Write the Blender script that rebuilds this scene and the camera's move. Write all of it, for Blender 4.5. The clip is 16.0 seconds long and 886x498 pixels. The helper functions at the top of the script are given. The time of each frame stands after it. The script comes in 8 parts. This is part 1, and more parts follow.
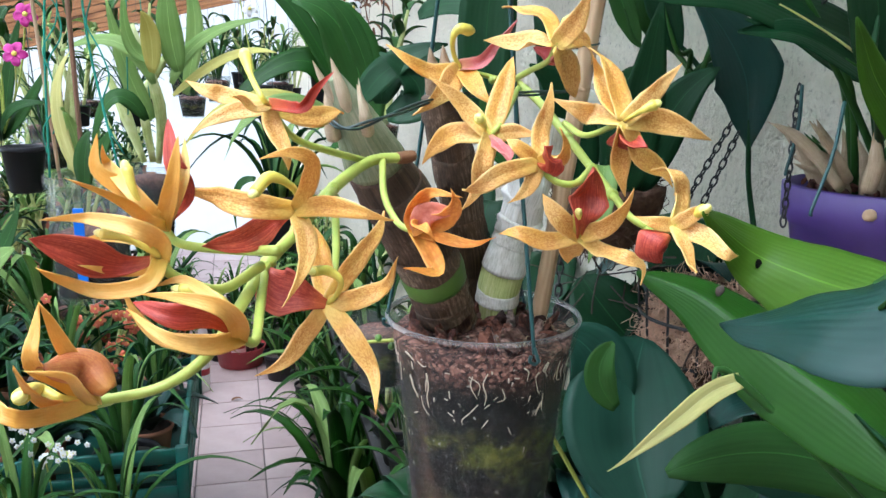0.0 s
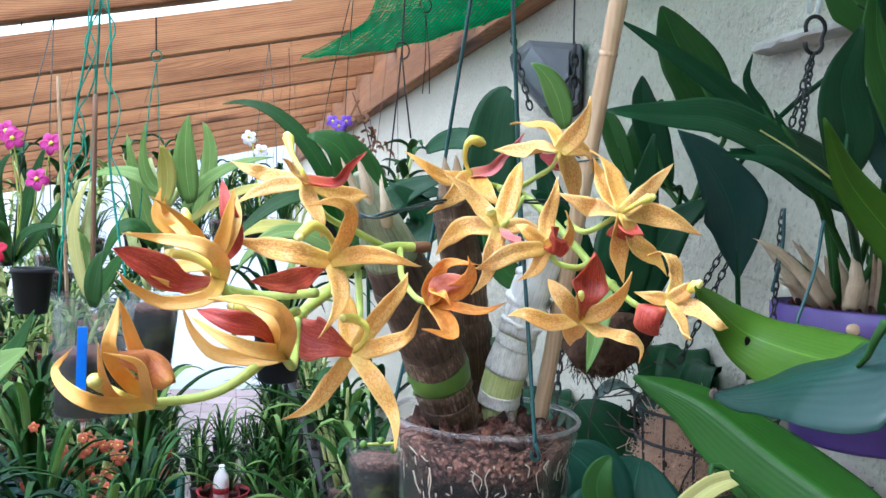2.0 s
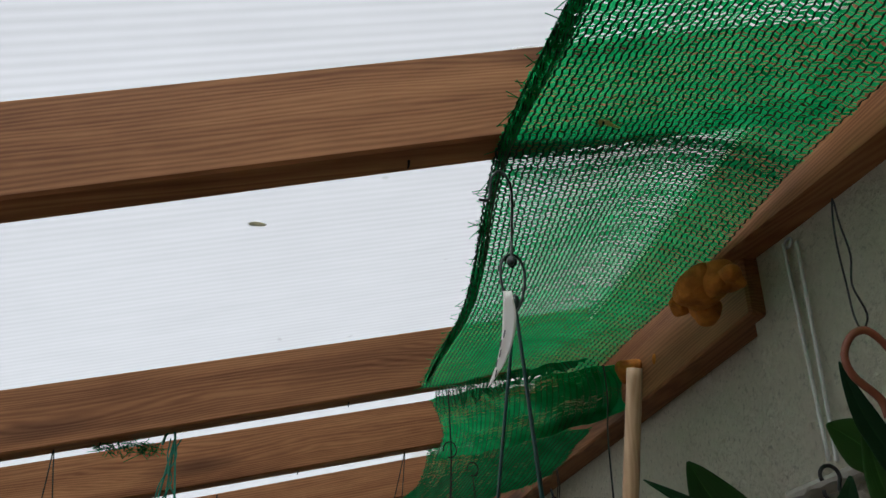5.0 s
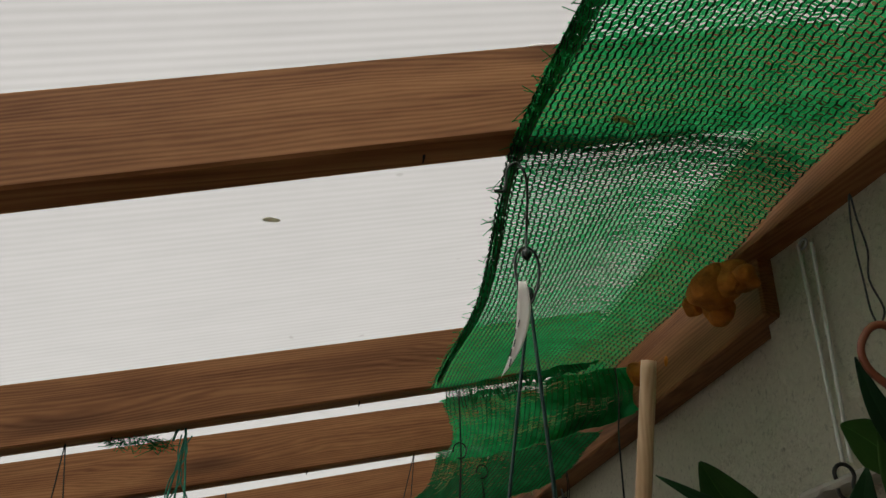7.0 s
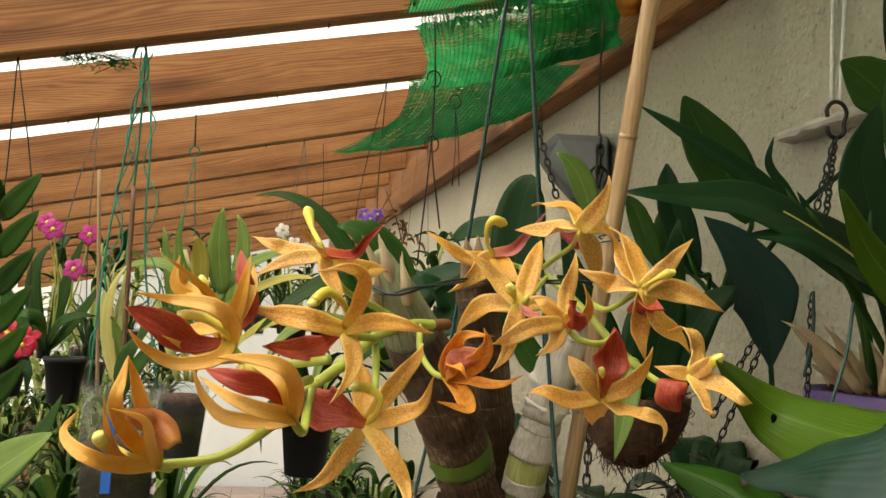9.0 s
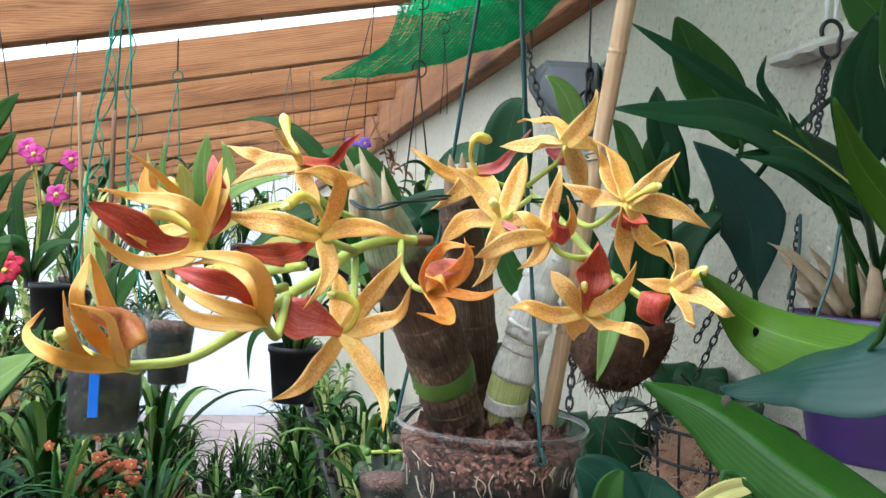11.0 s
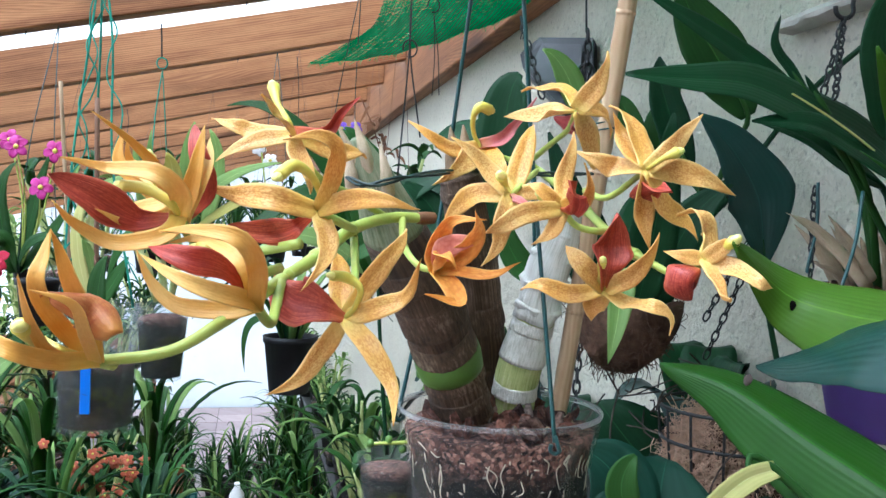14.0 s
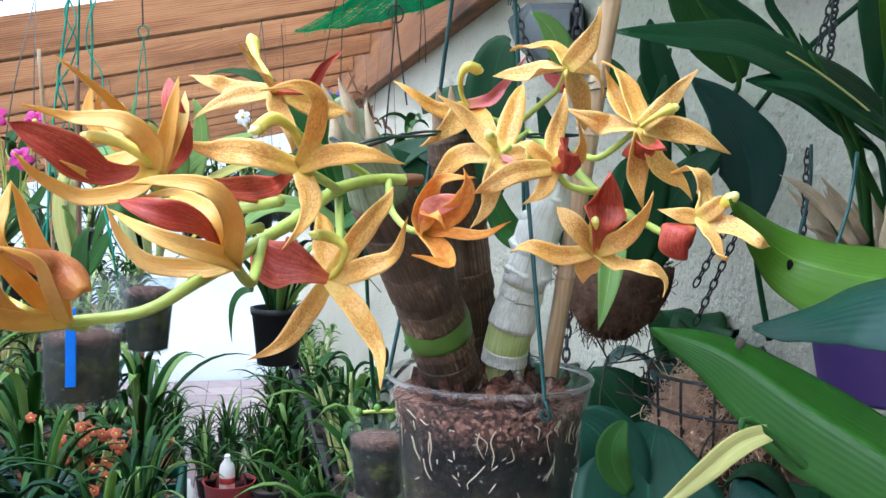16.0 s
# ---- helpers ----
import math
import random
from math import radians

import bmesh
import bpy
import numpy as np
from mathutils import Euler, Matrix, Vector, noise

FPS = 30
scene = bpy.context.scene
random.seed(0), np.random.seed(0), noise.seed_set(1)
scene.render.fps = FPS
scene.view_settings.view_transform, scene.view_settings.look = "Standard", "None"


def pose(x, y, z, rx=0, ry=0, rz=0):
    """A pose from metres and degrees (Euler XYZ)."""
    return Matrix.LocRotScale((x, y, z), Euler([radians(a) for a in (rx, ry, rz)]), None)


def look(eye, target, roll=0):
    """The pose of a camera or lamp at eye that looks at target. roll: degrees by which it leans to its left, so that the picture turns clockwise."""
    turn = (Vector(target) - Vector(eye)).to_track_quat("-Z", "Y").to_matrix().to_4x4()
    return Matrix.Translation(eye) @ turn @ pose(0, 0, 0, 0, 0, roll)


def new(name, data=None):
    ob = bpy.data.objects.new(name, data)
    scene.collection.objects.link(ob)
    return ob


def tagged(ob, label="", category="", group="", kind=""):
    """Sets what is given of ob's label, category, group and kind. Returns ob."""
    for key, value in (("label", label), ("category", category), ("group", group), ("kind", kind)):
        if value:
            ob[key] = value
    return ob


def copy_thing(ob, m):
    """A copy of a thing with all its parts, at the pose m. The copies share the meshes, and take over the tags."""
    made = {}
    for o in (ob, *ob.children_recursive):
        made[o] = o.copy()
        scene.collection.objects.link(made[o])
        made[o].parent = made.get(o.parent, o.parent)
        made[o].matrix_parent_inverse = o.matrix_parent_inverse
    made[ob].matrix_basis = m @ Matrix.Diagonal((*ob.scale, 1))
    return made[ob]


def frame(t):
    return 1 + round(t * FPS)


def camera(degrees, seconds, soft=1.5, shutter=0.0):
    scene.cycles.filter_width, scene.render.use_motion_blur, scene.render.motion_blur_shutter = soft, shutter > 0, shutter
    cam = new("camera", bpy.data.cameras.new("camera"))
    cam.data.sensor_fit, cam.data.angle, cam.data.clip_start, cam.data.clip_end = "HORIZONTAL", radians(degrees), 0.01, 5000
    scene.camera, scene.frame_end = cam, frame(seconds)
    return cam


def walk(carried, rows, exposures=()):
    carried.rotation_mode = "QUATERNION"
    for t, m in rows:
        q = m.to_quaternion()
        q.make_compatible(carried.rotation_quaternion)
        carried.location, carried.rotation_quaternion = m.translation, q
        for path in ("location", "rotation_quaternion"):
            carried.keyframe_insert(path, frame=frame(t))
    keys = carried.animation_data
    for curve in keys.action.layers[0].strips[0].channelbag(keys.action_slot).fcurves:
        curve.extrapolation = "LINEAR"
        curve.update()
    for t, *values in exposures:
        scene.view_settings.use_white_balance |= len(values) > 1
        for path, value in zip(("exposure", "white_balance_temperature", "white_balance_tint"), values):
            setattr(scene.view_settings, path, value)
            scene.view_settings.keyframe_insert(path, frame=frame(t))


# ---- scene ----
cam = camera(55.6, 16.0)
EXPOSURE = [(0, 2.0, 5350, 8), (1.5, 2.10, 5250, 9), (2.5, 2.0, 4950, 6), (3.0, 1.65, 4950, 4), (3.5, 0.55, 5450, 6), (4.5, 0.1, 6000, 8), (6.8, -0.30, 6900, 9), (7.0, -0.26, 7000, 9), (7.5, 0.08, 7300, 8), (8.0, 0.25, 7700, 9), (8.5, 0.75, 8300, 9), (9.0, 1.25, 8100, 6), (9.5, 1.65, 7200, 5), (11.8, 1.95, 5350, 6), (14, 1.95, 5150, 6), (16, 2.0, 5150, 6)]
PATH = [
    (0, (0.0000, 0.0000, 1.6200), (0.4735, 1.8927, 1.1801), 1.00),
    (0.5, (-0.0000, -0.0008, 1.6200), (0.4711, 1.8878, 1.1605), 1.59),
    (1, (-0.0064, -0.0002, 1.6097), (0.4688, 1.8879, 1.1520), 2.80),
    (1.5, (-0.0105, -0.0151, 1.6022), (0.4729, 1.9025, 1.3034), 2.73),
    (2, (-0.0165, -0.0317, 1.5907), (0.4732, 1.9058, 1.5115), 2.85),
    (2.5, (-0.0163, -0.0426, 1.5844), (0.4836, 1.8933, 1.6329), 2.66),
    (3, (-0.0200, -0.0564, 1.5843), (0.4742, 1.8651, 1.8358), 1.82),
    (3.5, (-0.0160, -0.0663, 1.5876), (0.4630, 1.8229, 2.0367), 0.94),
    (4, (-0.0178, -0.0761, 1.5880), (0.4375, 1.7521, 2.2590), -0.09),
    (4.5, (-0.0157, -0.0884, 1.5883), (0.3130, 1.6850, 2.4524), 0.50),
    (4.7, (-0.0150, -0.0917, 1.5875), (0.2885, 1.6671, 2.4900), 0.53),
    (6.8, (-0.0182, -0.0896, 1.5736), (0.2413, 1.6004, 2.6111), 1.32),
    (7, (-0.0173, -0.0864, 1.5743), (0.2479, 1.6478, 2.5347), 1.82),
    (7.5, (-0.0142, -0.0708, 1.5770), (0.2802, 1.7920, 2.2429), 2.10),
    (8, (-0.0080, -0.0528, 1.5777), (0.2993, 1.8847, 1.9670), 3.15),
    (8.5, (-0.0133, -0.0403, 1.5801), (0.3772, 1.9099, 1.7899), 3.10),
    (9, (-0.0097, -0.0338, 1.5813), (0.3920, 1.9201, 1.7262), 3.02),
    (9.5, (-0.0082, -0.0315, 1.5779), (0.4151, 1.9214, 1.6625), 3.26),
    (11.8, (-0.0025, -0.0139, 1.5688), (0.4409, 1.9363, 1.5520), 3.19),
    (12, (-0.0025, -0.0090, 1.5678), (0.4418, 1.9410, 1.5490), 2.99),
    (12.5, (-0.0006, -0.0008, 1.5683), (0.4457, 1.9484, 1.5294), 2.49),
    (13, (-0.0013, 0.0017, 1.5691), (0.4448, 1.9509, 1.5291), 2.19),
    (13.5, (-0.0013, 0.0041, 1.5674), (0.4499, 1.9522, 1.5312), 2.10),
    (14, (-0.0030, 0.0033, 1.5675), (0.4520, 1.9505, 1.5261), 1.90),
    (14.5, (-0.0013, 0.0074, 1.5664), (0.4664, 1.9514, 1.5204), 1.92),
    (15, (0.0011, 0.0073, 1.5655), (0.4769, 1.9484, 1.4900), 1.83),
    (15.5, (0.0003, 0.0089, 1.5655), (0.4791, 1.9486, 1.4728), 1.64),
    (16, (-0.0005, 0.0130, 1.5629), (0.4833, 1.9506, 1.4560), 1.54),
]
walk(cam, [(t, look(eye, target, roll)) for t, eye, target, roll in PATH], EXPOSURE)

# ---------------------------------------------------------------- world and light
SUN_EL, SUN_AZ = radians(65), radians(234)
world = bpy.data.worlds.new("overcast_sky")
scene.world = world
world.use_nodes = True
wn = world.node_tree
sky = wn.nodes.new("ShaderNodeTexSky")
sky.sky_type, sky.sun_disc = "NISHITA", False
sky.sun_elevation, sky.sun_rotation = SUN_EL, SUN_AZ
sky.dust_density, sky.air_density, sky.ozone_density = 4.0, 1.0, 1.0
wash = wn.nodes.new("ShaderNodeHueSaturation")
wash.inputs["Saturation"].default_value = 0.25
wn.links.new(sky.outputs[0], wash.inputs["Color"])
wn.links.new(wash.outputs[0], wn.nodes["Background"].inputs["Color"])
wn.nodes["Background"].inputs["Strength"].default_value = 0.15
sun = new("sun", bpy.data.lights.new("sun", "SUN"))
sun.data.energy, sun.data.angle, sun.data.color = 1.5, radians(25), (1.0, 0.96, 0.9)
sun.matrix_world = look((0, 0, 8), (3.0, 2.2, 0.0))


# ---------------------------------------------------------------- materials
class Nodes:
    """A short hand for building a node material."""

    def __init__(self, name):
        self.mat = bpy.data.materials.new(name)
        self.mat.use_nodes = True
        self.t = self.mat.node_tree
        self.bsdf = self.t.nodes["Principled BSDF"]
        self.out = self.t.nodes["Material Output"]

    def add(self, kind, feature="", operation="", data_type="", blend_type="", wave_type="", bands_direction=""):
        n = self.t.nodes.new("ShaderNode" + kind)
        if feature:
            n.feature = feature
        if operation:
            n.operation = operation
        if data_type:
            n.data_type, n.blend_type = data_type, blend_type
        if wave_type:
            n.wave_type, n.bands_direction = wave_type, bands_direction
        return n

    def put(self, a, b):
        if isinstance(a, (int, float)):
            b.default_value = a
        elif isinstance(a, tuple):
            b.default_value = (*a, 1.0)[:4]
        else:
            self.t.links.new(a, b)

    def coords(self, which="Object", scale=(1, 1, 1), turn=(0, 0, 0)):
        c, m = self.add("TexCoord"), self.add("Mapping")
        m.inputs["Scale"].default_value, m.inputs["Rotation"].default_value = scale, turn
        self.put(c.outputs[which], m.inputs["Vector"])
        return m.outputs[0]

    def noise(self, vec, scale, detail=4.0, rough=0.6, distortion=0.0):
        n = self.add("TexNoise")
        self.put(vec, n.inputs["Vector"])
        n.inputs["Scale"].default_value, n.inputs["Detail"].default_value = scale, detail
        n.inputs["Roughness"].default_value, n.inputs["Distortion"].default_value = rough, distortion
        return n.outputs["Fac"]

    def ramp(self, fac, stops):
        r = self.add("ValToRGB")
        e = r.color_ramp.elements
        while len(e) < len(stops):
            e.new(0.5)
        for i, (p, c) in enumerate(stops):
            e[i].position, e[i].color = p, (*c, 1.0)[:4]
        self.put(fac, r.inputs[0])
        return r.outputs[0]

    def mix(self, fac, a, b, mode="MIX"):
        m = self.add("Mix", data_type="RGBA", blend_type=mode)
        self.put(fac, m.inputs[0])
        self.put(a, m.inputs[6])
        self.put(b, m.inputs[7])
        return m.outputs[2]

    def math(self, op, a, b=0.0, c=0.0):
        m = self.add("Math", operation=op)
        for v, i in ((a, 0), (b, 1), (c, 2)):
            self.put(v, m.inputs[i])
        return m.outputs[0]

    def random(self):
        return self.add("ObjectInfo").outputs["Random"]

    def bump(self, height, strength=0.4, distance=0.002):
        b = self.add("Bump")
        b.inputs["Strength"].default_value, b.inputs["Distance"].default_value = strength, distance
        self.put(height, b.inputs["Height"])
        self.put(b.outputs[0], self.bsdf.inputs["Normal"])

    def done(self, color, rough=0.6, metal=0.0, spec=0.5, trans=0.0):
        self.put(color, self.bsdf.inputs["Base Color"])
        self.put(rough, self.bsdf.inputs["Roughness"])
        self.bsdf.inputs["Metallic"].default_value = metal
        self.bsdf.inputs["Specular IOR Level"].default_value = spec
        self.bsdf.inputs["Transmission Weight"].default_value = trans
        return self.mat

    def thin(self, color, share):
        """Lets a share of the light through a thin leaf or sheet."""
        t, m = self.add("BsdfTranslucent"), self.add("MixShader")
        self.put(color, t.inputs["Color"])
        m.inputs[0].default_value = share
        self.put(self.bsdf.outputs[0], m.inputs[1])
        self.put(t.outputs[0], m.inputs[2])
        self.put(m.outputs[0], self.out.inputs["Surface"])
        return self.mat


def plain(name, color, rough=0.6, metal=0.0, vary=0.25, scale=40.0, bump=0.0, spec=0.5):
    """One base colour with two scales of variation and a fine relief."""
    n = Nodes(name)
    v = n.coords()
    f = n.math("ADD", n.math("MULTIPLY", n.noise(v, scale), 0.6), n.math("MULTIPLY", n.noise(v, scale * 0.12), 0.4))
    lo = tuple(c * (1 - vary) for c in color)
    hi = tuple(min(1.0, c * (1 + vary)) for c in color)
    col = n.ramp(f, [(0.3, lo), (0.7, hi)])
    if bump:
        n.bump(n.noise(v, scale * 2.5, 6), bump, 0.003)
    return n.done(col, n.math("MULTIPLY_ADD", n.noise(v, scale * 0.4), 0.2, rough - 0.1), metal, spec)


def leaf_material(name, dark, light, rough=0.4, veins=26.0, share=0.25, spec=0.16):
    """A strap leaf: fine parallel veins, shallow pleats, a pale midrib, and tone that drifts along the blade."""
    n = Nodes(name)
    uv = n.coords("UV")
    sep = n.add("SeparateXYZ")
    n.put(uv, sep.inputs[0])
    across, along = sep.outputs[0], sep.outputs[1]
    v = n.coords()
    lay = n.add("Mapping")
    lay.inputs["Scale"].default_value = (veins * 1.6, 1.6, 1.0)
    n.put(uv, lay.inputs["Vector"])
    streak = n.noise(lay.outputs[0], 1.0, 3, 0.6)
    pleat = n.math("SINE", n.math("MULTIPLY", across, 6.2832 * 6.0))
    vein = n.math("SINE", n.math("MULTIPLY", across, veins * 3.1416))
    tone = n.math("ADD", n.math("ADD", n.math("MULTIPLY", n.noise(v, 16), 0.35), n.math("MULTIPLY", n.random(), 0.30)), n.math("MULTIPLY", streak, 0.25))
    col = n.ramp(tone, [(0.22, dark), (0.70, light)])
    col = n.mix(n.math("MULTIPLY_ADD", vein, 0.03, 0.03), col, tuple(min(1, c * 1.5) for c in light))
    mid = n.math("LESS_THAN", n.math("ABSOLUTE", n.math("SUBTRACT", across, 0.5)), 0.010)
    col = n.mix(n.math("MULTIPLY", mid, 0.4), col, tuple(min(1, c * 2.2) for c in light))
    n.bump(n.math("ADD", n.math("ADD", n.math("MULTIPLY", vein, 0.10), n.math("MULTIPLY", pleat, 0.04)), n.math("MULTIPLY", streak, 0.15)), 0.30, 0.0012)
    n.done(col, n.math("MULTIPLY_ADD", n.noise(v, 30), 0.25, rough - 0.1), 0.0, spec)
    return n.thin(col, share)


def petal_material(name, base, pale, spot, freq=60.0, amount=0.75, veined=0.0):
    """Fleshy petal: pale ground, a net of freckles in the middle, clean rim, waxy gloss."""
    n = Nodes(name)
    uv = n.coords("UV")
    sep = n.add("SeparateXYZ")
    n.put(uv, sep.inputs[0])
    across, along = sep.outputs[0], sep.outputs[1]
    v = n.coords()
    tone = n.math("ADD", n.math("MULTIPLY", n.noise(v, 70, 3), 0.75), n.math("MULTIPLY", n.random(), 0.35))
    col = n.ramp(tone, [(0.35, base), (0.9, pale)])
    cell = n.add("TexVoronoi", feature="F1")
    cell.inputs["Scale"].default_value = 1.0
    cell.inputs["Randomness"].default_value = 0.85
    lay = n.add("Mapping")
    lay.inputs["Scale"].default_value = (freq * 0.11, freq * 0.27, 1.0)
    n.put(uv, lay.inputs["Vector"])
    n.put(lay.outputs[0], cell.inputs["Vector"])
    freckle = n.ramp(cell.outputs["Distance"], [(0.34, (0, 0, 0)), (0.72, (1, 1, 1))])
    off = n.math("ABSOLUTE", n.math("SUBTRACT", across, 0.5))
    inner = n.ramp(off, [(0.30, (1, 1, 1)), (0.48, (0.1, 0.1, 0.1))])
    patch = n.ramp(n.noise(v, 140, 3), [(0.30, (0.5, 0.5, 0.5)), (0.55, (1, 1, 1))])
    fac = n.math("MULTIPLY", n.math("MULTIPLY", freckle, patch), n.math("MULTIPLY", inner, amount))
    col = n.mix(fac, col, spot)
    lay2 = n.add("Mapping")
    lay2.inputs["Scale"].default_value = (26.0, 3.0, 1.0)
    n.put(uv, lay2.inputs["Vector"])
    streak = n.noise(lay2.outputs[0], 1.0, 4, 0.65, 0.6)
    if veined:
        col = n.mix(n.ramp(streak, [(0.44, (0, 0, 0)), (0.60, (veined, veined, veined))]), col, spot)
    tipped = n.ramp(along, [(0.75, (0, 0, 0)), (1.0, (1, 1, 1))])
    col = n.mix(n.math("MULTIPLY", tipped, 0.35), col, base)
    throat = n.ramp(along, [(0.02, (0.75, 0.75, 0.75)), (0.26, (0, 0, 0))])
    col = n.mix(throat, col, tuple(min(1.0, q) for q in (pale[0] * 0.95, pale[1] * 1.02, pale[2] * 0.55)))
    rim = n.ramp(off, [(0.42, (0, 0, 0)), (0.5, (0.5, 0.5, 0.5))])
    col = n.mix(rim, col, pale)
    vein = n.math("SINE", n.math("MULTIPLY", across, 38.0))
    n.bump(n.math("ADD", n.math("ADD", n.math("MULTIPLY", vein, 0.12), n.math("MULTIPLY", streak, 1.2 if veined else 0.4)), n.math("ADD", n.noise(v, 420, 3), n.math("MULTIPLY", freckle, 0.35))), 0.28, 0.0005)
    n.done(col, n.math("MULTIPLY_ADD", n.noise(v, 90), 0.2, 0.34), 0.0, 0.5)
    return n.thin(col, 0.3)


def wood_material(name, dark, light, ring=9.0, axis="X", rough=0.65, tilt=0.0, knots=True):
    """Sawn softwood: fine streaks along the grain, year rings that swerve round knots, stains."""
    n = Nodes(name)
    v = n.coords("Object", (1, 1, 1), (0, tilt, 0))
    m = n.add("Mapping")
    m.inputs["Scale"].default_value = {"X": (0.05, 1, 1), "Y": (1, 0.05, 1), "Z": (1, 1, 0.05)}[axis]
    n.put(v, m.inputs["Vector"])
    off, comb = n.add("VectorMath", operation="ADD"), n.add("CombineXYZ")
    for i in range(3):
        n.put(n.math("MULTIPLY", n.random(), 7.0 + i), comb.inputs[i])
    n.put(m.outputs[0], off.inputs[0])
    n.put(comb.outputs[0], off.inputs[1])
    g = off.outputs[0]
    k = n.add("TexVoronoi", feature="F1")
    km = n.add("Mapping")
    km.inputs["Scale"].default_value = {"X": (1.5, 8, 8), "Y": (8, 1.5, 8), "Z": (8, 8, 2)}[axis]
    kv = n.add("VectorMath", operation="ADD")
    n.put(v, kv.inputs[0])
    n.put(comb.outputs[0], kv.inputs[1])
    n.put(kv.outputs[0], km.inputs["Vector"])
    n.put(km.outputs[0], k.inputs["Vector"])
    k.inputs["Scale"].default_value = 1.0
    near = n.ramp(k.outputs["Distance"], [(0.06, (1, 1, 1)), (0.42, (0, 0, 0))])
    sep = n.add("SeparateXYZ")
    n.put(g, sep.inputs[0])
    across = n.math("ADD", sep.outputs[2] if axis != "Z" else sep.outputs[0], n.math("MULTIPLY", sep.outputs[1 if axis == "X" else 0], 0.4))
    warp = n.math("MULTIPLY", n.noise(g, 14, 3), 0.05)
    phase = n.math("ADD", n.math("ADD", across, warp), n.math("MULTIPLY", near, 0.022 if knots else 0.0))
    rings = n.math("SINE", n.math("MULTIPLY", phase, 480.0 * ring))
    fine = n.noise(g, 260, 4, 0.7)
    wide = n.noise(g, 26, 4, 0.6)
    f = n.math("ADD", n.math("MULTIPLY", rings, 0.075), n.math("ADD", n.math("MULTIPLY", fine, 0.27), n.math("MULTIPLY", wide, 0.62)))
    col = n.ramp(f, [(0.24, dark), (0.68, light)])
    if knots:
        col = n.mix(n.ramp(k.outputs["Distance"], [(0.08, (0.9, 0.9, 0.9)), (0.20, (0, 0, 0))]), col, tuple(c * 0.45 for c in dark))
    stain = n.ramp(n.noise(v, 3.2, 5), [(0.35, (0.80, 0.77, 0.75)), (0.65, (1, 1, 1))])
    col = n.mix(1.0, col, stain, "MULTIPLY")
    col = n.mix(1.0, col, n.ramp(n.random(), [(0.0, (0.82, 0.82, 0.84)), (1.0, (1, 1, 1))]), "MULTIPLY")
    n.bump(f, 0.35, 0.0008)
    return n.done(col, rough, 0.0, 0.25)


M = {}
M["tepal"] = petal_material("ochre_petal", (0.76, 0.42, 0.075), (0.90, 0.65, 0.27), (0.54, 0.19, 0.02), 130, 0.68)
M["tepal_orange"] = petal_material("orange_petal", (0.80, 0.31, 0.03), (0.90, 0.50, 0.12), (0.58, 0.13, 0.01), 60, 0.5)
M["lip_salmon"] = petal_material("salmon_lip", (0.72, 0.20, 0.13), (0.84, 0.40, 0.30), (0.55, 0.06, 0.03), 60, 0.4)
M["tepal_bud"] = petal_material("amber_petal", (0.72, 0.37, 0.05), (0.90, 0.62, 0.20), (0.52, 0.20, 0.02), 90, 0.16)
M["lip"] = petal_material("red_lip", (0.50, 0.055, 0.026), (0.68, 0.17, 0.085), (0.26, 0.012, 0.010), 110, 0.45, 0.75)
M["lip_pink"] = petal_material("pink_lip", (0.60, 0.13, 0.13), (0.76, 0.38, 0.34), (0.50, 0.05, 0.08), 60, 0.35, 0.5)
M["lip_peach"] = petal_material("peach_lip", (0.52, 0.17, 0.05), (0.66, 0.29, 0.10), (0.36, 0.05, 0.025), 100, 0.35, 0.4)
M["column"] = plain("yellow_green_column", (0.60, 0.50, 0.075), 0.4, vary=0.25, scale=120, bump=0.08)
M["anther"] = plain("pale_anther_cap", (0.74, 0.68, 0.20), 0.35, vary=0.22, scale=260, bump=0.12)
M["stem"] = plain("pale_green_stem", (0.36, 0.42, 0.075), 0.45, vary=0.25, scale=60, bump=0.1)


def bulb_material(name, dark, light, fibre):
    n = Nodes(name)
    uv = n.coords("UV")
    v = n.coords()
    m = n.add("Mapping")
    m.inputs["Scale"].default_value = (70.0, 2.5, 1.0)
    n.put(uv, m.inputs["Vector"])
    streak = n.noise(m.outputs[0], 1.0, 4, 0.7)
    blot = n.noise(v, 32, 6, 0.65)
    col = n.ramp(n.math("ADD", n.math("MULTIPLY", streak, 0.5), n.math("MULTIPLY", blot, 0.5)), [(0.36, dark), (0.52, light), (0.68, fibre)])
    n.bump(n.math("ADD", streak, n.math("MULTIPLY", blot, 0.6)), 0.6, 0.003)
    return n.done(col, 0.7, 0.0, 0.3)


M["bulb"] = bulb_material("brown_dry_pseudobulb", (0.022, 0.013, 0.008), (0.095, 0.058, 0.034), (0.34, 0.25, 0.17))
M["bulb_grey"] = bulb_material("grey_green_pseudobulb", (0.10, 0.13, 0.055), (0.25, 0.27, 0.16), (0.52, 0.47, 0.36))
M["bulb_pale"] = bulb_material("pale_papery_sheath", (0.38, 0.37, 0.29), (0.66, 0.65, 0.58), (0.82, 0.81, 0.77))
M["bulb_young"] = bulb_material("young_green_pseudobulb", (0.24, 0.30, 0.07), (0.48, 0.53, 0.20), (0.66, 0.66, 0.42))
M["papery"] = bulb_material("tan_papery_sheath", (0.13, 0.075, 0.04), (0.38, 0.27, 0.17), (0.66, 0.55, 0.42))
M["papery_pale"] = bulb_material("pale_straw_sheath", (0.30, 0.21, 0.12), (0.56, 0.44, 0.29), (0.76, 0.66, 0.50))
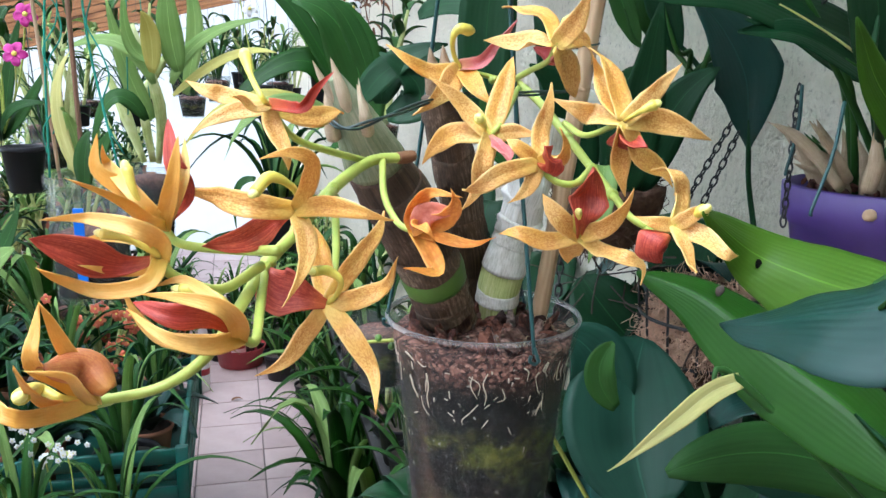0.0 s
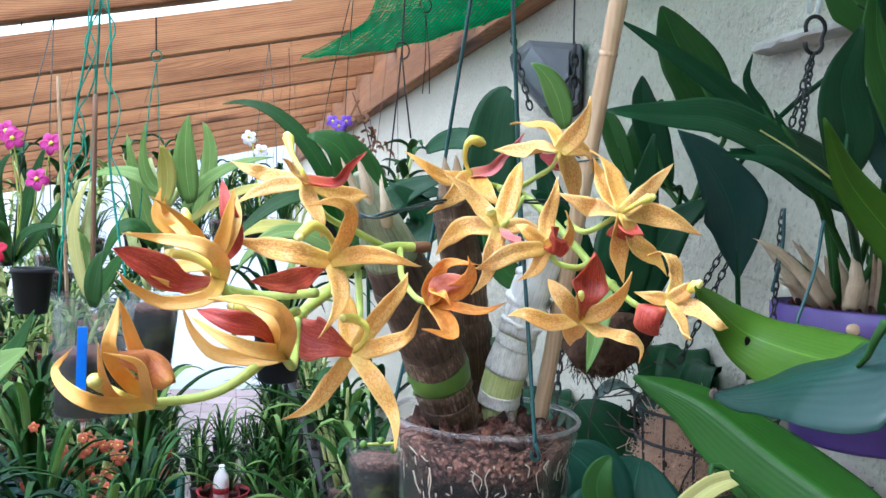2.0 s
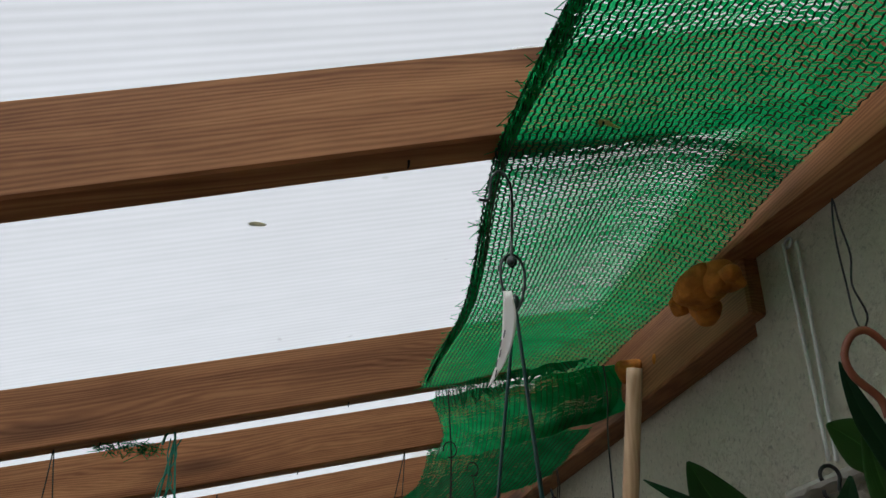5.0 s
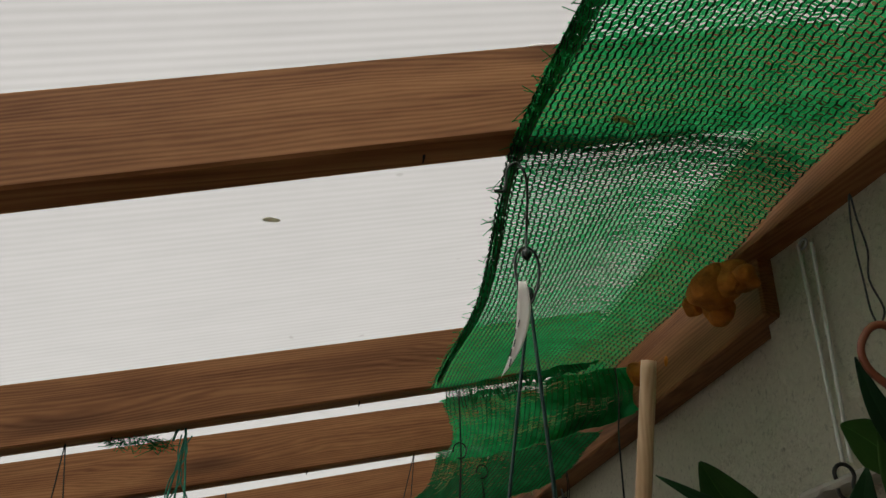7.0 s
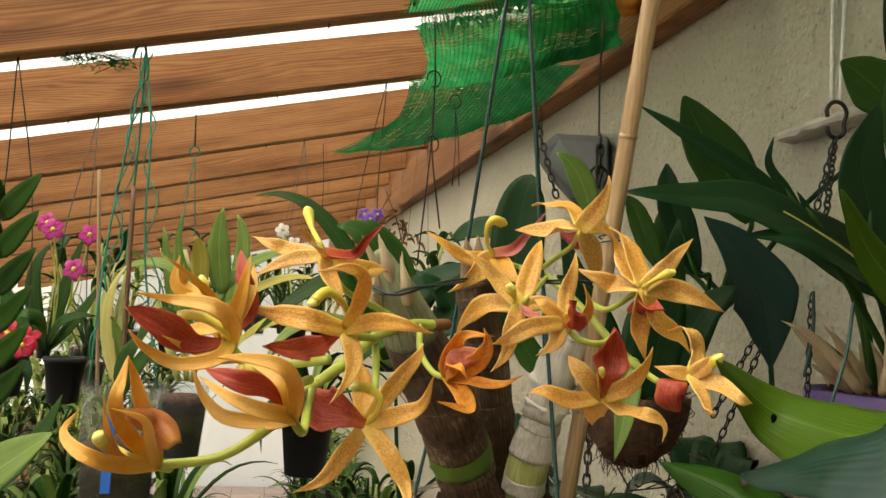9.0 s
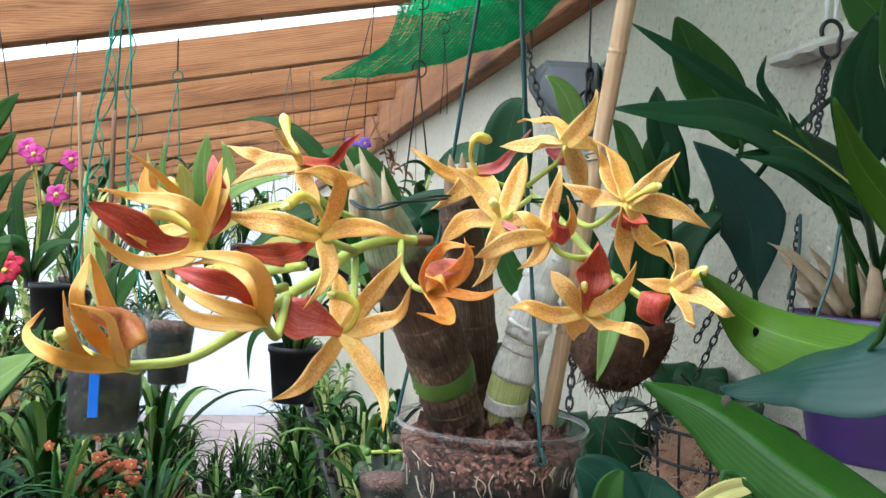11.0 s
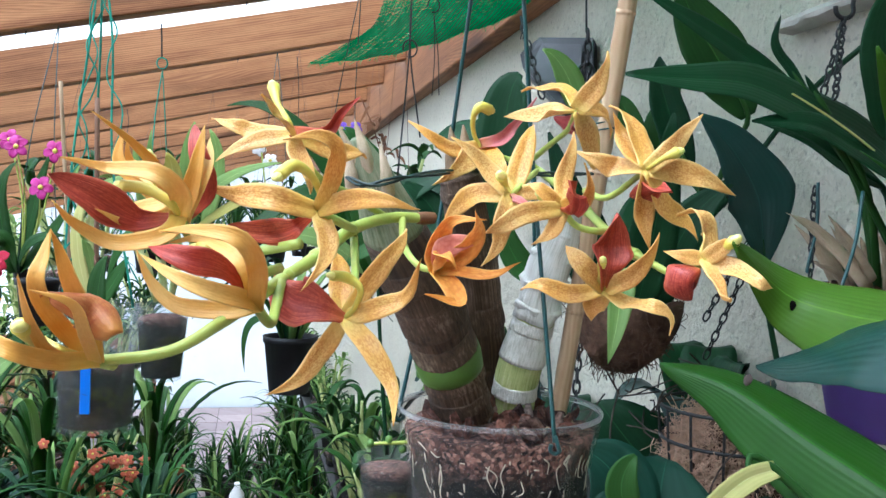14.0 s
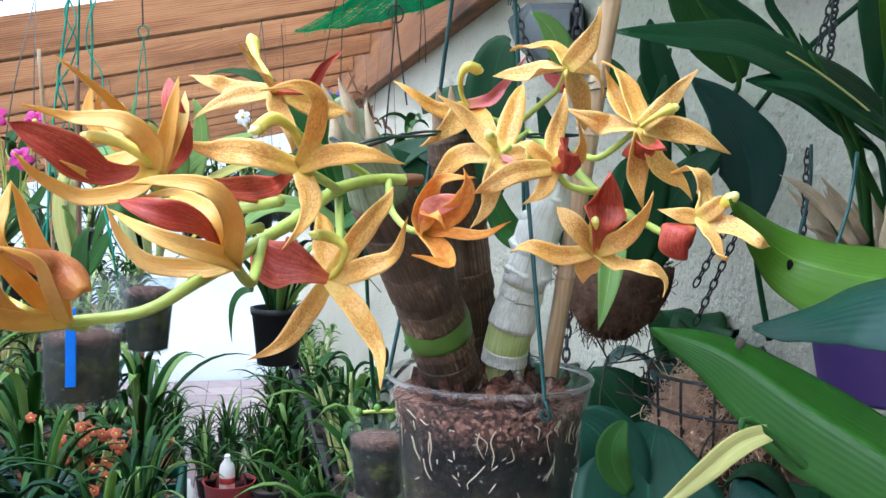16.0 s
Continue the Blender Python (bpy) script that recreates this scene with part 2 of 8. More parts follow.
M["green_ring"] = plain("fresh_green_node", (0.075, 0.155, 0.018), 0.45, vary=0.3, scale=50)
M["husk"] = bulb_material("dry_husk", (0.26, 0.16, 0.08), (0.45, 0.32, 0.2), (0.62, 0.52, 0.4))
M["leaf_dark"] = leaf_material("dark_glossy_leaf", (0.005, 0.025, 0.009), (0.014, 0.050, 0.016), 0.42, 22, 0.12, spec=0.15)
M["leaf_blue"] = leaf_material("blue_green_leaf", (0.006, 0.026, 0.020), (0.014, 0.046, 0.036), 0.32, 26, 0.08, spec=0.32)
M["leaf_mid"] = leaf_material("mid_green_leaf", (0.016, 0.052, 0.011), (0.045, 0.12, 0.024), 0.42, 20, 0.28)
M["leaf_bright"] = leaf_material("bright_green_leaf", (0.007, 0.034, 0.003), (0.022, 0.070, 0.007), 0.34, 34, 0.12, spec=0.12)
# yellower and lighter than its neighbours: the backlight is put into the colour
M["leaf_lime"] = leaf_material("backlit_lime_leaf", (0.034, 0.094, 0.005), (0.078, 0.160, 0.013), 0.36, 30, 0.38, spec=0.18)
M["leaf_moth"] = leaf_material("blue_grey_oval_leaf", (0.007, 0.032, 0.018), (0.020, 0.062, 0.040), 0.42, 18, 0.10, spec=0.14)
# pale green, lightened further: the backlight of far leaves is in the colour
M["leaf_pale_backlit"] = leaf_material("pale_backlit_leaf", (0.17, 0.29, 0.07), (0.34, 0.47, 0.16), 0.4, 14, 0.5)
M["leaf_yellow"] = leaf_material("yellowing_leaf", (0.42, 0.38, 0.08), (0.62, 0.58, 0.18), 0.5, 14, 0.4)
M["leaf_pale"] = leaf_material("pale_straw_leaf", (0.48, 0.46, 0.15), (0.68, 0.64, 0.27), 0.5, 14, 0.3)
M["dry_leaf"] = leaf_material("dry_brown_leaf", (0.10, 0.045, 0.025), (0.24, 0.12, 0.06), 0.7, 10, 0.2)
M["wire"] = plain("teal_coated_wire", (0.008, 0.048, 0.046), 0.4, vary=0.2, scale=80)
M["wire_dark"] = plain("dark_green_wire", (0.012, 0.028, 0.024), 0.45, vary=0.2, scale=80)
M["string"] = plain("green_twine", (0.02, 0.20, 0.13), 0.8, vary=0.3, scale=200, bump=0.3)
M["iron"] = plain("black_iron", (0.016, 0.015, 0.014), 0.55, spec=0.3, vary=0.3, scale=90)
M["black_plastic"] = plain("black_plastic", (0.012, 0.012, 0.014), 0.5, vary=0.3, scale=30, bump=0.05, spec=0.25)
M["grey_plastic"] = plain("dark_grey_plastic", (0.06, 0.065, 0.07), 0.5, vary=0.25, scale=30)
M["purple_plastic"] = plain("purple_plastic", (0.055, 0.028, 0.15), 0.45, vary=0.2, scale=30, bump=0.04)
M["terracotta"] = plain("terracotta", (0.40, 0.16, 0.09), 0.8, vary=0.25, scale=40, bump=0.2)
M["orange_plastic"] = plain("orange_plastic", (0.19, 0.055, 0.024), 0.5, vary=0.2, scale=40)
M["red_plastic"] = plain("red_plastic", (0.30, 0.025, 0.03), 0.45, vary=0.2, scale=40)
M["crate"] = plain("green_crate_plastic", (0.003, 0.07, 0.052), 0.45, vary=0.25, scale=30)
M["blue_label"] = plain("blue_plastic_label", (0.012, 0.13, 0.55), 0.4, vary=0.1, scale=30)
M["white_plastic"] = plain("white_plastic", (0.72, 0.72, 0.70), 0.5, vary=0.08, scale=30)
M["hole"] = plain("bitten_dark_hole", (0.004, 0.004, 0.003), 0.95, spec=0.05)
M["dead_spot"] = plain("dead_leaf_spot", (0.11, 0.085, 0.075), 0.9, vary=0.4, scale=300, spec=0.1)
M["ink"] = plain("dark_print", (0.03, 0.03, 0.05), 0.6)
M["bamboo"] = wood_material("bamboo_cane", (0.38, 0.24, 0.125), (0.64, 0.48, 0.30), 3.0, "Z", 0.5, knots=False)
M["cane_brown"] = wood_material("brown_cane", (0.14, 0.07, 0.04), (0.26, 0.15, 0.09), 3.0, "Z", 0.6, knots=False)
# dark brown fibre, with the shadow it hangs in put into the colour
M["coir_dark"] = plain("shaded_coconut_fibre", (0.085, 0.048, 0.03), 0.95, vary=0.6, scale=120, bump=0.9, spec=0.15)


def bark_material():
    """Pieces of bark, each with its own brown."""
    n = Nodes("bark_chips")
    v = n.coords()
    col = n.ramp(n.random(), [(0.0, (0.04, 0.02, 0.015)), (0.25, (0.19, 0.070, 0.045)), (0.65, (0.34, 0.145, 0.095)), (1.0, (0.44, 0.36, 0.31))])
    col = n.mix(n.ramp(n.noise(v, 1.6, 5), [(0.45, (0, 0, 0)), (0.6, (0.7, 0.7, 0.7))]), col, (0.04, 0.022, 0.018))
    n.bump(n.noise(v, 3.0, 5), 0.8, 0.2)
    return n.done(col, 0.85, 0.0, 0.2)


M["bark"] = bark_material()
M["soil"] = plain("dark_substrate", (0.05, 0.035, 0.025), 0.95, vary=0.6, scale=60, bump=0.8)
M["root"] = plain("pale_orchid_root", (0.50, 0.44, 0.32), 0.6, vary=0.2, scale=120)
M["coir"] = plain("coir_fibre", (0.56, 0.36, 0.24), 0.9, vary=0.5, scale=90, bump=0.8)
M["foam"] = plain("expanding_foam", (0.38, 0.135, 0.02), 0.9, vary=0.55, scale=45, bump=0.9, spec=0.2)
M["rafter"] = wood_material("reddish_fir_rafter", (0.15, 0.052, 0.016), (0.52, 0.255, 0.105), 2.4, "X", tilt=math.atan(0.245))
M["ledger"] = wood_material("fir_ledger", (0.15, 0.055, 0.018), (0.43, 0.20, 0.08), 2.4, "Y")
M["paper"] = plain("white_paper_tag", (0.78, 0.77, 0.75), 0.7, vary=0.05)
M["grey_lamp"] = plain("grey_lamp_housing", (0.040, 0.043, 0.045), 0.5, vary=0.15, scale=30)
M["fence"] = plain("galvanised_wire", (0.5, 0.5, 0.5), 0.4, metal=0.8, vary=0.15)
M["white_flower"] = petal_material("white_flower", (0.72, 0.72, 0.70), (0.82, 0.80, 0.80), (0.7, 0.6, 0.7), 40, 0.2)
M["pink_flower"] = petal_material("magenta_flower", (0.50, 0.02, 0.24), (0.66, 0.06, 0.38), (0.4, 0.01, 0.2), 40, 0.3)
M["violet_flower"] = petal_material("violet_flower", (0.16, 0.06, 0.5), (0.26, 0.12, 0.62), (0.1, 0.03, 0.4), 40, 0.3)
M["crimson_flower"] = petal_material("crimson_flower", (0.55, 0.015, 0.05), (0.66, 0.03, 0.10), (0.4, 0.01, 0.02), 40, 0.3)
M["coral_flower"] = petal_material("coral_flower", (0.56, 0.13, 0.06), (0.68, 0.22, 0.12), (0.45, 0.06, 0.03), 40, 0.4)


def stucco():
    n = Nodes("grey_stucco")
    v = n.coords("Object")
    big, fine = n.noise(v, 2.2, 5), n.noise(v, 120, 6, 0.7)
    col = n.ramp(n.math("ADD", n.math("MULTIPLY", big, 0.5), n.math("MULTIPLY", fine, 0.5)), [(0.3, (0.66, 0.615, 0.485)), (0.7, (0.86, 0.81, 0.665))])
    pit = n.ramp(n.noise(v, 150, 3), [(0.58, (0, 0, 0)), (0.70, (1, 1, 1))])
    col = n.mix(n.math("MULTIPLY", pit, 0.45), col, (0.30, 0.27, 0.20))
    n.bump(n.math("ADD", fine, n.math("MULTIPLY", n.noise(v, 55, 4), 1.4)), 1.0, 0.02)
    return n.done(col, 0.92, 0, 0.2)


def tile_material():
    n = Nodes("rosy_floor_tile")
    v = n.coords("Object")
    f = n.math("ADD", n.math("MULTIPLY", n.noise(v, 9, 5), 0.6), n.math("MULTIPLY", n.random(), 0.4))
    col = n.ramp(f, [(0.25, (0.27, 0.195, 0.185)), (0.75, (0.39, 0.30, 0.285))])
    dirt = n.ramp(n.noise(v, 24, 6), [(0.58, (0, 0, 0)), (0.75, (1, 1, 1))])
    col = n.mix(n.math("MULTIPLY", dirt, 0.35), col, (0.2, 0.15, 0.13))
    n.bump(n.noise(v, 160, 3), 0.15, 0.001)
    return n.done(col, n.math("MULTIPLY_ADD", n.noise(v, 14), 0.3, 0.25))


def polycarbonate(name="milky_twinwall_sheet", clear=0.72):
    """Twin-wall sheet: fine ribs, milky, lets daylight through."""
    n = Nodes(name)
    v = n.coords("Object")
    w = n.add("TexWave", wave_type="BANDS", bands_direction="Y")
    w.inputs["Scale"].default_value, w.inputs["Distortion"].default_value = 24.0, 0.15
    n.put(v, w.inputs["Vector"])
    dust = n.noise(n.coords("Object", (1.5, 6, 1)), 6, 5)
    scratch = n.noise(n.coords("Object", (0.5, 60, 1)), 3, 4, 0.7)
    tone = n.math("ADD", n.math("ADD", n.math("MULTIPLY", w.outputs["Fac"], 0.24), n.math("MULTIPLY", scratch, 0.35)), n.math("MULTIPLY", dust, 0.42))
    col = n.ramp(tone, [(0.2, (0.80, 0.80, 0.80)), (0.8, (0.97, 0.97, 0.97))])
    fleck = n.ramp(n.noise(v, 22, 2), [(0.74, (0, 0, 0)), (0.78, (1, 1, 1))])
    col = n.mix(n.math("MULTIPLY", fleck, 0.3), col, (0.35, 0.33, 0.3))
    t, c, m = n.add("BsdfTranslucent"), n.add("BsdfTransparent"), n.add("MixShader")
    n.put(col, t.inputs[0])
    n.put(col, c.inputs[0])
    m.inputs[0].default_value = clear
    n.put(t.outputs[0], m.inputs[1])
    n.put(c.outputs[0], m.inputs[2])
    n.put(m.outputs[0], n.out.inputs["Surface"])
    return n.mat


def clear_plastic(name, tint, haze, gloss=0.14):
    n = Nodes(name)
    v = n.coords("Object")
    g, t, d = n.add("BsdfGlossy"), n.add("BsdfTransparent"), n.add("BsdfDiffuse")
    n.put(tint, t.inputs[0])
    n.put((0.66, 0.64, 0.63), d.inputs[0])
    g.inputs["Roughness"].default_value = 0.28
    m1, m2, f = n.add("MixShader"), n.add("MixShader"), n.add("Fresnel")
    f.inputs[0].default_value = 1.25
    n.put(n.ramp(n.noise(v, 45, 6), [(0.30, (haze * 0.45, haze * 0.45, haze * 0.45)), (0.75, (haze, haze, haze))]), m1.inputs[0])
    n.put(t.outputs[0], m1.inputs[1])
    n.put(d.outputs[0], m1.inputs[2])
    n.put(n.math("MULTIPLY", f.outputs[0], gloss), m2.inputs[0])
    n.put(m1.outputs[0], m2.inputs[1])
    n.put(g.outputs[0], m2.inputs[2])
    n.put(m2.outputs[0], n.out.inputs["Surface"])
    return n.mat


def substrate_material():
    """Bark mix pressed against the clear pot: rosy chips on top, near-black in the middle, moss low down."""
    n = Nodes("mossy_bark_mix")
    v = n.coords("Object")
    sep = n.add("SeparateXYZ")
    n.put(n.coords("Generated"), sep.inputs[0])
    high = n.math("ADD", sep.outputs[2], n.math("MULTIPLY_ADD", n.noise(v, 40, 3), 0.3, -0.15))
    f = n.noise(v, 90, 6, 0.7)
    cell = n.add("TexVoronoi", feature="F1")
    cell.inputs["Scale"].default_value = 420.0
    n.put(v, cell.inputs["Vector"])
    cs = n.add("SeparateColor")
    n.put(cell.outputs["Color"], cs.inputs[0])
    dark_mix = n.ramp(f, [(0.46, (0.002, 0.002, 0.0015)), (0.62, (0.012, 0.009, 0.006)), (0.78, (0.07, 0.055, 0.035))])
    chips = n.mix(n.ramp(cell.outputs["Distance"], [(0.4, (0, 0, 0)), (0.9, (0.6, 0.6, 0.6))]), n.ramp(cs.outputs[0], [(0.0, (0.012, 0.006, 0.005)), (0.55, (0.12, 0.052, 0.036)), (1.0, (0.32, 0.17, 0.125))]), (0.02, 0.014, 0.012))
    col = n.mix(n.ramp(high, [(0.80, (0, 0, 0)), (0.94, (1, 1, 1))]), dark_mix, chips)
    moss = n.math("MULTIPLY", n.ramp(n.noise(v, 34, 5), [(0.46, (0, 0, 0)), (0.58, (1, 1, 1))]),
                  n.ramp(high, [(0.30, (0.3, 0.3, 0.3)), (0.42, (1, 1, 1)), (0.56, (1, 1, 1)), (0.68, (0.0, 0.0, 0.0))]))
    col = n.mix(moss, col, n.ramp(f, [(0.38, (0.010, 0.014, 0.002)), (0.72, (0.14, 0.15, 0.012))]))
    pearl = n.math("MULTIPLY", n.ramp(n.noise(v, 150, 2), [(0.68, (0, 0, 0)), (0.71, (1, 1, 1))]), 0.5)
    col = n.mix(pearl, col, (0.42, 0.40, 0.33))
    n.bump(f, 0.8, 0.005)
    return n.done(col, 0.8, 0.0, 0.25)


def net_material():
    n = Nodes("green_shade_net")
    v = n.coords("Object", (1, 1, 1))
    col = n.ramp(n.noise(v, 30, 4), [(0.3, (0.007, 0.24, 0.070)), (0.7, (0.030, 0.40, 0.135))])
    n.done(col, 0.55)
    return n.thin(col, 0.85)


M["stucco"], M["tile"], M["poly"] = stucco(), tile_material(), polycarbonate()
M["poly_wall"] = polycarbonate("milky_wall_sheet", 0.3)
M["clear"] = clear_plastic("clear_pot_plastic", (0.98, 0.97, 0.965), 0.016, 0.15)
M["clear_rim"] = clear_plastic("pot_rim_plastic", (0.97, 0.96, 0.96), 0.12, 0.3)
M["clear_smoky"] = clear_plastic("scuffed_clear_plastic", (0.94, 0.96, 0.965), 0.06)
M["substrate"], M["net"] = substrate_material(), net_material()
M["net_chain"] = plain("dark_green_net_chain", (0.002, 0.040, 0.014), 0.6, vary=0.3, scale=200)
M["earth"] = plain("dark_grassy_earth", (0.06, 0.07, 0.035), 0.95, vary=0.5, scale=4, bump=0.5)
M["grout"] = plain("grey_grout", (0.16, 0.13, 0.12), 0.9, vary=0.3, scale=60)
M["concrete"] = plain("broken_concrete", (0.33, 0.31, 0.27), 0.9, vary=0.35, scale=30, bump=0.7)
M["rope"] = plain("white_rope", (0.62, 0.62, 0.58), 0.8, vary=0.15, scale=200, bump=0.5)


# ---------------------------------------------------------------- geometry helpers
def V(p):
    return Vector(p)


def link(name, bm, material, parent=None, smooth=True):
    me = bpy.data.meshes.new(name)
    bmesh.ops.recalc_face_normals(bm, faces=bm.faces)
    for f in bm.faces:
        f.smooth = smooth
    bm.to_mesh(me)
    bm.free()
    for m in material if isinstance(material, (list, tuple)) else [material]:
        me.materials.append(m)
    ob = new(name, me)
    if parent is not None:
        ob.parent = parent
        if parent.data is None:
            ob.matrix_parent_inverse = Matrix.Translation(-parent.location)
    return ob


def part(name, bm, material, parent, label="", smooth=True):
    """Links a bmesh as one mesh object under a thing or a part."""
    ob = link(name, bm, material, parent, smooth)
    if label:
        ob["label"] = label
    return ob


def thing(name, at, label, category, group="", kind=""):
    ob = new(name)
    ob.location = at
    ob.empty_display_size = 0.02
    return tagged(ob, label, category, group, kind)


def smooth_line(points, steps=6):
    """Catmull-Rom through the points."""
    p = [V(q) for q in points]
    p = [p[0] * 2 - p[1]] + p + [p[-1] * 2 - p[-2]]
    out = []
    for i in range(1, len(p) - 2):
        a, b, c, d = p[i - 1:i + 3]
        for k in range(steps):
            t = k / steps
            out.append(0.5 * (2 * b + (c - a) * t + (2 * a - 5 * b + 4 * c - d) * t * t + (3 * b - a - 3 * c + d) * t ** 3))
    return out + [p[-2]]


def spread(values, n):
    """n values evenly read along a short list."""
    out = []
    for i in range(n):
        x = i / (n - 1) * (len(values) - 1)
        k = min(int(x), len(values) - 2)
        out.append(values[k] + (values[k + 1] - values[k]) * (x - k))
    return out


def tube(bm, points, radii, seg=8, steps=6, rough=0.0):
    line = smooth_line(points, steps) if len(points) > 2 or steps > 1 else [V(q) for q in points]
    rad = spread(radii if isinstance(radii, (list, tuple)) else [radii, radii], len(line))
    uvl = bm.loops.layers.uv.verify()
    ref = V((0.31, 0.87, 0.4))
    rings = []
    for i, c in enumerate(line):
        t = (line[min(i + 1, len(line) - 1)] - line[max(i - 1, 0)]).normalized()
        s = t.cross(ref).normalized()
        u = s.cross(t)
        ring = []
        for k in range(seg):
            a = 2 * math.pi * k / seg
            d = s * math.cos(a) + u * math.sin(a)
            r = rad[i]
            if rough:
                r *= 1 + rough * noise.noise(V(c) * 60 + d * 1.7)
            ring.append(bm.verts.new(c + d * r))
        rings.append(ring)
    n = len(rings)
    for i in range(n - 1):
        for k in range(seg):
            f = bm.faces.new((rings[i][k], rings[i][(k + 1) % seg], rings[i + 1][(k + 1) % seg], rings[i + 1][k]))
            for lp, (uu, vv) in zip(f.loops, ((k, i), (k + 1, i), (k + 1, i + 1), (k, i + 1))):
                lp[uvl].uv = (uu / seg, vv / (n - 1))
    bm.faces.new(rings[0][::-1])
    bm.faces.new(rings[-1])
    return bm


def strap(bm, base, mid, tip, width, face=(0, -1, 0.25), cup=0.25, shape="petal", n=10, m=4, thick=0.0009, wave=0.0, twist=0.0, seed=0.0, keel=0.0):
    """A petal or leaf: a blade that runs from base through mid to tip, faces `face`, cupped across and thin at the rim."""
    b, q, t = V(base), V(mid), V(tip)
    c = q * 2 - (b + t) / 2
    uvl = bm.loops.layers.uv.verify()
    face = V(face).normalized()
    top, bot = [], []
    for i in range(n + 1):
        s = i / n
        p = b * (1 - s) ** 2 + c * (2 * s * (1 - s)) + t * s * s
        d = ((c - b) * (1 - s) + (t - c) * s)
        d = d.normalized() if d.length > 1e-9 else (t - b).normalized()
        side = d.cross(face)
        side = side.normalized() if side.length > 1e-6 else d.orthogonal().normalized()
        nor = side.cross(d).normalized()
        if twist:
            r = Matrix.Rotation(twist * s, 3, d)
            side, nor = r @ side, r @ nor
        if shape == "petal":
            w = (0.32 + 0.68 * math.sin(math.pi * min(1, s * 0.95 + 0.08)) ** 0.8) * (1 - s ** 5) + 0.015
        elif shape == "lip":
            w = math.sin(math.pi * min(1.0, s * 0.97 + 0.03)) ** 0.55 * (0.35 + 0.65 * min(1, s * 2.2)) + 0.02
        elif shape == "broad":
            w = math.sin(math.pi * (s * 0.96 + 0.03) ** 0.8) ** 0.75 * (1 - 0.25 * s) + 0.012
        elif shape == "oval":
            w = math.sin(math.pi * (s * 0.94 + 0.05)) ** 0.6 + 0.01
        else:
            w = min(1, 0.55 + s * 2) * (1 - s ** 2.2) + 0.012
        w *= width / 2
        rt, rb = [], []
        for k in range(m + 1):
            x = 2 * k / m - 1
            lift = cup * w * (x * x) + keel * w * abs(x) + wave * width * math.sin(9 * s + 3 * x + seed) * abs(x)
            h = thick * (1 - 0.85 * x * x)
            rt.append(bm.verts.new(p + side * (w * x) + nor * (lift + h)))
            rb.append(bm.verts.new(p + side * (w * x) + nor * (lift - h)))
        top.append(rt)
        bot.append(rb)

    def quad(vs, uvs):
        f = bm.faces.new(vs)
        for lp, uv in zip(f.loops, uvs):
            lp[uvl].uv = uv
    for i in range(n):
        for k in range(m):
            uvs = [(k / m, i / n), ((k + 1) / m, i / n), ((k + 1) / m, (i + 1) / n), (k / m, (i + 1) / n)]
            quad((top[i][k], top[i][k + 1], top[i + 1][k + 1], top[i + 1][k]), uvs)
            quad((bot[i][k], bot[i + 1][k], bot[i + 1][k + 1], bot[i][k + 1]), [uvs[0], uvs[3], uvs[2], uvs[1]])
        for k in (0, m):
            quad((top[i][k], top[i + 1][k], bot[i + 1][k], bot[i][k]), [(k / m, i / n)] * 4)
    for i in (0, n):
        for k in range(m):
            quad((top[i][k], top[i][k + 1], bot[i][k + 1], bot[i][k]), [(k / m, i / n)] * 4)
    return bm


def lathe(bm, at, profile, seg=32, closed=False):
    """Turns a profile of (radius, height) about a vertical axis at `at`."""
    rings = []
    for r, h in profile:
        rings.append([bm.verts.new((at[0] + r * math.cos(2 * math.pi * k / seg), at[1] + r * math.sin(2 * math.pi * k / seg), at[2] + h)) for k in range(seg)])
    for a, b in zip(rings, rings[1:]):
        for k in range(seg):
            bm.faces.new((a[k], a[(k + 1) % seg], b[(k + 1) % seg], b[k]))
    if closed:
        bm.faces.new(rings[0])
        bm.faces.new(rings[-1])
    return bm


def box(bm, lo, hi, bevel=0.0):
    r = bmesh.ops.create_cube(bm, size=1.0, matrix=Matrix.Translation((V(lo) + V(hi)) / 2) @ Matrix.Diagonal((*(V(hi) - V(lo)), 1)))
    if bevel:
        es = list({e for v in r["verts"] for e in v.link_edges})
        bmesh.ops.bevel(bm, geom=es, offset=bevel, segments=1, affect="EDGES")
    return bm


def bean(bm, at, radius, stretch=(1, 1, 1), turn=None, level=2, rough=0.0):
    m = Matrix.Translation(at) @ (turn or Matrix.Identity(4)) @ Matrix.Diagonal((*stretch, 1))
    r = bmesh.ops.create_icosphere(bm, subdivisions=level, radius=radius, matrix=m)
    if rough:
        for v in r["verts"]:
            v.co += (v.co - V(at)) * rough * noise.noise(v.co * (0.9 / radius))
    return bm



# ---------------------------------------------------------------- the greenhouse
WALL_X, PILASTER_X, LEFT_X, END_Y, BACK_Y = 0.515, 0.49, -1.75, 7.4, -1.6
ROOF_A, ROOF_B = 2.012, 0.245           # underside of the rafters: z = A + B * x
RAFTER_H, RAFTER_W = 0.103, 0.042


def under(x):
    return ROOF_A + ROOF_B * x


def structure(name, bm, material, label, category="", smooth=False):
    return tagged(link(name, bm, material, None, smooth), label, category, "", "structure")


structure("ground", box(bmesh.new(), (-60, -60, -0.3), (60, 60, -0.03)), M["earth"], "dark grassy earth under and around the greenhouse", "ground")
floor = structure("floor", box(bmesh.new(), (LEFT_X, BACK_Y, -0.03), (WALL_X, END_Y, -0.006)), M["grout"], "floor bed of grey grout between rosy tiles", "floor")
bm = bmesh.new()
box(bm, (WALL_X, BACK_Y, -0.03), (WALL_X + 0.25, END_Y, 2.6))
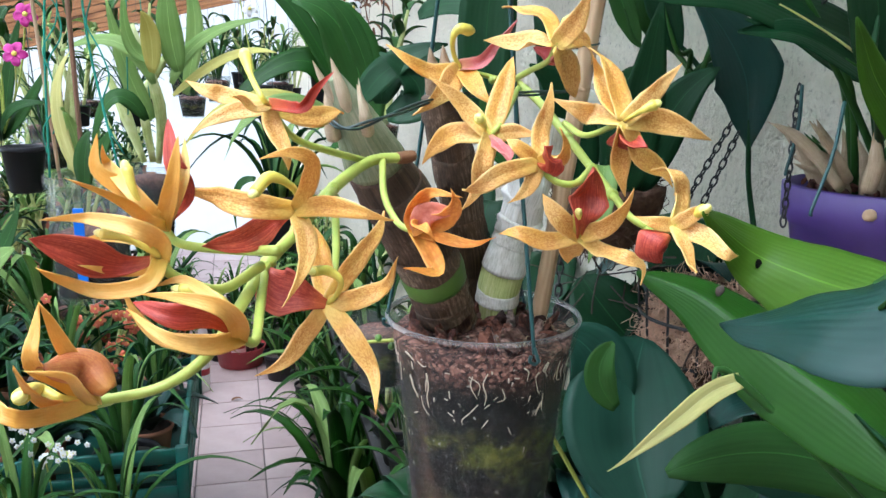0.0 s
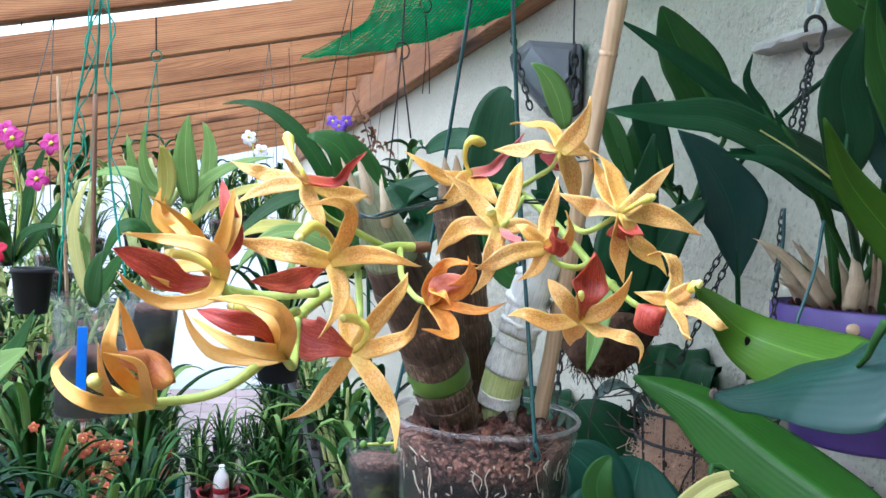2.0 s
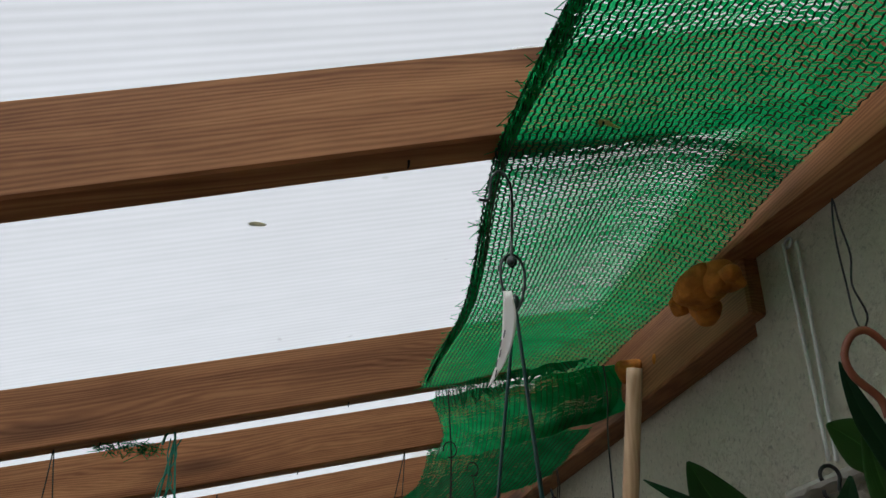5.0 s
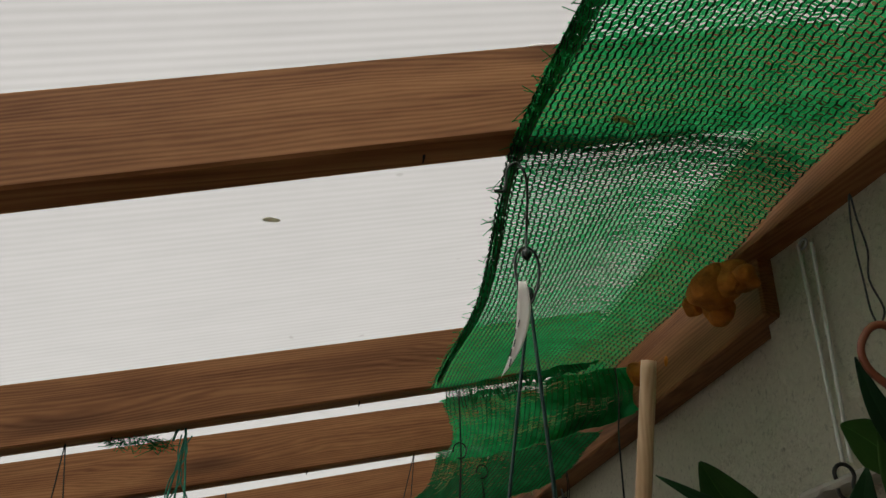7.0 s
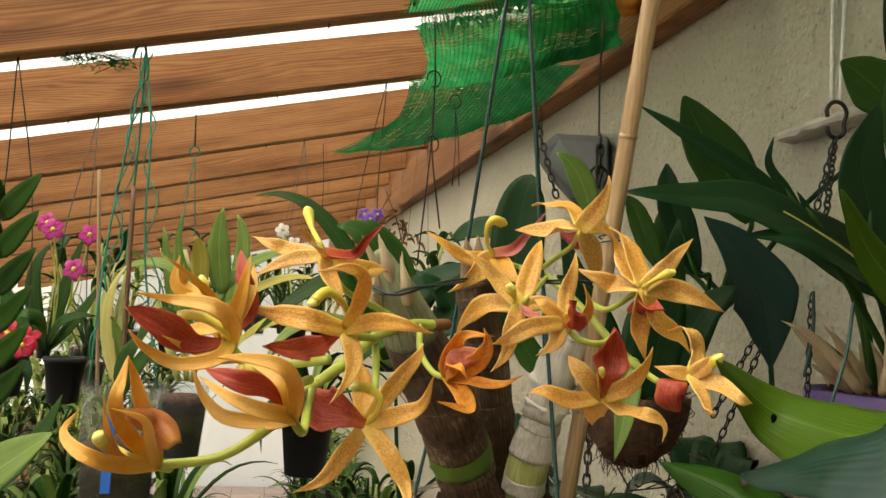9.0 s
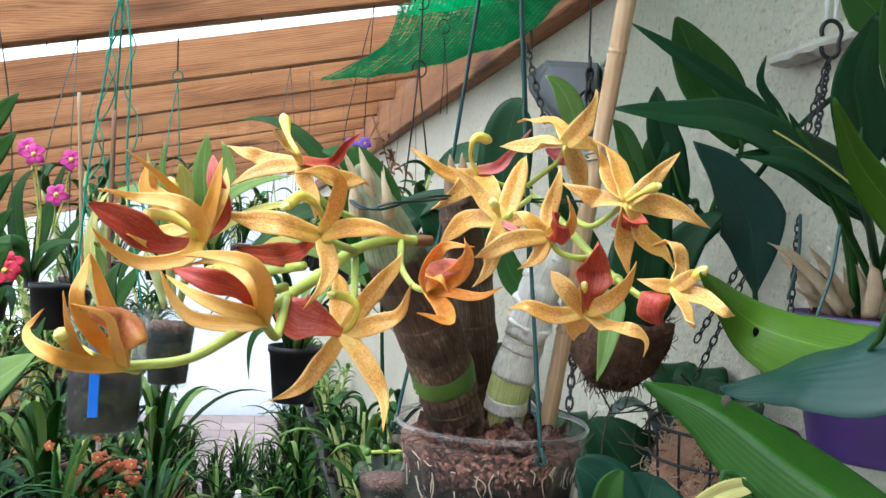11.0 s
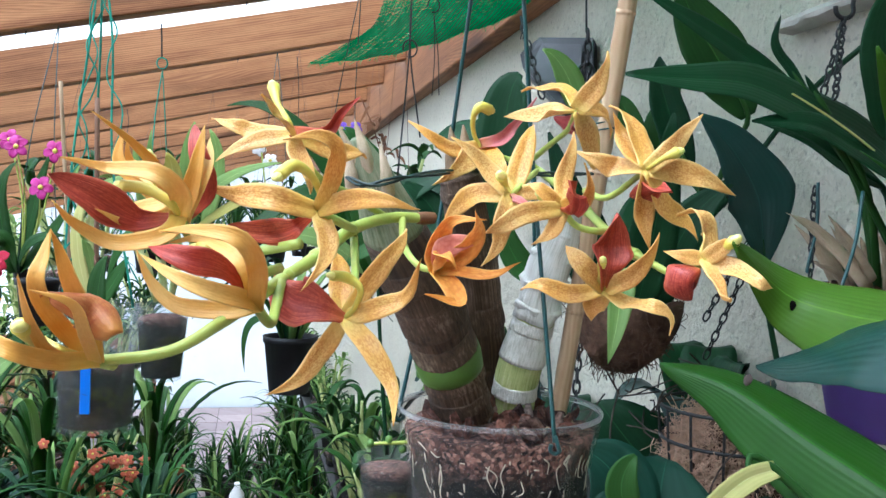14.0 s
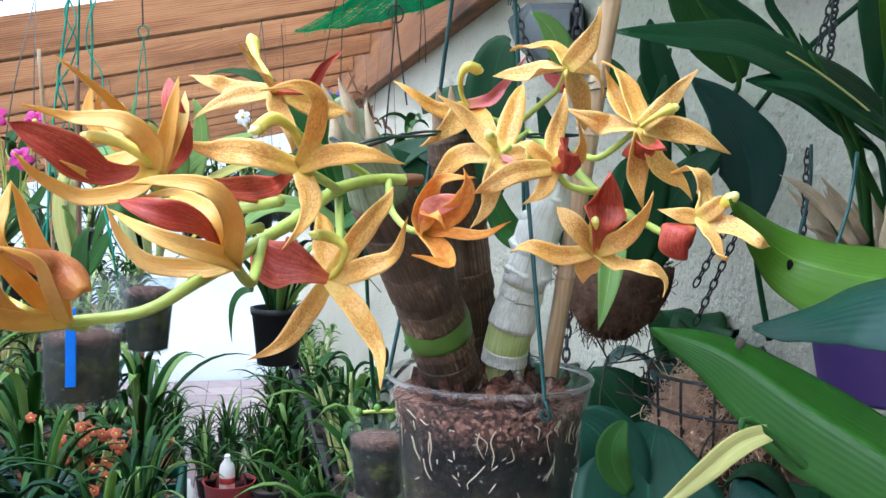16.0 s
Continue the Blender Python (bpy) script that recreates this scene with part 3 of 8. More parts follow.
structure("wall_east", bm, M["stucco"], "grey house wall with coarse weathered stucco", "wall")
# the roughly plastered pilaster, broken off at its foot
bm = box(bmesh.new(), (PILASTER_X, 0.20, 1.778), (WALL_X + 0.01, 0.735, 2.06), 0.004)
structure("pilaster", bm, M["stucco"], "shallow stucco pilaster on the house wall, broken off at its foot", "wall")
bm = bmesh.new()
rows = []
for k in range(34):
    s = k / 33
    y = 0.20 + 0.53 * s
    out = (0.009 * (1 - s) ** 0.6 + 0.001) * (1 + 0.5 * noise.noise(V((3, y * 22, 0)))) + 0.002 * noise.noise(V((0, y * 90, 1)))
    deep = 0.006 + 0.005 * noise.noise(V((1, y * 30, 4))) + 0.004 * noise.noise(V((1, y * 110, 4)))
    rows.append([bm.verts.new(p) for p in ((PILASTER_X + 0.02, y, 1.781), (PILASTER_X - out * 0.25, y, 1.781), (PILASTER_X - out, y, 1.776), (PILASTER_X - out * 0.5, y, 1.776 - deep * 0.7), (PILASTER_X + 0.004, y, 1.776 - deep), (PILASTER_X + 0.02, y, 1.772 - deep * 0.4))])
for a, b in zip(rows, rows[1:]):
    for k in range(6):
        bm.faces.new((a[k], a[(k + 1) % 6], b[(k + 1) % 6], b[k]))
bm.faces.new(rows[0])
bm.faces.new(rows[-1])
structure("pilaster_foot", bm, M["concrete"], "ragged mortar edge under the pilaster", "wall", False)
# unseen back wall, added to close the room; dark boards cut bounced light
for nm, a, b in (("wall_south", (LEFT_X, BACK_Y - 0.1, -0.03), (WALL_X, BACK_Y, 2.2)),):
    structure(nm, box(bmesh.new(), a, b), M["rafter"], "plain boarded wall added unseen at the back, dark to cut bounce", "wall")
bm = box(bmesh.new(), (LEFT_X, END_Y, 0.0), (WALL_X, END_Y + 0.012, 2.2))
# pale slab added outside so that the far sheet shows white
structure("pavement", box(bmesh.new(), (-6, END_Y + 0.02, -0.03), (6, END_Y + 5, -0.01)), M["concrete"], "pale ground added beyond the far end to whiten its sheet", "pavement")
structure("wall_north", bm, M["poly_wall"], "milky twin-wall sheet closing the far end", "wall")
# added boards, not a known part: they keep low side light out
structure("wall_west_base", box(bmesh.new(), (LEFT_X - 0.06, BACK_Y, -0.03), (LEFT_X, END_Y, 0.55)), M["rafter"], "boarded lower wall added on the garden side to block low light", "wall")
bm = box(bmesh.new(), (LEFT_X - 0.012, BACK_Y, 0.552), (LEFT_X, END_Y, under(LEFT_X) + RAFTER_H))
structure("wall_west", bm, M["poly_wall"], "milky twin-wall sheet along the garden side", "wall")
# roof sheet on top of the rafters
bm = bmesh.new()
for x0, x1 in ((LEFT_X - 0.1, WALL_X),):
    top = RAFTER_H + 0.003
    vs = [bm.verts.new((x, y, under(x) + top + h)) for h in (0, 0.012) for x in (x0, x1) for y in (BACK_Y, END_Y)]
    for q in ((0, 1, 3, 2), (4, 6, 7, 5), (0, 4, 5, 1), (2, 3, 7, 6), (0, 2, 6, 4), (1, 5, 7, 3)):
        bm.faces.new([vs[i] for i in q])
structure("roof", bm, M["poly"], "milky ribbed twin-wall roof sheet over the rafters", "roof")

RAFTERS = [(-1.1, 0.0), (-0.35, -0.03), (0.537, -0.05), (1.266, 0.03), (1.70, 0.06), (2.26, 0.04)] + [(2.74 + 0.47 * k, 0.03) for k in range(10)]   # front edge at x = 0, and skew
rafters = []
for y, skew in RAFTERS:
    t = thing("rafter", (0, y, under(0)), "reddish fir rafter with knots under the roof sheet", "rafter", "roof rafters", "structure")
    bm = bmesh.new()
    x0, x1 = LEFT_X, WALL_X - 0.022
    ang = math.atan(ROOF_B)
    n = 14
    loops = []
    for i in range(n + 1):
        x = x0 + (x1 - x0) * i / n
        wob = 0.0012 * math.sin(5 * x + y * 7)
        loops.append([bm.verts.new((x, y + skew * x + wob + dy, under(x) + dz)) for dy, dz in ((0, 0.003), (0.003, 0), (RAFTER_W - 0.003, 0), (RAFTER_W, 0.003), (RAFTER_W, RAFTER_H), (0, RAFTER_H))])
    for a, b in zip(loops, loops[1:]):
        for k in range(6):
            bm.faces.new((a[k], a[(k + 1) % 6], b[(k + 1) % 6], b[k]))
    bm.faces.new(loops[0])
    bm.faces.new(loops[-1])
    rafters.append(part("beam", bm, M["rafter"], t, "", False))
    for k in range(4 if 0 < y < 2.5 else 0):
        sx = -1.1 + 0.37 * k + 0.05 * math.sin(9 * y + k)
        sp = V((sx, y + skew * sx + 0.021, under(sx)))
        part("screw", tube(bmesh.new(), [sp + V((0, 0, 0.004)), sp - V((0, 0, 0.005)), sp - V((0.001, 0, 0.009))], [0.0016, 0.0012, 0.0006], 6, 2), M["iron"], t, "rusty screw tip")

# sealant and a stuck scrap on the roof sheet
bm = bean(bmesh.new(), (0.178, 0.5320, 2.1555), 0.016, (1.5, 0.30, 0.55), None, 3, 0.25)
tagged(link("sealant_blob", bm, M["paper"]), "flattened cream blob of sealant between rafter and roof sheet", "sealant")
bm = bean(bmesh.new(), (-0.092, 0.824, under(-0.092) + RAFTER_H + 0.0015), 0.008, (1.5, 0.7, 0.15), None, 2, 0.5)
tagged(link("leaf_scrap", bm, M["white_flower"]), "small grey scrap of leaf stuck to the roof sheet", "leaf scrap")

# ledger along the wall, in two lengths
for y0, y1, z in ((0.705, 3.9, 1.972), (3.902, 7.35, 1.972)):
    bm = box(bmesh.new(), (WALL_X - 0.045, y0, z), (WALL_X - 0.001, y1, z + 0.085), 0.003)
    structure("ledger", bm, M["ledger"], "fir ledger board fixed along the house wall", "beam")

# added strip that keeps daylight out of the gap above the ledger
structure("wall_plate", box(bmesh.new(), (WALL_X - 0.02, BACK_Y, 2.06), (WALL_X - 0.001, END_Y, 2.21)), M["ledger"], "fir strip added behind the rafter ends to close a bright gap", "beam")


# ---------------------------------------------------------------- the flowering orchid
POT = (0.1530, 0.5015, 1.4570)
orchid = thing("orchid", (POT[0], POT[1], POT[2]), "orchid with ochre spotted star flowers and brown pseudobulbs in a clear pot", "orchid")


def petal(bm, points, width, face=(0, -1, 0.25), cup=0.3, shape="tepal", n=18, m=8, thick=0.0008, wave=0.05, groove=0.10, seed=0.0, keel=0.0):
    """A fleshy petal along a curved middle line: cupped across, grooved down the middle, with an uneven wavy rim."""
    line = smooth_line(points, 8)
    mids = [spread([p[a] for p in line], n + 1) for a in range(3)]
    mids = [V((mids[0][i], mids[1][i], mids[2][i])) for i in range(n + 1)]
    uvl = bm.loops.layers.uv.verify()
    face = V(face).normalized()
    top, bot, last = [], [], None
    for i, p in enumerate(mids):
        s = i / n
        d = (mids[min(i + 1, n)] - mids[max(i - 1, 0)]).normalized()
        side = d.cross(face)
        if last is not None:
            side = side.normalized() * 0.6 + (last - d * last.dot(d)).normalized() * 0.6 if side.dot(last) > 0 else last - d * last.dot(d)
        side = side.normalized() if side.length > 1e-6 else d.orthogonal().normalized()
        last = side
        nor = side.cross(d).normalized()
        if shape == "tepal":
            r = Matrix.Rotation(0.55 * math.sin(seed * 2.3) * s, 3, d)
            side, nor = r @ side, r @ nor
            p = p - nor * (width * 0.45 * max(0.0, (s - 0.62) / 0.38) ** 2) + nor * (width * 0.10 * math.sin(math.pi * s))
            w = (0.42 + 0.58 * math.sin(math.pi * min(1, s * 0.9 + 0.12)) ** 0.9) * (1 - s ** 3.2) ** 0.85 + 0.02
        elif shape == "bud":
            w = (0.62 + 0.38 * math.sin(math.pi * min(1, s * 0.8 + 0.25))) * (1 - s ** 3.0) ** 0.8 + 0.03
        elif shape == "leaf":
            w = math.sin(math.pi * (s * 0.96 + 0.03) ** 0.85) ** 0.8 * (1 - 0.22 * s) + 0.012
        elif shape == "spear":
            w = min(1.0, (1 - s) / 0.62) ** 0.9 * min(1.0, 0.3 + 4 * s) + 0.012
        elif shape == "pointed":
            w = min(1.0, s / 0.5) ** 1.1 * (1 - max(0.0, (s - 0.45) / 0.55) ** 2.0) + 0.016
        elif shape == "hood":
            w = max(0.0, math.sin(math.pi * min(1, s * 0.9 + 0.06))) ** 0.55 + 0.02
        else:
            w = (0.22 + 0.78 * min(1.0, s * 1.9) ** 1.6) * max(0.0, 1 - max(0.0, (s - 0.45) / 0.55) ** 1.7) ** 0.8 + 0.02
        w *= width / 2
        rt, rb = [], []
        for k in range(m + 1):
            x = 2 * k / m - 1
            e = w * (1 + 0.10 * noise.noise(V((seed * 3.1 + s * 5, x, 2.0))))
            lift = cup * e * x * x + keel * e * abs(x) - groove * e * math.exp(-(x / 0.22) ** 2)
            lift += wave * width * (math.sin(8 * s + 2.2 * x + seed) * 0.6 + noise.noise(V((s * 7, x * 2.0, seed)))) * x * x
            h = thick * (1 - 0.7 * x * x) * (1 - 0.5 * s)
            rt.append(bm.verts.new(p + side * (e * x) + nor * (lift + h)))
            rb.append(bm.verts.new(p + side * (e * x) + nor * (lift - h)))
        top.append(rt)
        bot.append(rb)

    def quad(vs, uvs):
        f = bm.faces.new(vs)
        for lp, uv in zip(f.loops, uvs):
            lp[uvl].uv = uv
    for i in range(n):
        for k in range(m):
            uvs = [(k / m, i / n), ((k + 1) / m, i / n), ((k + 1) / m, (i + 1) / n), (k / m, (i + 1) / n)]
            quad((top[i][k], top[i][k + 1], top[i + 1][k + 1], top[i + 1][k]), uvs)
            quad((bot[i][k], bot[i + 1][k], bot[i + 1][k + 1], bot[i][k + 1]), [uvs[0], uvs[3], uvs[2], uvs[1]])
        for k in (0, m):
            quad((top[i][k], top[i + 1][k], bot[i + 1][k], bot[i][k]), [(k / m, i / n)] * 4)
    for i in (0, n):
        for k in range(m):
            quad((top[i][k], top[i][k + 1], bot[i][k + 1], bot[i][k]), [(k / m, i / n)] * 4)
    return bm


FLOWER_LABEL = {"tepal": "ochre spotted star flower", "tepal_bud": "amber half-open flower", "tepal_orange": "crumpled orange flower"}


def flower(core, tepals, lips, column, pedicel, kind="tepal", lipkind="lip"):
    """One flower: the column is the body; pedicel, petals and lip hang on it."""
    bm = bmesh.new()
    line, radii = column
    tube(bm, line, radii, 10, 5)
    e = V(line[-1])
    f = part("flower", bm, M["column"], orchid, FLOWER_LABEL[kind])
    back = (e - V(line[-2])).normalized()
    turn = back.to_track_quat("Z", "Y").to_matrix().to_4x4()
    cap = bean(bmesh.new(), e + back * radii[-1] * 0.2, radii[-1] * 0.86, (1, 0.85, 1.35), turn, 2, 0.10)
    part("anther_cap", cap, M["anther"], f, "pale rounded tip of the column")
    part("pedicel", tube(bmesh.new(), pedicel, [0.0013, 0.0015, 0.0017], 8, 6), M["stem"], f)
    bud = kind == "tepal_bud"
    for i, (w, pts, *how) in enumerate(tepals):
        b = petal(bmesh.new(), [core] + pts, w * 0.92, cup=0.55 if bud else 0.22, shape="bud" if bud else "tepal", thick=0.0011 if bud else 0.0008, wave=0.03 if bud else 0.09, groove=0.05 if bud else 0.12, seed=core[0] * 90 + i * 1.7)
        part("petal", b, M[kind], f)
    for w, pts, *how in lips:
        style = how[0] if how else "lip"
        if style == "hood":
            b = petal(bmesh.new(), pts, w, (0, -0.6, 0.8), -0.85, "hood", 18, 12, 0.0010, 0.02, 0.0, core[2])
        elif style == "ball":
            b = petal(bmesh.new(), pts, w, (0.1, -1, 0.1), -0.9, "hood", 16, 12, 0.0012, 0.03, -0.05, core[2])
        elif style == "tail":
            b = petal(bmesh.new(), [core] + pts, w, (0.3, -1, 0.4), 0.9, "bud", 18, 10, 0.0009, 0.10, 0.15, core[2] * 50)
        else:
            b = petal(bmesh.new(), [core] + pts, w * 1.08, (0, -1, 0.25), 0.3, "lip", 18, 10, 0.0010, 0.10, 0.10, core[2] * 50)
        part("lip", b, M[lipkind], f, "brownish orange hooded lip" if style == "hood" else "veined red lip" if lipkind == "lip" else "veined pink lip")
    return f


# half-open flower low at the end of the spray
flower((-0.0365, 0.2118, 1.5348),
       [(0.0031, [(-0.0368, 0.1987, 1.5434), (-0.0380, 0.1909, 1.5499), (-0.0455, 0.1865, 1.5531)]),
        (0.0033, [(-0.0448, 0.2076, 1.5365), (-0.0465, 0.1938, 1.5457), (-0.0462, 0.1806, 1.5562)]),
        (0.0046, [(-0.0445, 0.2034, 1.5359), (-0.0519, 0.1939, 1.5404), (-0.0621, 0.2179, 1.5423), (-0.0584, 0.2172, 1.5486)]),
        (0.0046, [(-0.0435, 0.2095, 1.5427), (-0.0451, 0.1916, 1.5536), (-0.0443, 0.1935, 1.5594), (-0.0439, 0.1977, 1.5651)]),
        (0.0047, [(-0.0373, 0.2080, 1.5436), (-0.0407, 0.2029, 1.5535), (-0.0423, 0.2003, 1.5599), (-0.0439, 0.1977, 1.5651)])],
       [(0.0095, [(-0.0305, 0.1992, 1.5428), (-0.0363, 0.2018, 1.5493), (-0.0430, 0.1921, 1.5519)], "hood")],
       ([(-0.0365, 0.2118, 1.5348), (-0.0434, 0.2093, 1.5373), (-0.0491, 0.2107, 1.5397), (-0.0485, 0.1932, 1.5448)], [0.0007, 0.0012, 0.0018, 0.0020]),
       [(-0.0365, 0.2118, 1.5348), (-0.0360, 0.2127, 1.5343), (-0.0335, 0.2172, 1.5331)], "tepal_bud", "lip_peach")
# half-open flower in the middle of the spray
flower((-0.0005, 0.2180, 1.5476),
       [(0.0050, [(-0.0005, 0.1997, 1.5571), (-0.0044, 0.1905, 1.5642), (-0.0135, 0.1937, 1.5660), (-0.0219, 0.1997, 1.5654)]),
        (0.0051, [(-0.0073, 0.2022, 1.5510), (-0.0171, 0.1984, 1.5549), (-0.0266, 0.2079, 1.5597)]),
        (0.0051, [(-0.0069, 0.2195, 1.5460), (-0.0193, 0.2224, 1.5467), (-0.0259, 0.2240, 1.5524), (-0.0300, 0.2252, 1.5608)]),
        (0.0041, [(-0.0037, 0.2087, 1.5579), (-0.0134, 0.2183, 1.5635), (-0.0213, 0.2170, 1.5626)])],
       [(0.0065, [(-0.0076, 0.2065, 1.5566), (-0.0162, 0.2014, 1.5595), (-0.0247, 0.2065, 1.5618)])],
       ([(-0.0005, 0.2180, 1.5476), (-0.0038, 0.2149, 1.5576), (-0.0099, 0.2164, 1.5609), (-0.0149, 0.2176, 1.5614)], [0.0007, 0.0013, 0.0017, 0.0017]),
       [(-0.0005, 0.2180, 1.5476), (0.0036, 0.2313, 1.5415), (0.0058, 0.2544, 1.5435), (0.0079, 0.2756, 1.5496)], "tepal_bud", "lip")
# half-open flower above it with the torn red lip
flower((-0.0193, 0.2208, 1.5689),
       [(0.0056, [(-0.0193, 0.2178, 1.5744), (-0.0244, 0.2119, 1.5789), (-0.0363, 0.2199, 1.5801), (-0.0449, 0.2106, 1.5817)]),
        (0.0056, [(-0.0211, 0.2285, 1.5718), (-0.0332, 0.2436, 1.5706), (-0.0426, 0.2314, 1.5713)]),
        (0.0047, [(-0.0224, 0.2142, 1.5640), (-0.0342, 0.2169, 1.5622), (-0.0423, 0.2128, 1.5667), (-0.0452, 0.2043, 1.5715)]),
        (0.0047, [(-0.0223, 0.2286, 1.5652), (-0.0298, 0.2221, 1.5657), (-0.0373, 0.2117, 1.5701)])],
       [(0.0090, [(-0.0296, 0.2201, 1.5678), (-0.0388, 0.2131, 1.5734), (-0.0472, 0.2090, 1.5776)])],
       ([(-0.0193, 0.2208, 1.5689), (-0.0213, 0.2172, 1.5722), (-0.0267, 0.2185, 1.5754), (-0.0330, 0.2200, 1.5762)], [0.0007, 0.0011, 0.0015, 0.0015]),
       [(-0.0193, 0.2208, 1.5689), (-0.0163, 0.2210, 1.5641), (-0.0053, 0.2470, 1.5529), (0.0071, 0.2677, 1.5545)], "tepal_bud", "lip")
# upright flower behind seen from the side
flower((-0.0226, 0.2739, 1.5670),
       [(0.0060, [(-0.0185, 0.2619, 1.5818), (-0.0161, 0.2628, 1.5967)]),
        (0.0045, [(-0.0153, 0.2623, 1.5836), (-0.0151, 0.2779, 1.5944)]),
        (0.0066, [(-0.0318, 0.2773, 1.5768), (-0.0416, 0.2777, 1.5851), (-0.0412, 0.2799, 1.5957)]),
        (0.0052, [(-0.0290, 0.2654, 1.5781), (-0.0392, 0.2843, 1.5856), (-0.0392, 0.2742, 1.5926)]),
        (0.0042, [(-0.0244, 0.2508, 1.5729), (-0.0261, 0.2278, 1.5809), (-0.0303, 0.2176, 1.5861), (-0.0377, 0.2061, 1.5920)])],
       [(0.0060, [(-0.0147, 0.2723, 1.5765), (-0.0179, 0.2640, 1.5886), (-0.0205, 0.2885, 1.5994)])],
       ([(-0.0226, 0.2739, 1.5670), (-0.0261, 0.2707, 1.5716), (-0.0293, 0.2644, 1.5789), (-0.0317, 0.2662, 1.5867)], [0.0007, 0.0009, 0.0010, 0.0019]),
       [(-0.0226, 0.2739, 1.5670), (-0.0177, 0.2726, 1.5616), (-0.0024, 0.2711, 1.5594), (0.0121, 0.2534, 1.5625)], "tepal_bud", "lip")
# large open flower facing the spray's side
flower((0.0181, 0.2666, 1.5726),
       [(0.0089, [(0.0037, 0.2597, 1.5756), (-0.0063, 0.2724, 1.5768), (-0.0168, 0.2687, 1.5792)]),
        (0.0072, [(0.0268, 0.2543, 1.5759), (0.0352, 0.2431, 1.5759), (0.0432, 0.2371, 1.5733)]),
        (0.0075, [(0.0206, 0.2607, 1.5646), (0.0189, 0.2507, 1.5581), (0.0140, 0.2342, 1.5517)]),
        (0.0062, [(0.0214, 0.2567, 1.5817), (0.0212, 0.2467, 1.5906), (0.0153, 0.2430, 1.5934), (0.0065, 0.2399, 1.5926)])],
       [(0.0091, [(0.0114, 0.2742, 1.5669), (0.0015, 0.2579, 1.5649), (-0.0098, 0.2442, 1.5668)])],
       ([(0.0181, 0.2666, 1.5726), (0.0188, 0.2655, 1.5776), (0.0149, 0.2552, 1.5830), (0.0097, 0.2513, 1.5853), (0.0052, 0.2461, 1.5817)], [0.0009, 0.0011, 0.0012, 0.0019, 0.0019]),
       [(0.0181, 0.2666, 1.5726), (0.0235, 0.2704, 1.5703), (0.0380, 0.3368, 1.5675)], "tepal", "lip")
# star-shaped flower hanging lowest
flower((0.0288, 0.2757, 1.5384),
       [(0.0079, [(0.0353, 0.2627, 1.5298), (0.0411, 0.2580, 1.5200), (0.0413, 0.2455, 1.5123)]),
        (0.0077, [(0.0221, 0.2811, 1.5271), (0.0149, 0.2795, 1.5181), (0.0047, 0.2766, 1.5129)]),
        (0.0078, [(0.0372, 0.2740, 1.5521), (0.0444, 0.2746, 1.5615), (0.0521, 0.2832, 1.5687)]),
        (0.0078, [(0.0382, 0.2664, 1.5422), (0.0468, 0.2644, 1.5466), (0.0473, 0.2522, 1.5567)]),
        (0.0090, [(0.0280, 0.2853, 1.5455), (0.0279, 0.2906, 1.5548), (0.0284, 0.3071, 1.5622)])],
       [(0.0161, [(0.0202, 0.2747, 1.5417), (0.0114, 0.2788, 1.5440), (0.0063, 0.2832, 1.5513)])],
       ([(0.0288, 0.2757, 1.5384), (0.0312, 0.2711, 1.5422), (0.0323, 0.2668, 1.5485), (0.0282, 0.2679, 1.5519), (0.0230, 0.2640, 1.5528)], [0.0009, 0.0009, 0.0011, 0.0018, 0.0017]),
       [(0.0288, 0.2757, 1.5384), (0.0354, 0.3062, 1.5481), (0.0396, 0.3456, 1.5640)], "tepal", "lip")
# flower high on the left spray
flower((0.0131, 0.3238, 1.6017),
       [(0.0081, [(-0.0013, 0.3447, 1.6041), (-0.0101, 0.3458, 1.6066), (-0.0190, 0.3541, 1.6122)]),
        (0.0076, [(-0.0013, 0.3292, 1.5988), (-0.0160, 0.3294, 1.5921)]),
        (0.0101, [(0.0313, 0.3349, 1.5968), (0.0462, 0.3541, 1.6008)]),
        (0.0044, [(0.0075, 0.2892, 1.6025), (0.0031, 0.2821, 1.6059), (0.0013, 0.2682, 1.6091)]),
        (0.0082, [(0.0142, 0.3214, 1.5941), (0.0178, 0.3101, 1.5863), (0.0199, 0.3084, 1.5802)])],
       [(0.0050, [(0.0238, 0.3141, 1.6013), (0.0280, 0.3071, 1.6079), (0.0355, 0.3066, 1.6152)], "tail")],
       ([(0.0131, 0.3238, 1.6017), (0.0104, 0.3132, 1.6055), (0.0069, 0.3235, 1.6128), (0.0052, 0.3302, 1.6203)], [0.0011, 0.0011, 0.0011, 0.0025]),
       [(0.0131, 0.3238, 1.6017), (0.0234, 0.3427, 1.5884), (0.0387, 0.3554, 1.5816), (0.0583, 0.3866, 1.5737)], "tepal", "lip")
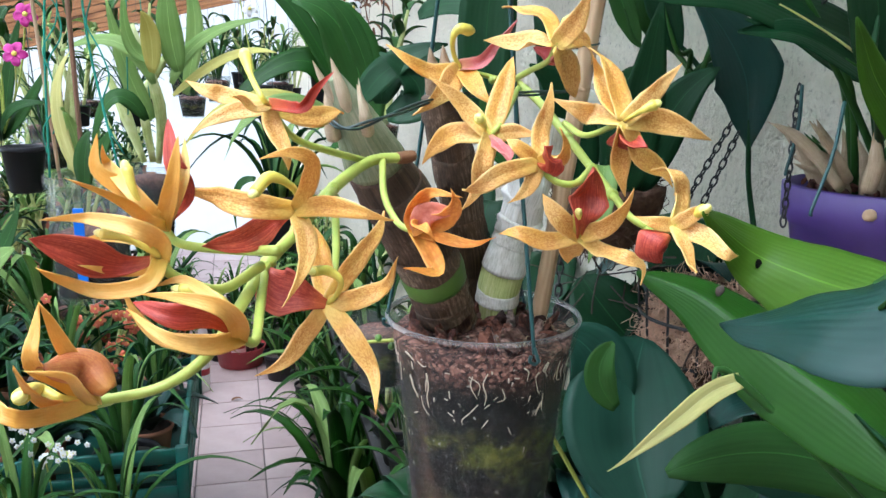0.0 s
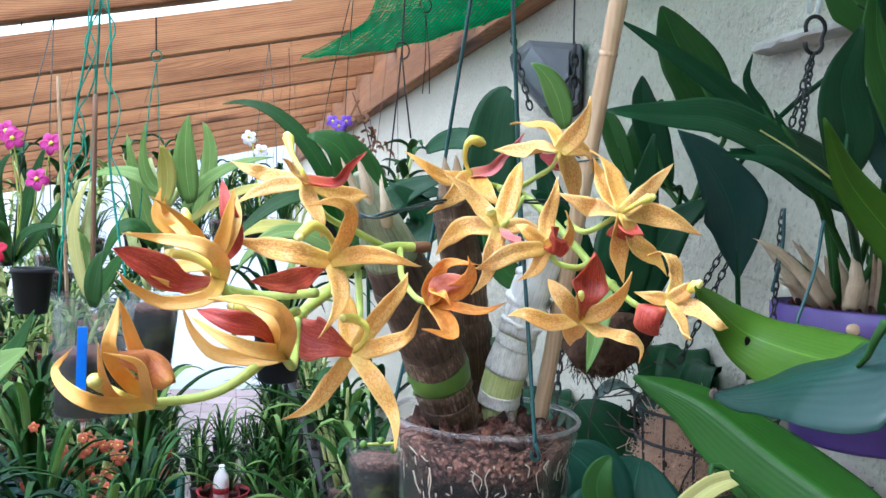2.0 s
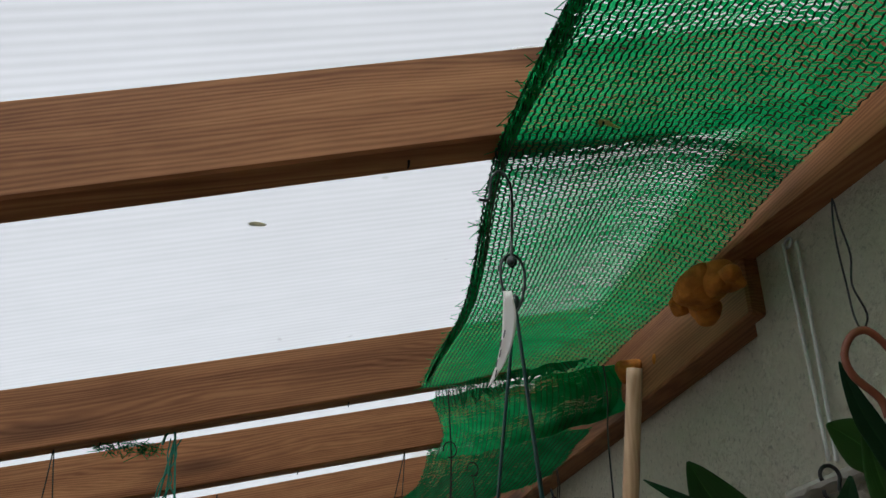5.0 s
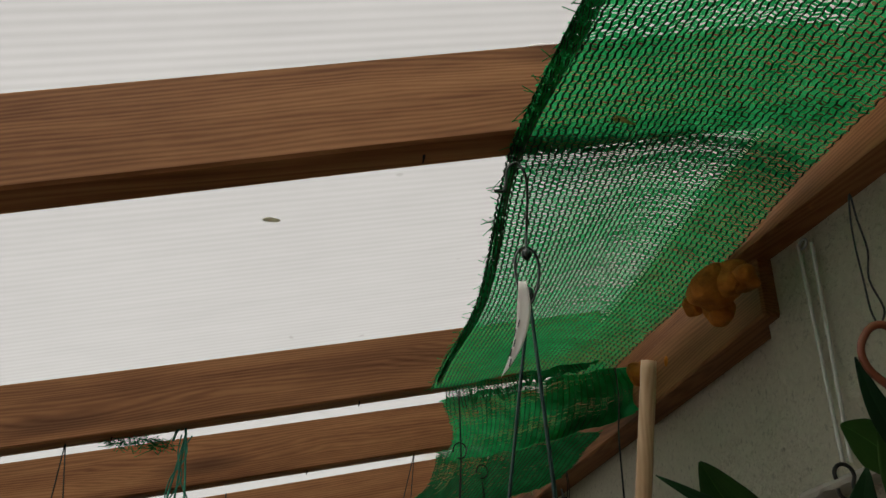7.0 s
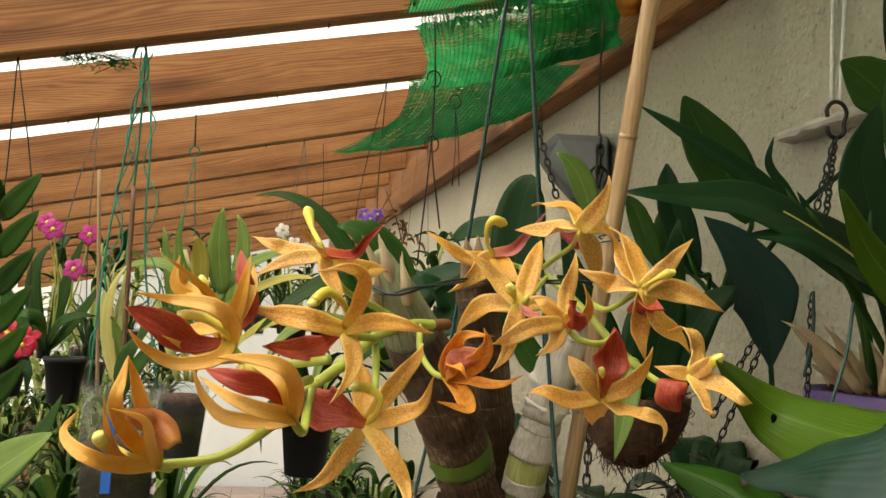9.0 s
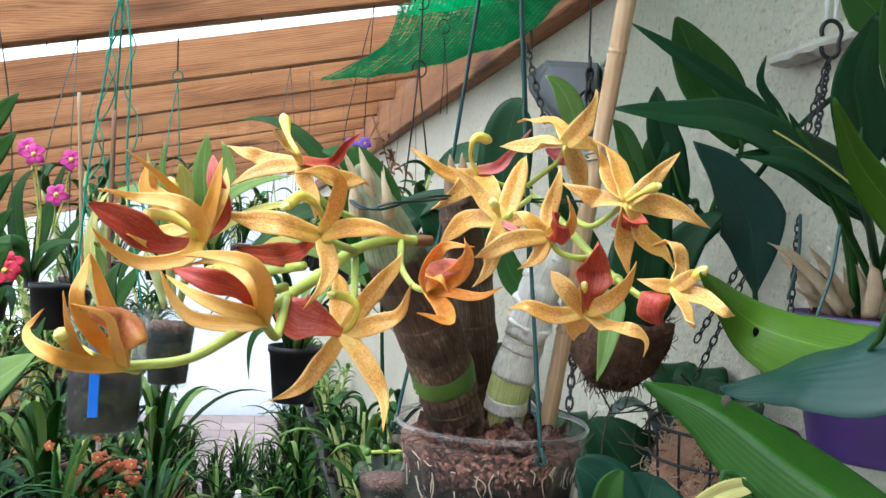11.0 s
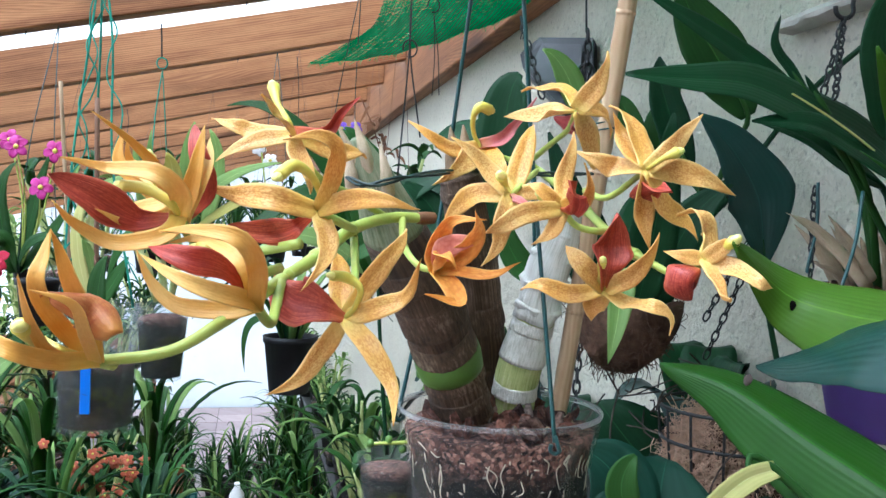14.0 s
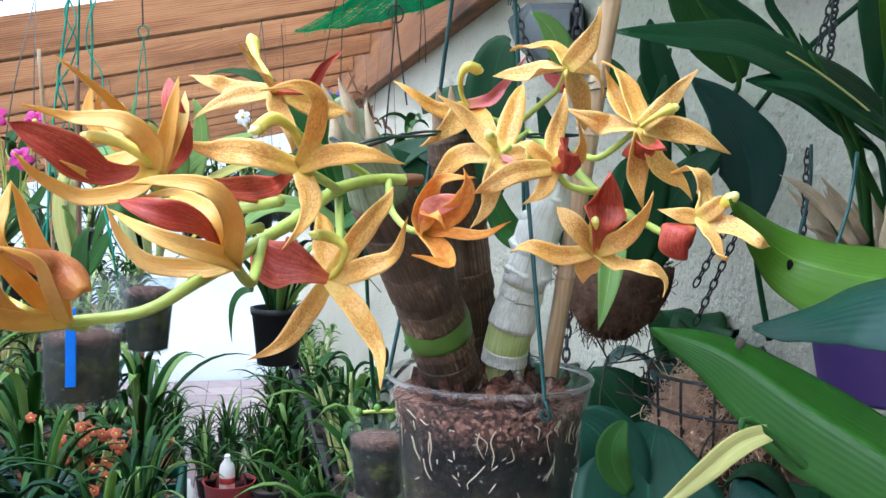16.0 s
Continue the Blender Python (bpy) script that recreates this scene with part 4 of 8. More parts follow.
# crumpled orange flower in front of the pseudobulb
flower((0.0697, 0.3270, 1.5518),
       [(0.0084, [(0.0677, 0.3246, 1.5608), (0.0700, 0.3068, 1.5708), (0.0748, 0.2852, 1.5728)]),
        (0.0094, [(0.0769, 0.3111, 1.5592), (0.0773, 0.2937, 1.5679), (0.0760, 0.2859, 1.5719)]),
        (0.0054, [(0.0763, 0.3121, 1.5523), (0.0847, 0.2988, 1.5520), (0.0883, 0.2827, 1.5572)]),
        (0.0086, [(0.0726, 0.3098, 1.5464), (0.0724, 0.2994, 1.5410), (0.0610, 0.2909, 1.5468)]),
        (0.0070, [(0.0663, 0.3125, 1.5564), (0.0674, 0.2989, 1.5584), (0.0720, 0.2957, 1.5556)])],
       [(0.0093, [(0.0680, 0.3152, 1.5578), (0.0726, 0.3122, 1.5623), (0.0795, 0.2973, 1.5649)])],
       ([(0.0697, 0.3270, 1.5518), (0.0709, 0.3226, 1.5538), (0.0731, 0.3222, 1.5555)], [0.0007, 0.0009, 0.0009]),
       [(0.0697, 0.3270, 1.5518), (0.0649, 0.3374, 1.5535), (0.0637, 0.3635, 1.5608), (0.0679, 0.3926, 1.5728)], "tepal_orange", "lip_salmon")
# flower in the middle of the right spray
flower((0.1165, 0.3784, 1.5857),
       [(0.0120, [(0.1220, 0.3856, 1.5983), (0.1284, 0.3916, 1.6127), (0.1322, 0.3971, 1.6245)]),
        (0.0111, [(0.1044, 0.3856, 1.5988), (0.0904, 0.3810, 1.6121)]),
        (0.0125, [(0.1043, 0.3884, 1.5856), (0.0962, 0.3994, 1.5793), (0.0881, 0.4022, 1.5697)]),
        (0.0117, [(0.1091, 0.3665, 1.5748), (0.1072, 0.3678, 1.5633), (0.1021, 0.3616, 1.5537)]),
        (0.0090, [(0.1290, 0.3786, 1.5876), (0.1367, 0.3706, 1.5863)])],
       [(0.0094, [(0.1176, 0.3647, 1.5810), (0.1145, 0.3438, 1.5779)])],
       ([(0.1165, 0.3784, 1.5857), (0.1138, 0.3791, 1.5901), (0.1096, 0.3730, 1.5938)], [0.0011, 0.0013, 0.0029]),
       [(0.1165, 0.3784, 1.5857), (0.1244, 0.3859, 1.5917), (0.1601, 0.4682, 1.6045)], "tepal", "lip_pink")
# flower with a curved column behind
flower((0.1232, 0.4596, 1.6152),
       [(0.0105, [(0.1064, 0.4574, 1.6128), (0.0921, 0.4516, 1.6186), (0.0816, 0.4522, 1.6287)]),
        (0.0154, [(0.1088, 0.4382, 1.6056), (0.0938, 0.4249, 1.5922)]),
        (0.0126, [(0.1254, 0.4384, 1.6064), (0.1297, 0.4239, 1.5991)])],
       [(0.0074, [(0.1316, 0.4495, 1.6185), (0.1392, 0.4490, 1.6282), (0.1457, 0.4313, 1.6407)], "tail")],
       ([(0.1232, 0.4596, 1.6152), (0.1185, 0.4578, 1.6233), (0.1162, 0.4503, 1.6316), (0.1191, 0.4477, 1.6361), (0.1256, 0.4523, 1.6356)], [0.0013, 0.0013, 0.0016, 0.0029, 0.0032]),
       [(0.1232, 0.4596, 1.6152), (0.1360, 0.4689, 1.6125), (0.1494, 0.4729, 1.6096)], "tepal", "lip_pink")
# flower below it turned aside
flower((0.1227, 0.3285, 1.5784),
       [(0.0090, [(0.1245, 0.3345, 1.5904), (0.1272, 0.3341, 1.6011), (0.1302, 0.3336, 1.6112)]),
        (0.0095, [(0.1045, 0.3214, 1.5758), (0.0939, 0.3207, 1.5705), (0.0896, 0.3308, 1.5646)]),
        (0.0088, [(0.1270, 0.3173, 1.5829), (0.1239, 0.3009, 1.5940)]),
        (0.0082, [(0.1170, 0.3256, 1.5695), (0.1093, 0.3190, 1.5643)]),
        (0.0074, [(0.1132, 0.3268, 1.5849), (0.1084, 0.3301, 1.5894)])],
       [(0.0100, [(0.1223, 0.3152, 1.5771), (0.1198, 0.3078, 1.5834), (0.1153, 0.3027, 1.5884)])],
       ([(0.1227, 0.3285, 1.5784), (0.1181, 0.3297, 1.5811), (0.1152, 0.3335, 1.5841)], [0.0009, 0.0012, 0.0026]),
       [(0.1227, 0.3285, 1.5784), (0.1285, 0.3270, 1.5717), (0.1397, 0.3295, 1.5697), (0.1615, 0.3635, 1.5715)], "tepal", "lip")
# topmost flower before the stake
flower((0.1483, 0.3811, 1.6276),
       [(0.0136, [(0.1450, 0.4107, 1.6284), (0.1257, 0.4347, 1.6309)]),
        (0.0115, [(0.1527, 0.4081, 1.6401), (0.1485, 0.4307, 1.6454), (0.1463, 0.4612, 1.6532)]),
        (0.0124, [(0.1561, 0.3785, 1.6385), (0.1652, 0.3778, 1.6565)]),
        (0.0117, [(0.1694, 0.4030, 1.6304), (0.1850, 0.4124, 1.6209)]),
        (0.0138, [(0.1619, 0.3982, 1.6138), (0.1721, 0.4078, 1.5993)])],
       [(0.0096, [(0.1515, 0.3957, 1.6222), (0.1446, 0.4015, 1.6267)])],
       ([(0.1483, 0.3811, 1.6276), (0.1522, 0.3854, 1.6331), (0.1557, 0.3878, 1.6386)], [0.0011, 0.0013, 0.0027]),
       [(0.1483, 0.3811, 1.6276), (0.1509, 0.3978, 1.6202), (0.1513, 0.4223, 1.6155), (0.1521, 0.4507, 1.6103)], "tepal", "lip_pink")
# widest star flower of the right spray
flower((0.1584, 0.3257, 1.5962),
       [(0.0123, [(0.1588, 0.3351, 1.6060), (0.1564, 0.3410, 1.6179), (0.1550, 0.3498, 1.6291)]),
        (0.0109, [(0.1578, 0.3393, 1.6032), (0.1585, 0.3517, 1.6130), (0.1541, 0.3488, 1.6212)]),
        (0.0094, [(0.1677, 0.3268, 1.6039), (0.1729, 0.3227, 1.6120), (0.1796, 0.3182, 1.6192)]),
        (0.0121, [(0.1739, 0.3303, 1.5961), (0.1868, 0.3272, 1.5929), (0.2035, 0.3263, 1.5871)]),
        (0.0112, [(0.1526, 0.3435, 1.5971), (0.1441, 0.3425, 1.6003), (0.1338, 0.3419, 1.6033)]),
        (0.0111, [(0.1623, 0.3357, 1.5789), (0.1642, 0.3319, 1.5632)]),
        (0.0106, [(0.1681, 0.3283, 1.5814), (0.1790, 0.3307, 1.5746), (0.1846, 0.3262, 1.5700)])],
       [(0.0094, [(0.1609, 0.3403, 1.5850), (0.1591, 0.3213, 1.5878), (0.1631, 0.3121, 1.5865)])],
       ([(0.1584, 0.3257, 1.5962), (0.1628, 0.3196, 1.6007), (0.1684, 0.3194, 1.6033)], [0.0009, 0.0012, 0.0026]),
       [(0.1584, 0.3257, 1.5962), (0.1619, 0.3719, 1.5861), (0.1600, 0.3951, 1.5901)], "tepal", "lip")
# last flower of the right spray with a round lip
flower((0.1601, 0.2814, 1.5604),
       [(0.0098, [(0.1705, 0.2976, 1.5676), (0.1676, 0.2975, 1.5774), (0.1666, 0.3111, 1.5809)]),
        (0.0066, [(0.1540, 0.2828, 1.5612), (0.1464, 0.2857, 1.5630)]),
        (0.0074, [(0.1644, 0.2774, 1.5647), (0.1709, 0.2770, 1.5690)]),
        (0.0084, [(0.1676, 0.2765, 1.5577), (0.1706, 0.2634, 1.5534), (0.1792, 0.2634, 1.5506)]),
        (0.0071, [(0.1617, 0.2757, 1.5525), (0.1604, 0.2677, 1.5470), (0.1600, 0.2586, 1.5491)])],
       [(0.0137, [(0.1577, 0.2809, 1.5566), (0.1538, 0.2796, 1.5525), (0.1574, 0.2848, 1.5455)], "ball")],
       ([(0.1601, 0.2814, 1.5604), (0.1655, 0.2792, 1.5637), (0.1676, 0.2736, 1.5676)], [0.0010, 0.0014, 0.0025]),
       [(0.1601, 0.2814, 1.5604), (0.1614, 0.2913, 1.5557), (0.1666, 0.3136, 1.5523)], "tepal", "lip")
# lower star flower of the right spray
flower((0.1459, 0.3368, 1.5452),
       [(0.0100, [(0.1324, 0.3289, 1.5554), (0.1285, 0.3423, 1.5656)]),
        (0.0093, [(0.1319, 0.3420, 1.5422), (0.1200, 0.3449, 1.5459), (0.1129, 0.3568, 1.5447)]),
        (0.0097, [(0.1530, 0.3281, 1.5507), (0.1562, 0.3183, 1.5599), (0.1578, 0.3098, 1.5666)]),
        (0.0088, [(0.1546, 0.3315, 1.5390), (0.1574, 0.3165, 1.5393), (0.1663, 0.3164, 1.5359), (0.1662, 0.3102, 1.5309)]),
        (0.0113, [(0.1443, 0.3432, 1.5378), (0.1430, 0.3433, 1.5309)])],
       [(0.0174, [(0.1446, 0.3291, 1.5552), (0.1465, 0.3319, 1.5651), (0.1438, 0.3215, 1.5773)])],
       ([(0.1459, 0.3368, 1.5452), (0.1422, 0.3336, 1.5506), (0.1410, 0.3279, 1.5575)], [0.0014, 0.0024, 0.0019]),
       [(0.1459, 0.3368, 1.5452), (0.1551, 0.3482, 1.5550), (0.1772, 0.3874, 1.5635)], "tepal", "lip")

# flower stalks
LEFT_SPRAY = [(0.0783, 0.3974, 1.5737), (0.0612, 0.3880, 1.5730), (0.0389, 0.3438, 1.5675), (0.0217, 0.3106, 1.5568), (0.0098, 0.2876, 1.5507), (-0.0013, 0.2459, 1.5458), (-0.0088, 0.2178, 1.5431), (-0.0204, 0.2142, 1.5366), (-0.0366, 0.2128, 1.5344)]
RIGHT_SPRAY = [(0.1419, 0.4603, 1.6092), (0.1638, 0.4839, 1.6074), (0.1728, 0.4641, 1.5960), (0.1734, 0.4225, 1.5806), (0.1751, 0.3931, 1.5675), (0.1706, 0.3580, 1.5601), (0.1620, 0.3220, 1.5564), (0.1676, 0.3154, 1.5522)]
part("flower_stem", tube(bmesh.new(), LEFT_SPRAY, [0.0025, 0.0026, 0.0026, 0.0024, 0.0022, 0.0019, 0.0016, 0.0014, 0.0013], 10, 7, 0.05), M["stem"], orchid)
part("flower_stem", tube(bmesh.new(), RIGHT_SPRAY, [0.0024, 0.0025, 0.0024, 0.0024, 0.0022, 0.0019, 0.0016, 0.0014], 10, 7, 0.05), M["stem"], orchid)
c = V(LEFT_SPRAY[0])
d = (c - V(LEFT_SPRAY[1])).normalized()
part("bract", tube(bmesh.new(), [c - d * 0.003, c, c + d * 0.003, c + d * 0.007], [0.0027, 0.0030, 0.0032, 0.0029], 10, 4, 0.2), M["dry_leaf"], orchid, "brown dry bract at the foot of the flower stem")
for spray, at in ((LEFT_SPRAY, (2, 3, 4)), (RIGHT_SPRAY, (3, 4, 5))):
    for k in at:
        c, d = V(spray[k]), (V(spray[k + 1]) - V(spray[k - 1])).normalized()
        part("node", tube(bmesh.new(), [c - d * 0.003, c, c + d * 0.003], [0.0023, 0.0030, 0.0024], 9, 3, 0.15), M["stem"], orchid, "swollen joint of the flower stem")


def pseudobulb(line, radii, mat, rings, ringmat, rough=0.06):
    """A jointed swollen stem: the body, raised leaf scars, and dry fibres at its tip."""
    body = part("pseudobulb", tube(bmesh.new(), line, radii, 20, 10, rough), mat, orchid)
    pts = smooth_line(line, 10)
    rr = spread(radii, len(pts))
    for s, h in rings:
        i = int(s * (len(pts) - 1))
        j = min(i + h, len(pts) - 1)
        bm = tube(bmesh.new(), [pts[i], (pts[i] + pts[j]) / 2, pts[j]], [rr[i] * 1.07, rr[i] * 1.035, rr[j] * 1.02], 20, 4, rough * 0.8)
        part("leaf_scar", bm, ringmat, body)
    return body


b1 = [(0.1361, 0.5116, 1.4450), (0.1256, 0.4993, 1.4695), (0.1109, 0.4830, 1.5026), (0.0889, 0.4532, 1.5404), (0.0711, 0.4324, 1.5674), (0.0572, 0.4157, 1.5918), (0.0473, 0.4083, 1.6111)]
r1 = [0.0175, 0.0180, 0.0190, 0.0190, 0.0165, 0.0105, 0.0035]
body = pseudobulb(b1[:5], r1[:5], M["bulb"], [(0.06, 3), (0.2, 3), (0.33, 3), (0.48, 3), (0.62, 4), (0.78, 4)], M["bulb"])
part("pseudobulb_top", tube(bmesh.new(), b1[4:], r1[4:], 20, 10, 0.05), M["bulb_grey"], orchid, "grey-green pseudobulb top with papery sheath")
pts = smooth_line(b1, 10)
part("green_band", tube(bmesh.new(), [pts[15], pts[17], pts[19]], [0.0197, 0.0205, 0.0198], 20, 3), M["green_ring"], body, "bare green stretch between dry sheaths")
for w, line in ((0.0065, [(0.0560, 0.4080, 1.5900), (0.0500, 0.4010, 1.6060), (0.0455, 0.4070, 1.6200)]), (0.0039, [(0.0500, 0.4090, 1.5960), (0.0420, 0.4060, 1.6090), (0.0372, 0.4080, 1.6185)]),
                (0.0068, [(0.0640, 0.4060, 1.5830), (0.0610, 0.3975, 1.5930), (0.0570, 0.4000, 1.6080)]), (0.0029, [(0.0620, 0.4020, 1.5900), (0.0590, 0.3985, 1.6000), (0.0578, 0.4010, 1.6110)]),
                (0.0078, [(0.0480, 0.4110, 1.5800), (0.0455, 0.4070, 1.5920), (0.0430, 0.4090, 1.6060)])):
    part("dry_sheath", petal(bmesh.new(), line, w, (0, -1, 0.1), -0.7, "bud", 12, 8, 0.0005, 0.10, 0.0, w * 900), M["papery_pale"], body, "torn tan papery sheath")
pseudobulb([(0.1570, 0.5424, 1.4373), (0.1486, 0.5251, 1.4898), (0.1343, 0.4989, 1.5419), (0.1176, 0.4731, 1.5882), (0.1135, 0.4693, 1.6006)], [0.0140, 0.0145, 0.0135, 0.0125, 0.0105], M["bulb"], [(0.15, 3), (0.35, 3), (0.55, 3), (0.75, 3), (0.92, 3)], M["bulb"], 0.14)
for a, b in (((0.1099, 0.4650, 1.6002), (0.1058, 0.4614, 1.6263)), ((0.1160, 0.4635, 1.6004), (0.1128, 0.4598, 1.6275))):
    a, b = V(a), V(b)
    part("dry_sheath", petal(bmesh.new(), [a, a.lerp(b, 0.5) + V((0.001, -0.002, 0)), b], 0.0095, (0, -1, 0.1), -0.7, "bud", 10, 8, 0.0006, 0.10, 0.0, a.x * 90), M["papery"], orchid, "torn dry sheath")
pseudobulb([(0.1648, 0.5151, 1.4497), (0.1651, 0.5054, 1.4785), (0.1711, 0.4945, 1.5151), (0.1758, 0.4839, 1.5470)], [0.0130, 0.0142, 0.0130, 0.0112], M["bulb_young"], [(0.22, 3), (0.45, 5), (0.6, 2), (0.75, 4)], M["bulb_pale"], 0.06)
part("papery_sheath", tube(bmesh.new(), [(0.1710, 0.4936, 1.5166), (0.1755, 0.4829, 1.5470), (0.1826, 0.4777, 1.5710), (0.1856, 0.4753, 1.5872)], [0.0138, 0.0126, 0.0106, 0.0082], 18, 8, 0.25), M["bulb_pale"], orchid, "white papery sheath round the young pseudobulb")
for p, q, r in (((0.1719, 0.4924, 1.5216), (0.1731, 0.4903, 1.5280), 0.0164), ((0.1735, 0.4872, 1.5348), (0.1746, 0.4840, 1.5422), 0.0156), ((0.1770, 0.4817, 1.5518), (0.1787, 0.4803, 1.5580), 0.0142), ((0.1811, 0.4789, 1.5659), (0.1826, 0.4777, 1.5710), 0.0126)):
    part("leaf_scar", tube(bmesh.new(), [p, V(p).lerp(V(q), 0.5), q], [r * 0.82, r * 0.90, r * 0.76], 18, 4, 0.5), M["bulb_pale"], orchid, "ragged rim of a papery sheath")

bpy.context.view_layer.update()
orchid["label"] = "orchid with ochre spotted star flowers and thick brown pseudobulbs"


def blade(name, parent, mat, base, mid, tip, width, shape="broad", label="", **kw):
    kw.setdefault("n", 14)
    kw.setdefault("m", 6)
    kw.setdefault("thick", 0.0007)
    kw.setdefault("cup", 0.18)
    kw.setdefault("face", (-0.25, -0.8, 0.55))
    return part(name, strap(bmesh.new(), base, mid, tip, width, shape=shape, **kw), M[mat], parent, label)


# clear pot
pot = thing("flower_pot", POT, "clear plastic orchid pot showing mossy bark and pale roots", "pot")
bm = bmesh.new()
lathe(bm, POT, [(0.0405, -0.150), (0.0455, -0.146), (0.0515, -0.085), (0.0580, -0.022), (0.0612, -0.010), (0.0625, 0.0015), (0.0617, 0.0030), (0.0605, 0.0018), (0.0592, -0.010), (0.0566, -0.022), (0.0500, -0.085), (0.0440, -0.1445), (0.0400, -0.1475)], 56, True)
shell = part("shell", bm, M["clear"], pot, "clear plastic wall with a folded rim")
shell.visible_shadow = False
rim = part("rim", lathe(bmesh.new(), POT, [(0.0618, 0.0002), (0.0632, 0.0008), (0.0636, 0.0024), (0.0628, 0.0038), (0.0616, 0.0036), (0.0612, 0.0020), (0.0618, 0.0002)], 56), M["clear_rim"], pot, "hazy folded rim")
rim.visible_shadow = False
bm = bmesh.new()
lathe(bm, POT, [(0.012, -0.1470), (0.0436, -0.1435), (0.0494, -0.085), (0.0558, -0.024), (0.0588, -0.009), (0.046, -0.0075), (0.020, -0.006), (0.003, -0.0055)], 48, True)
for v in bm.verts:
    d = V((v.co.x - POT[0], v.co.y - POT[1], 0))
    v.co -= d * (0.012 * (0.5 + noise.noise(v.co * 90)))
    if v.co.z > POT[2] - 0.010:
        v.co.z += 0.004 * noise.noise(v.co * 80)
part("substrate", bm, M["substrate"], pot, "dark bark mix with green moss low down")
# roots pressed against the wall
for i in range(64):
    a = random.uniform(math.pi * 0.95, math.pi * 2.1)
    h = -0.013 - abs(random.gauss(0, 0.015)) - (0.05 * random.random() if i % 3 == 0 else 0)
    pts = []
    da, dh = random.uniform(-0.05, 0.05), random.choice((-0.006, -0.006, -0.005, -0.001))
    for k in range(random.randint(2, 4) if i % 3 else 2):
        h = max(-0.135, min(-0.008, h))
        r = 0.0557 + (h + 0.024) * 0.104 if h < -0.024 else 0.0560 + (h + 0.024) * 0.16
        pts.append((POT[0] + r * math.cos(a), POT[1] + r * math.sin(a), POT[2] + h))
        a += da * math.cos(k * 1.3 + i) * 1.6 + random.uniform(-0.07, 0.07)
        h += dh * random.uniform(0.5, 1.2) + random.uniform(-0.002, 0.002)
    w = random.uniform(0.00025, 0.0005)
    part("root", tube(bmesh.new(), pts, [w, w * 1.1, w * 0.5], 5, 4), M["root"], pot)
chips = []
for k in range(5):
    bm = bmesh.new()
    bean(bm, (0, 0, 0), 1.0, (1.0, 0.62, 0.42), None, 1, 0.55)
    me = bpy.data.meshes.new("bark_chip")
    bm.to_mesh(me)
    bm.free()
    me.materials.append(M["bark"])
    chips.append(me)
for k in range(110):
    r, a = 0.050 * math.sqrt(random.random()), random.uniform(0, 2 * math.pi)
    o = new("bark_chip", random.choice(chips))
    s = random.uniform(0.0040, 0.0105)
    o.parent = pot
    o.matrix_basis = pose(r * math.cos(a), r * math.sin(a), -0.0065 + random.uniform(0, 0.005), *[random.uniform(0, 360) for _ in range(3)]) @ Matrix.Diagonal((s * 1.3, s, s, 1))
for k in range(26):
    r, a = 0.049 * math.sqrt(random.random()), random.uniform(0, 2 * math.pi)
    p = V(POT) + V((r * math.cos(a), r * math.sin(a), -0.006))
    q = p + V((random.uniform(-0.012, 0.012), random.uniform(-0.012, 0.012), random.uniform(-0.002, 0.006)))
    part("husk_fibre", tube(bmesh.new(), [p, (p + q) / 2 + V((0, 0, 0.003)), q], [0.0006, 0.0003], 4, 3), M["husk"], pot)

# wire hanger of the pot
RING = (0.1307, 0.4551, 1.8430)
hanger = thing("wire_hanger", RING, "dark green wire hanger with three legs hooked to the pot rim", "hanger")
for a, bend in (((POT[0] - 0.0600, POT[1] + 0.0180, POT[2] - 0.002), (0.1152, 0.5297, 1.5614)), ((POT[0] + 0.0125, POT[1] - 0.0635, POT[2] - 0.004), (0.1591, 0.4750, 1.6173)), ((POT[0] + 0.0420, POT[1] + 0.0460, POT[2] - 0.002), (0.1713, 0.5126, 1.6275))):
    part("leg", tube(bmesh.new(), [a, V(a) * 0.7 + V(bend) * 0.3, bend, V(bend) * 0.45 + V(RING) * 0.55, RING], 0.00125, 6, 6), M["wire"], hanger)
    e = V(a)
    part("hook", tube(bmesh.new(), [e + V((0, 0, 0.004)), e + V((0.0018, -0.001, -0.002)), e + V((0.003, 0, -0.0045)), e + V((0.001, 0.001, -0.0065)), e + V((-0.002, 0.001, -0.0045)), e + V((-0.002, 0, -0.001))], 0.0012, 6, 5), M["wire"], hanger)
lo, hi = V(RING), V((0.1270, 0.4491, 1.8721))
ring = []
for k in range(13):
    a = 2 * math.pi * k / 12
    ring.append((lo + hi) / 2 + V((0.0075 * math.sin(a) * (1.25 - 0.4 * math.cos(a)), 0.002 * math.sin(a), -0.024 * math.cos(a))))
part("ring", tube(bmesh.new(), ring, 0.0011, 6, 3), M["wire_dark"], hanger)
part("knot", bean(bmesh.new(), lo, 0.0045, (1, 1, 1.8), None, 1, 0.4), M["wire_dark"], hanger)
part("knot", bean(bmesh.new(), hi + V((0.001, 0, 0.002)), 0.004, (1.2, 1, 1.4), None, 1, 0.4), M["wire_dark"], hanger)
part("top_wire", tube(bmesh.new(), [hi, hi + V((0.002, 0.002, 0.03)), (0.1160, 0.4010, 1.9069), (0.1080, 0.3965, 1.9173), (0.1007, 0.3954, 1.9107), (0.0992, 0.3984, 1.8953), (0.0917, 0.3958, 1.8917)], 0.0011, 6, 6), M["wire_dark"], hanger)

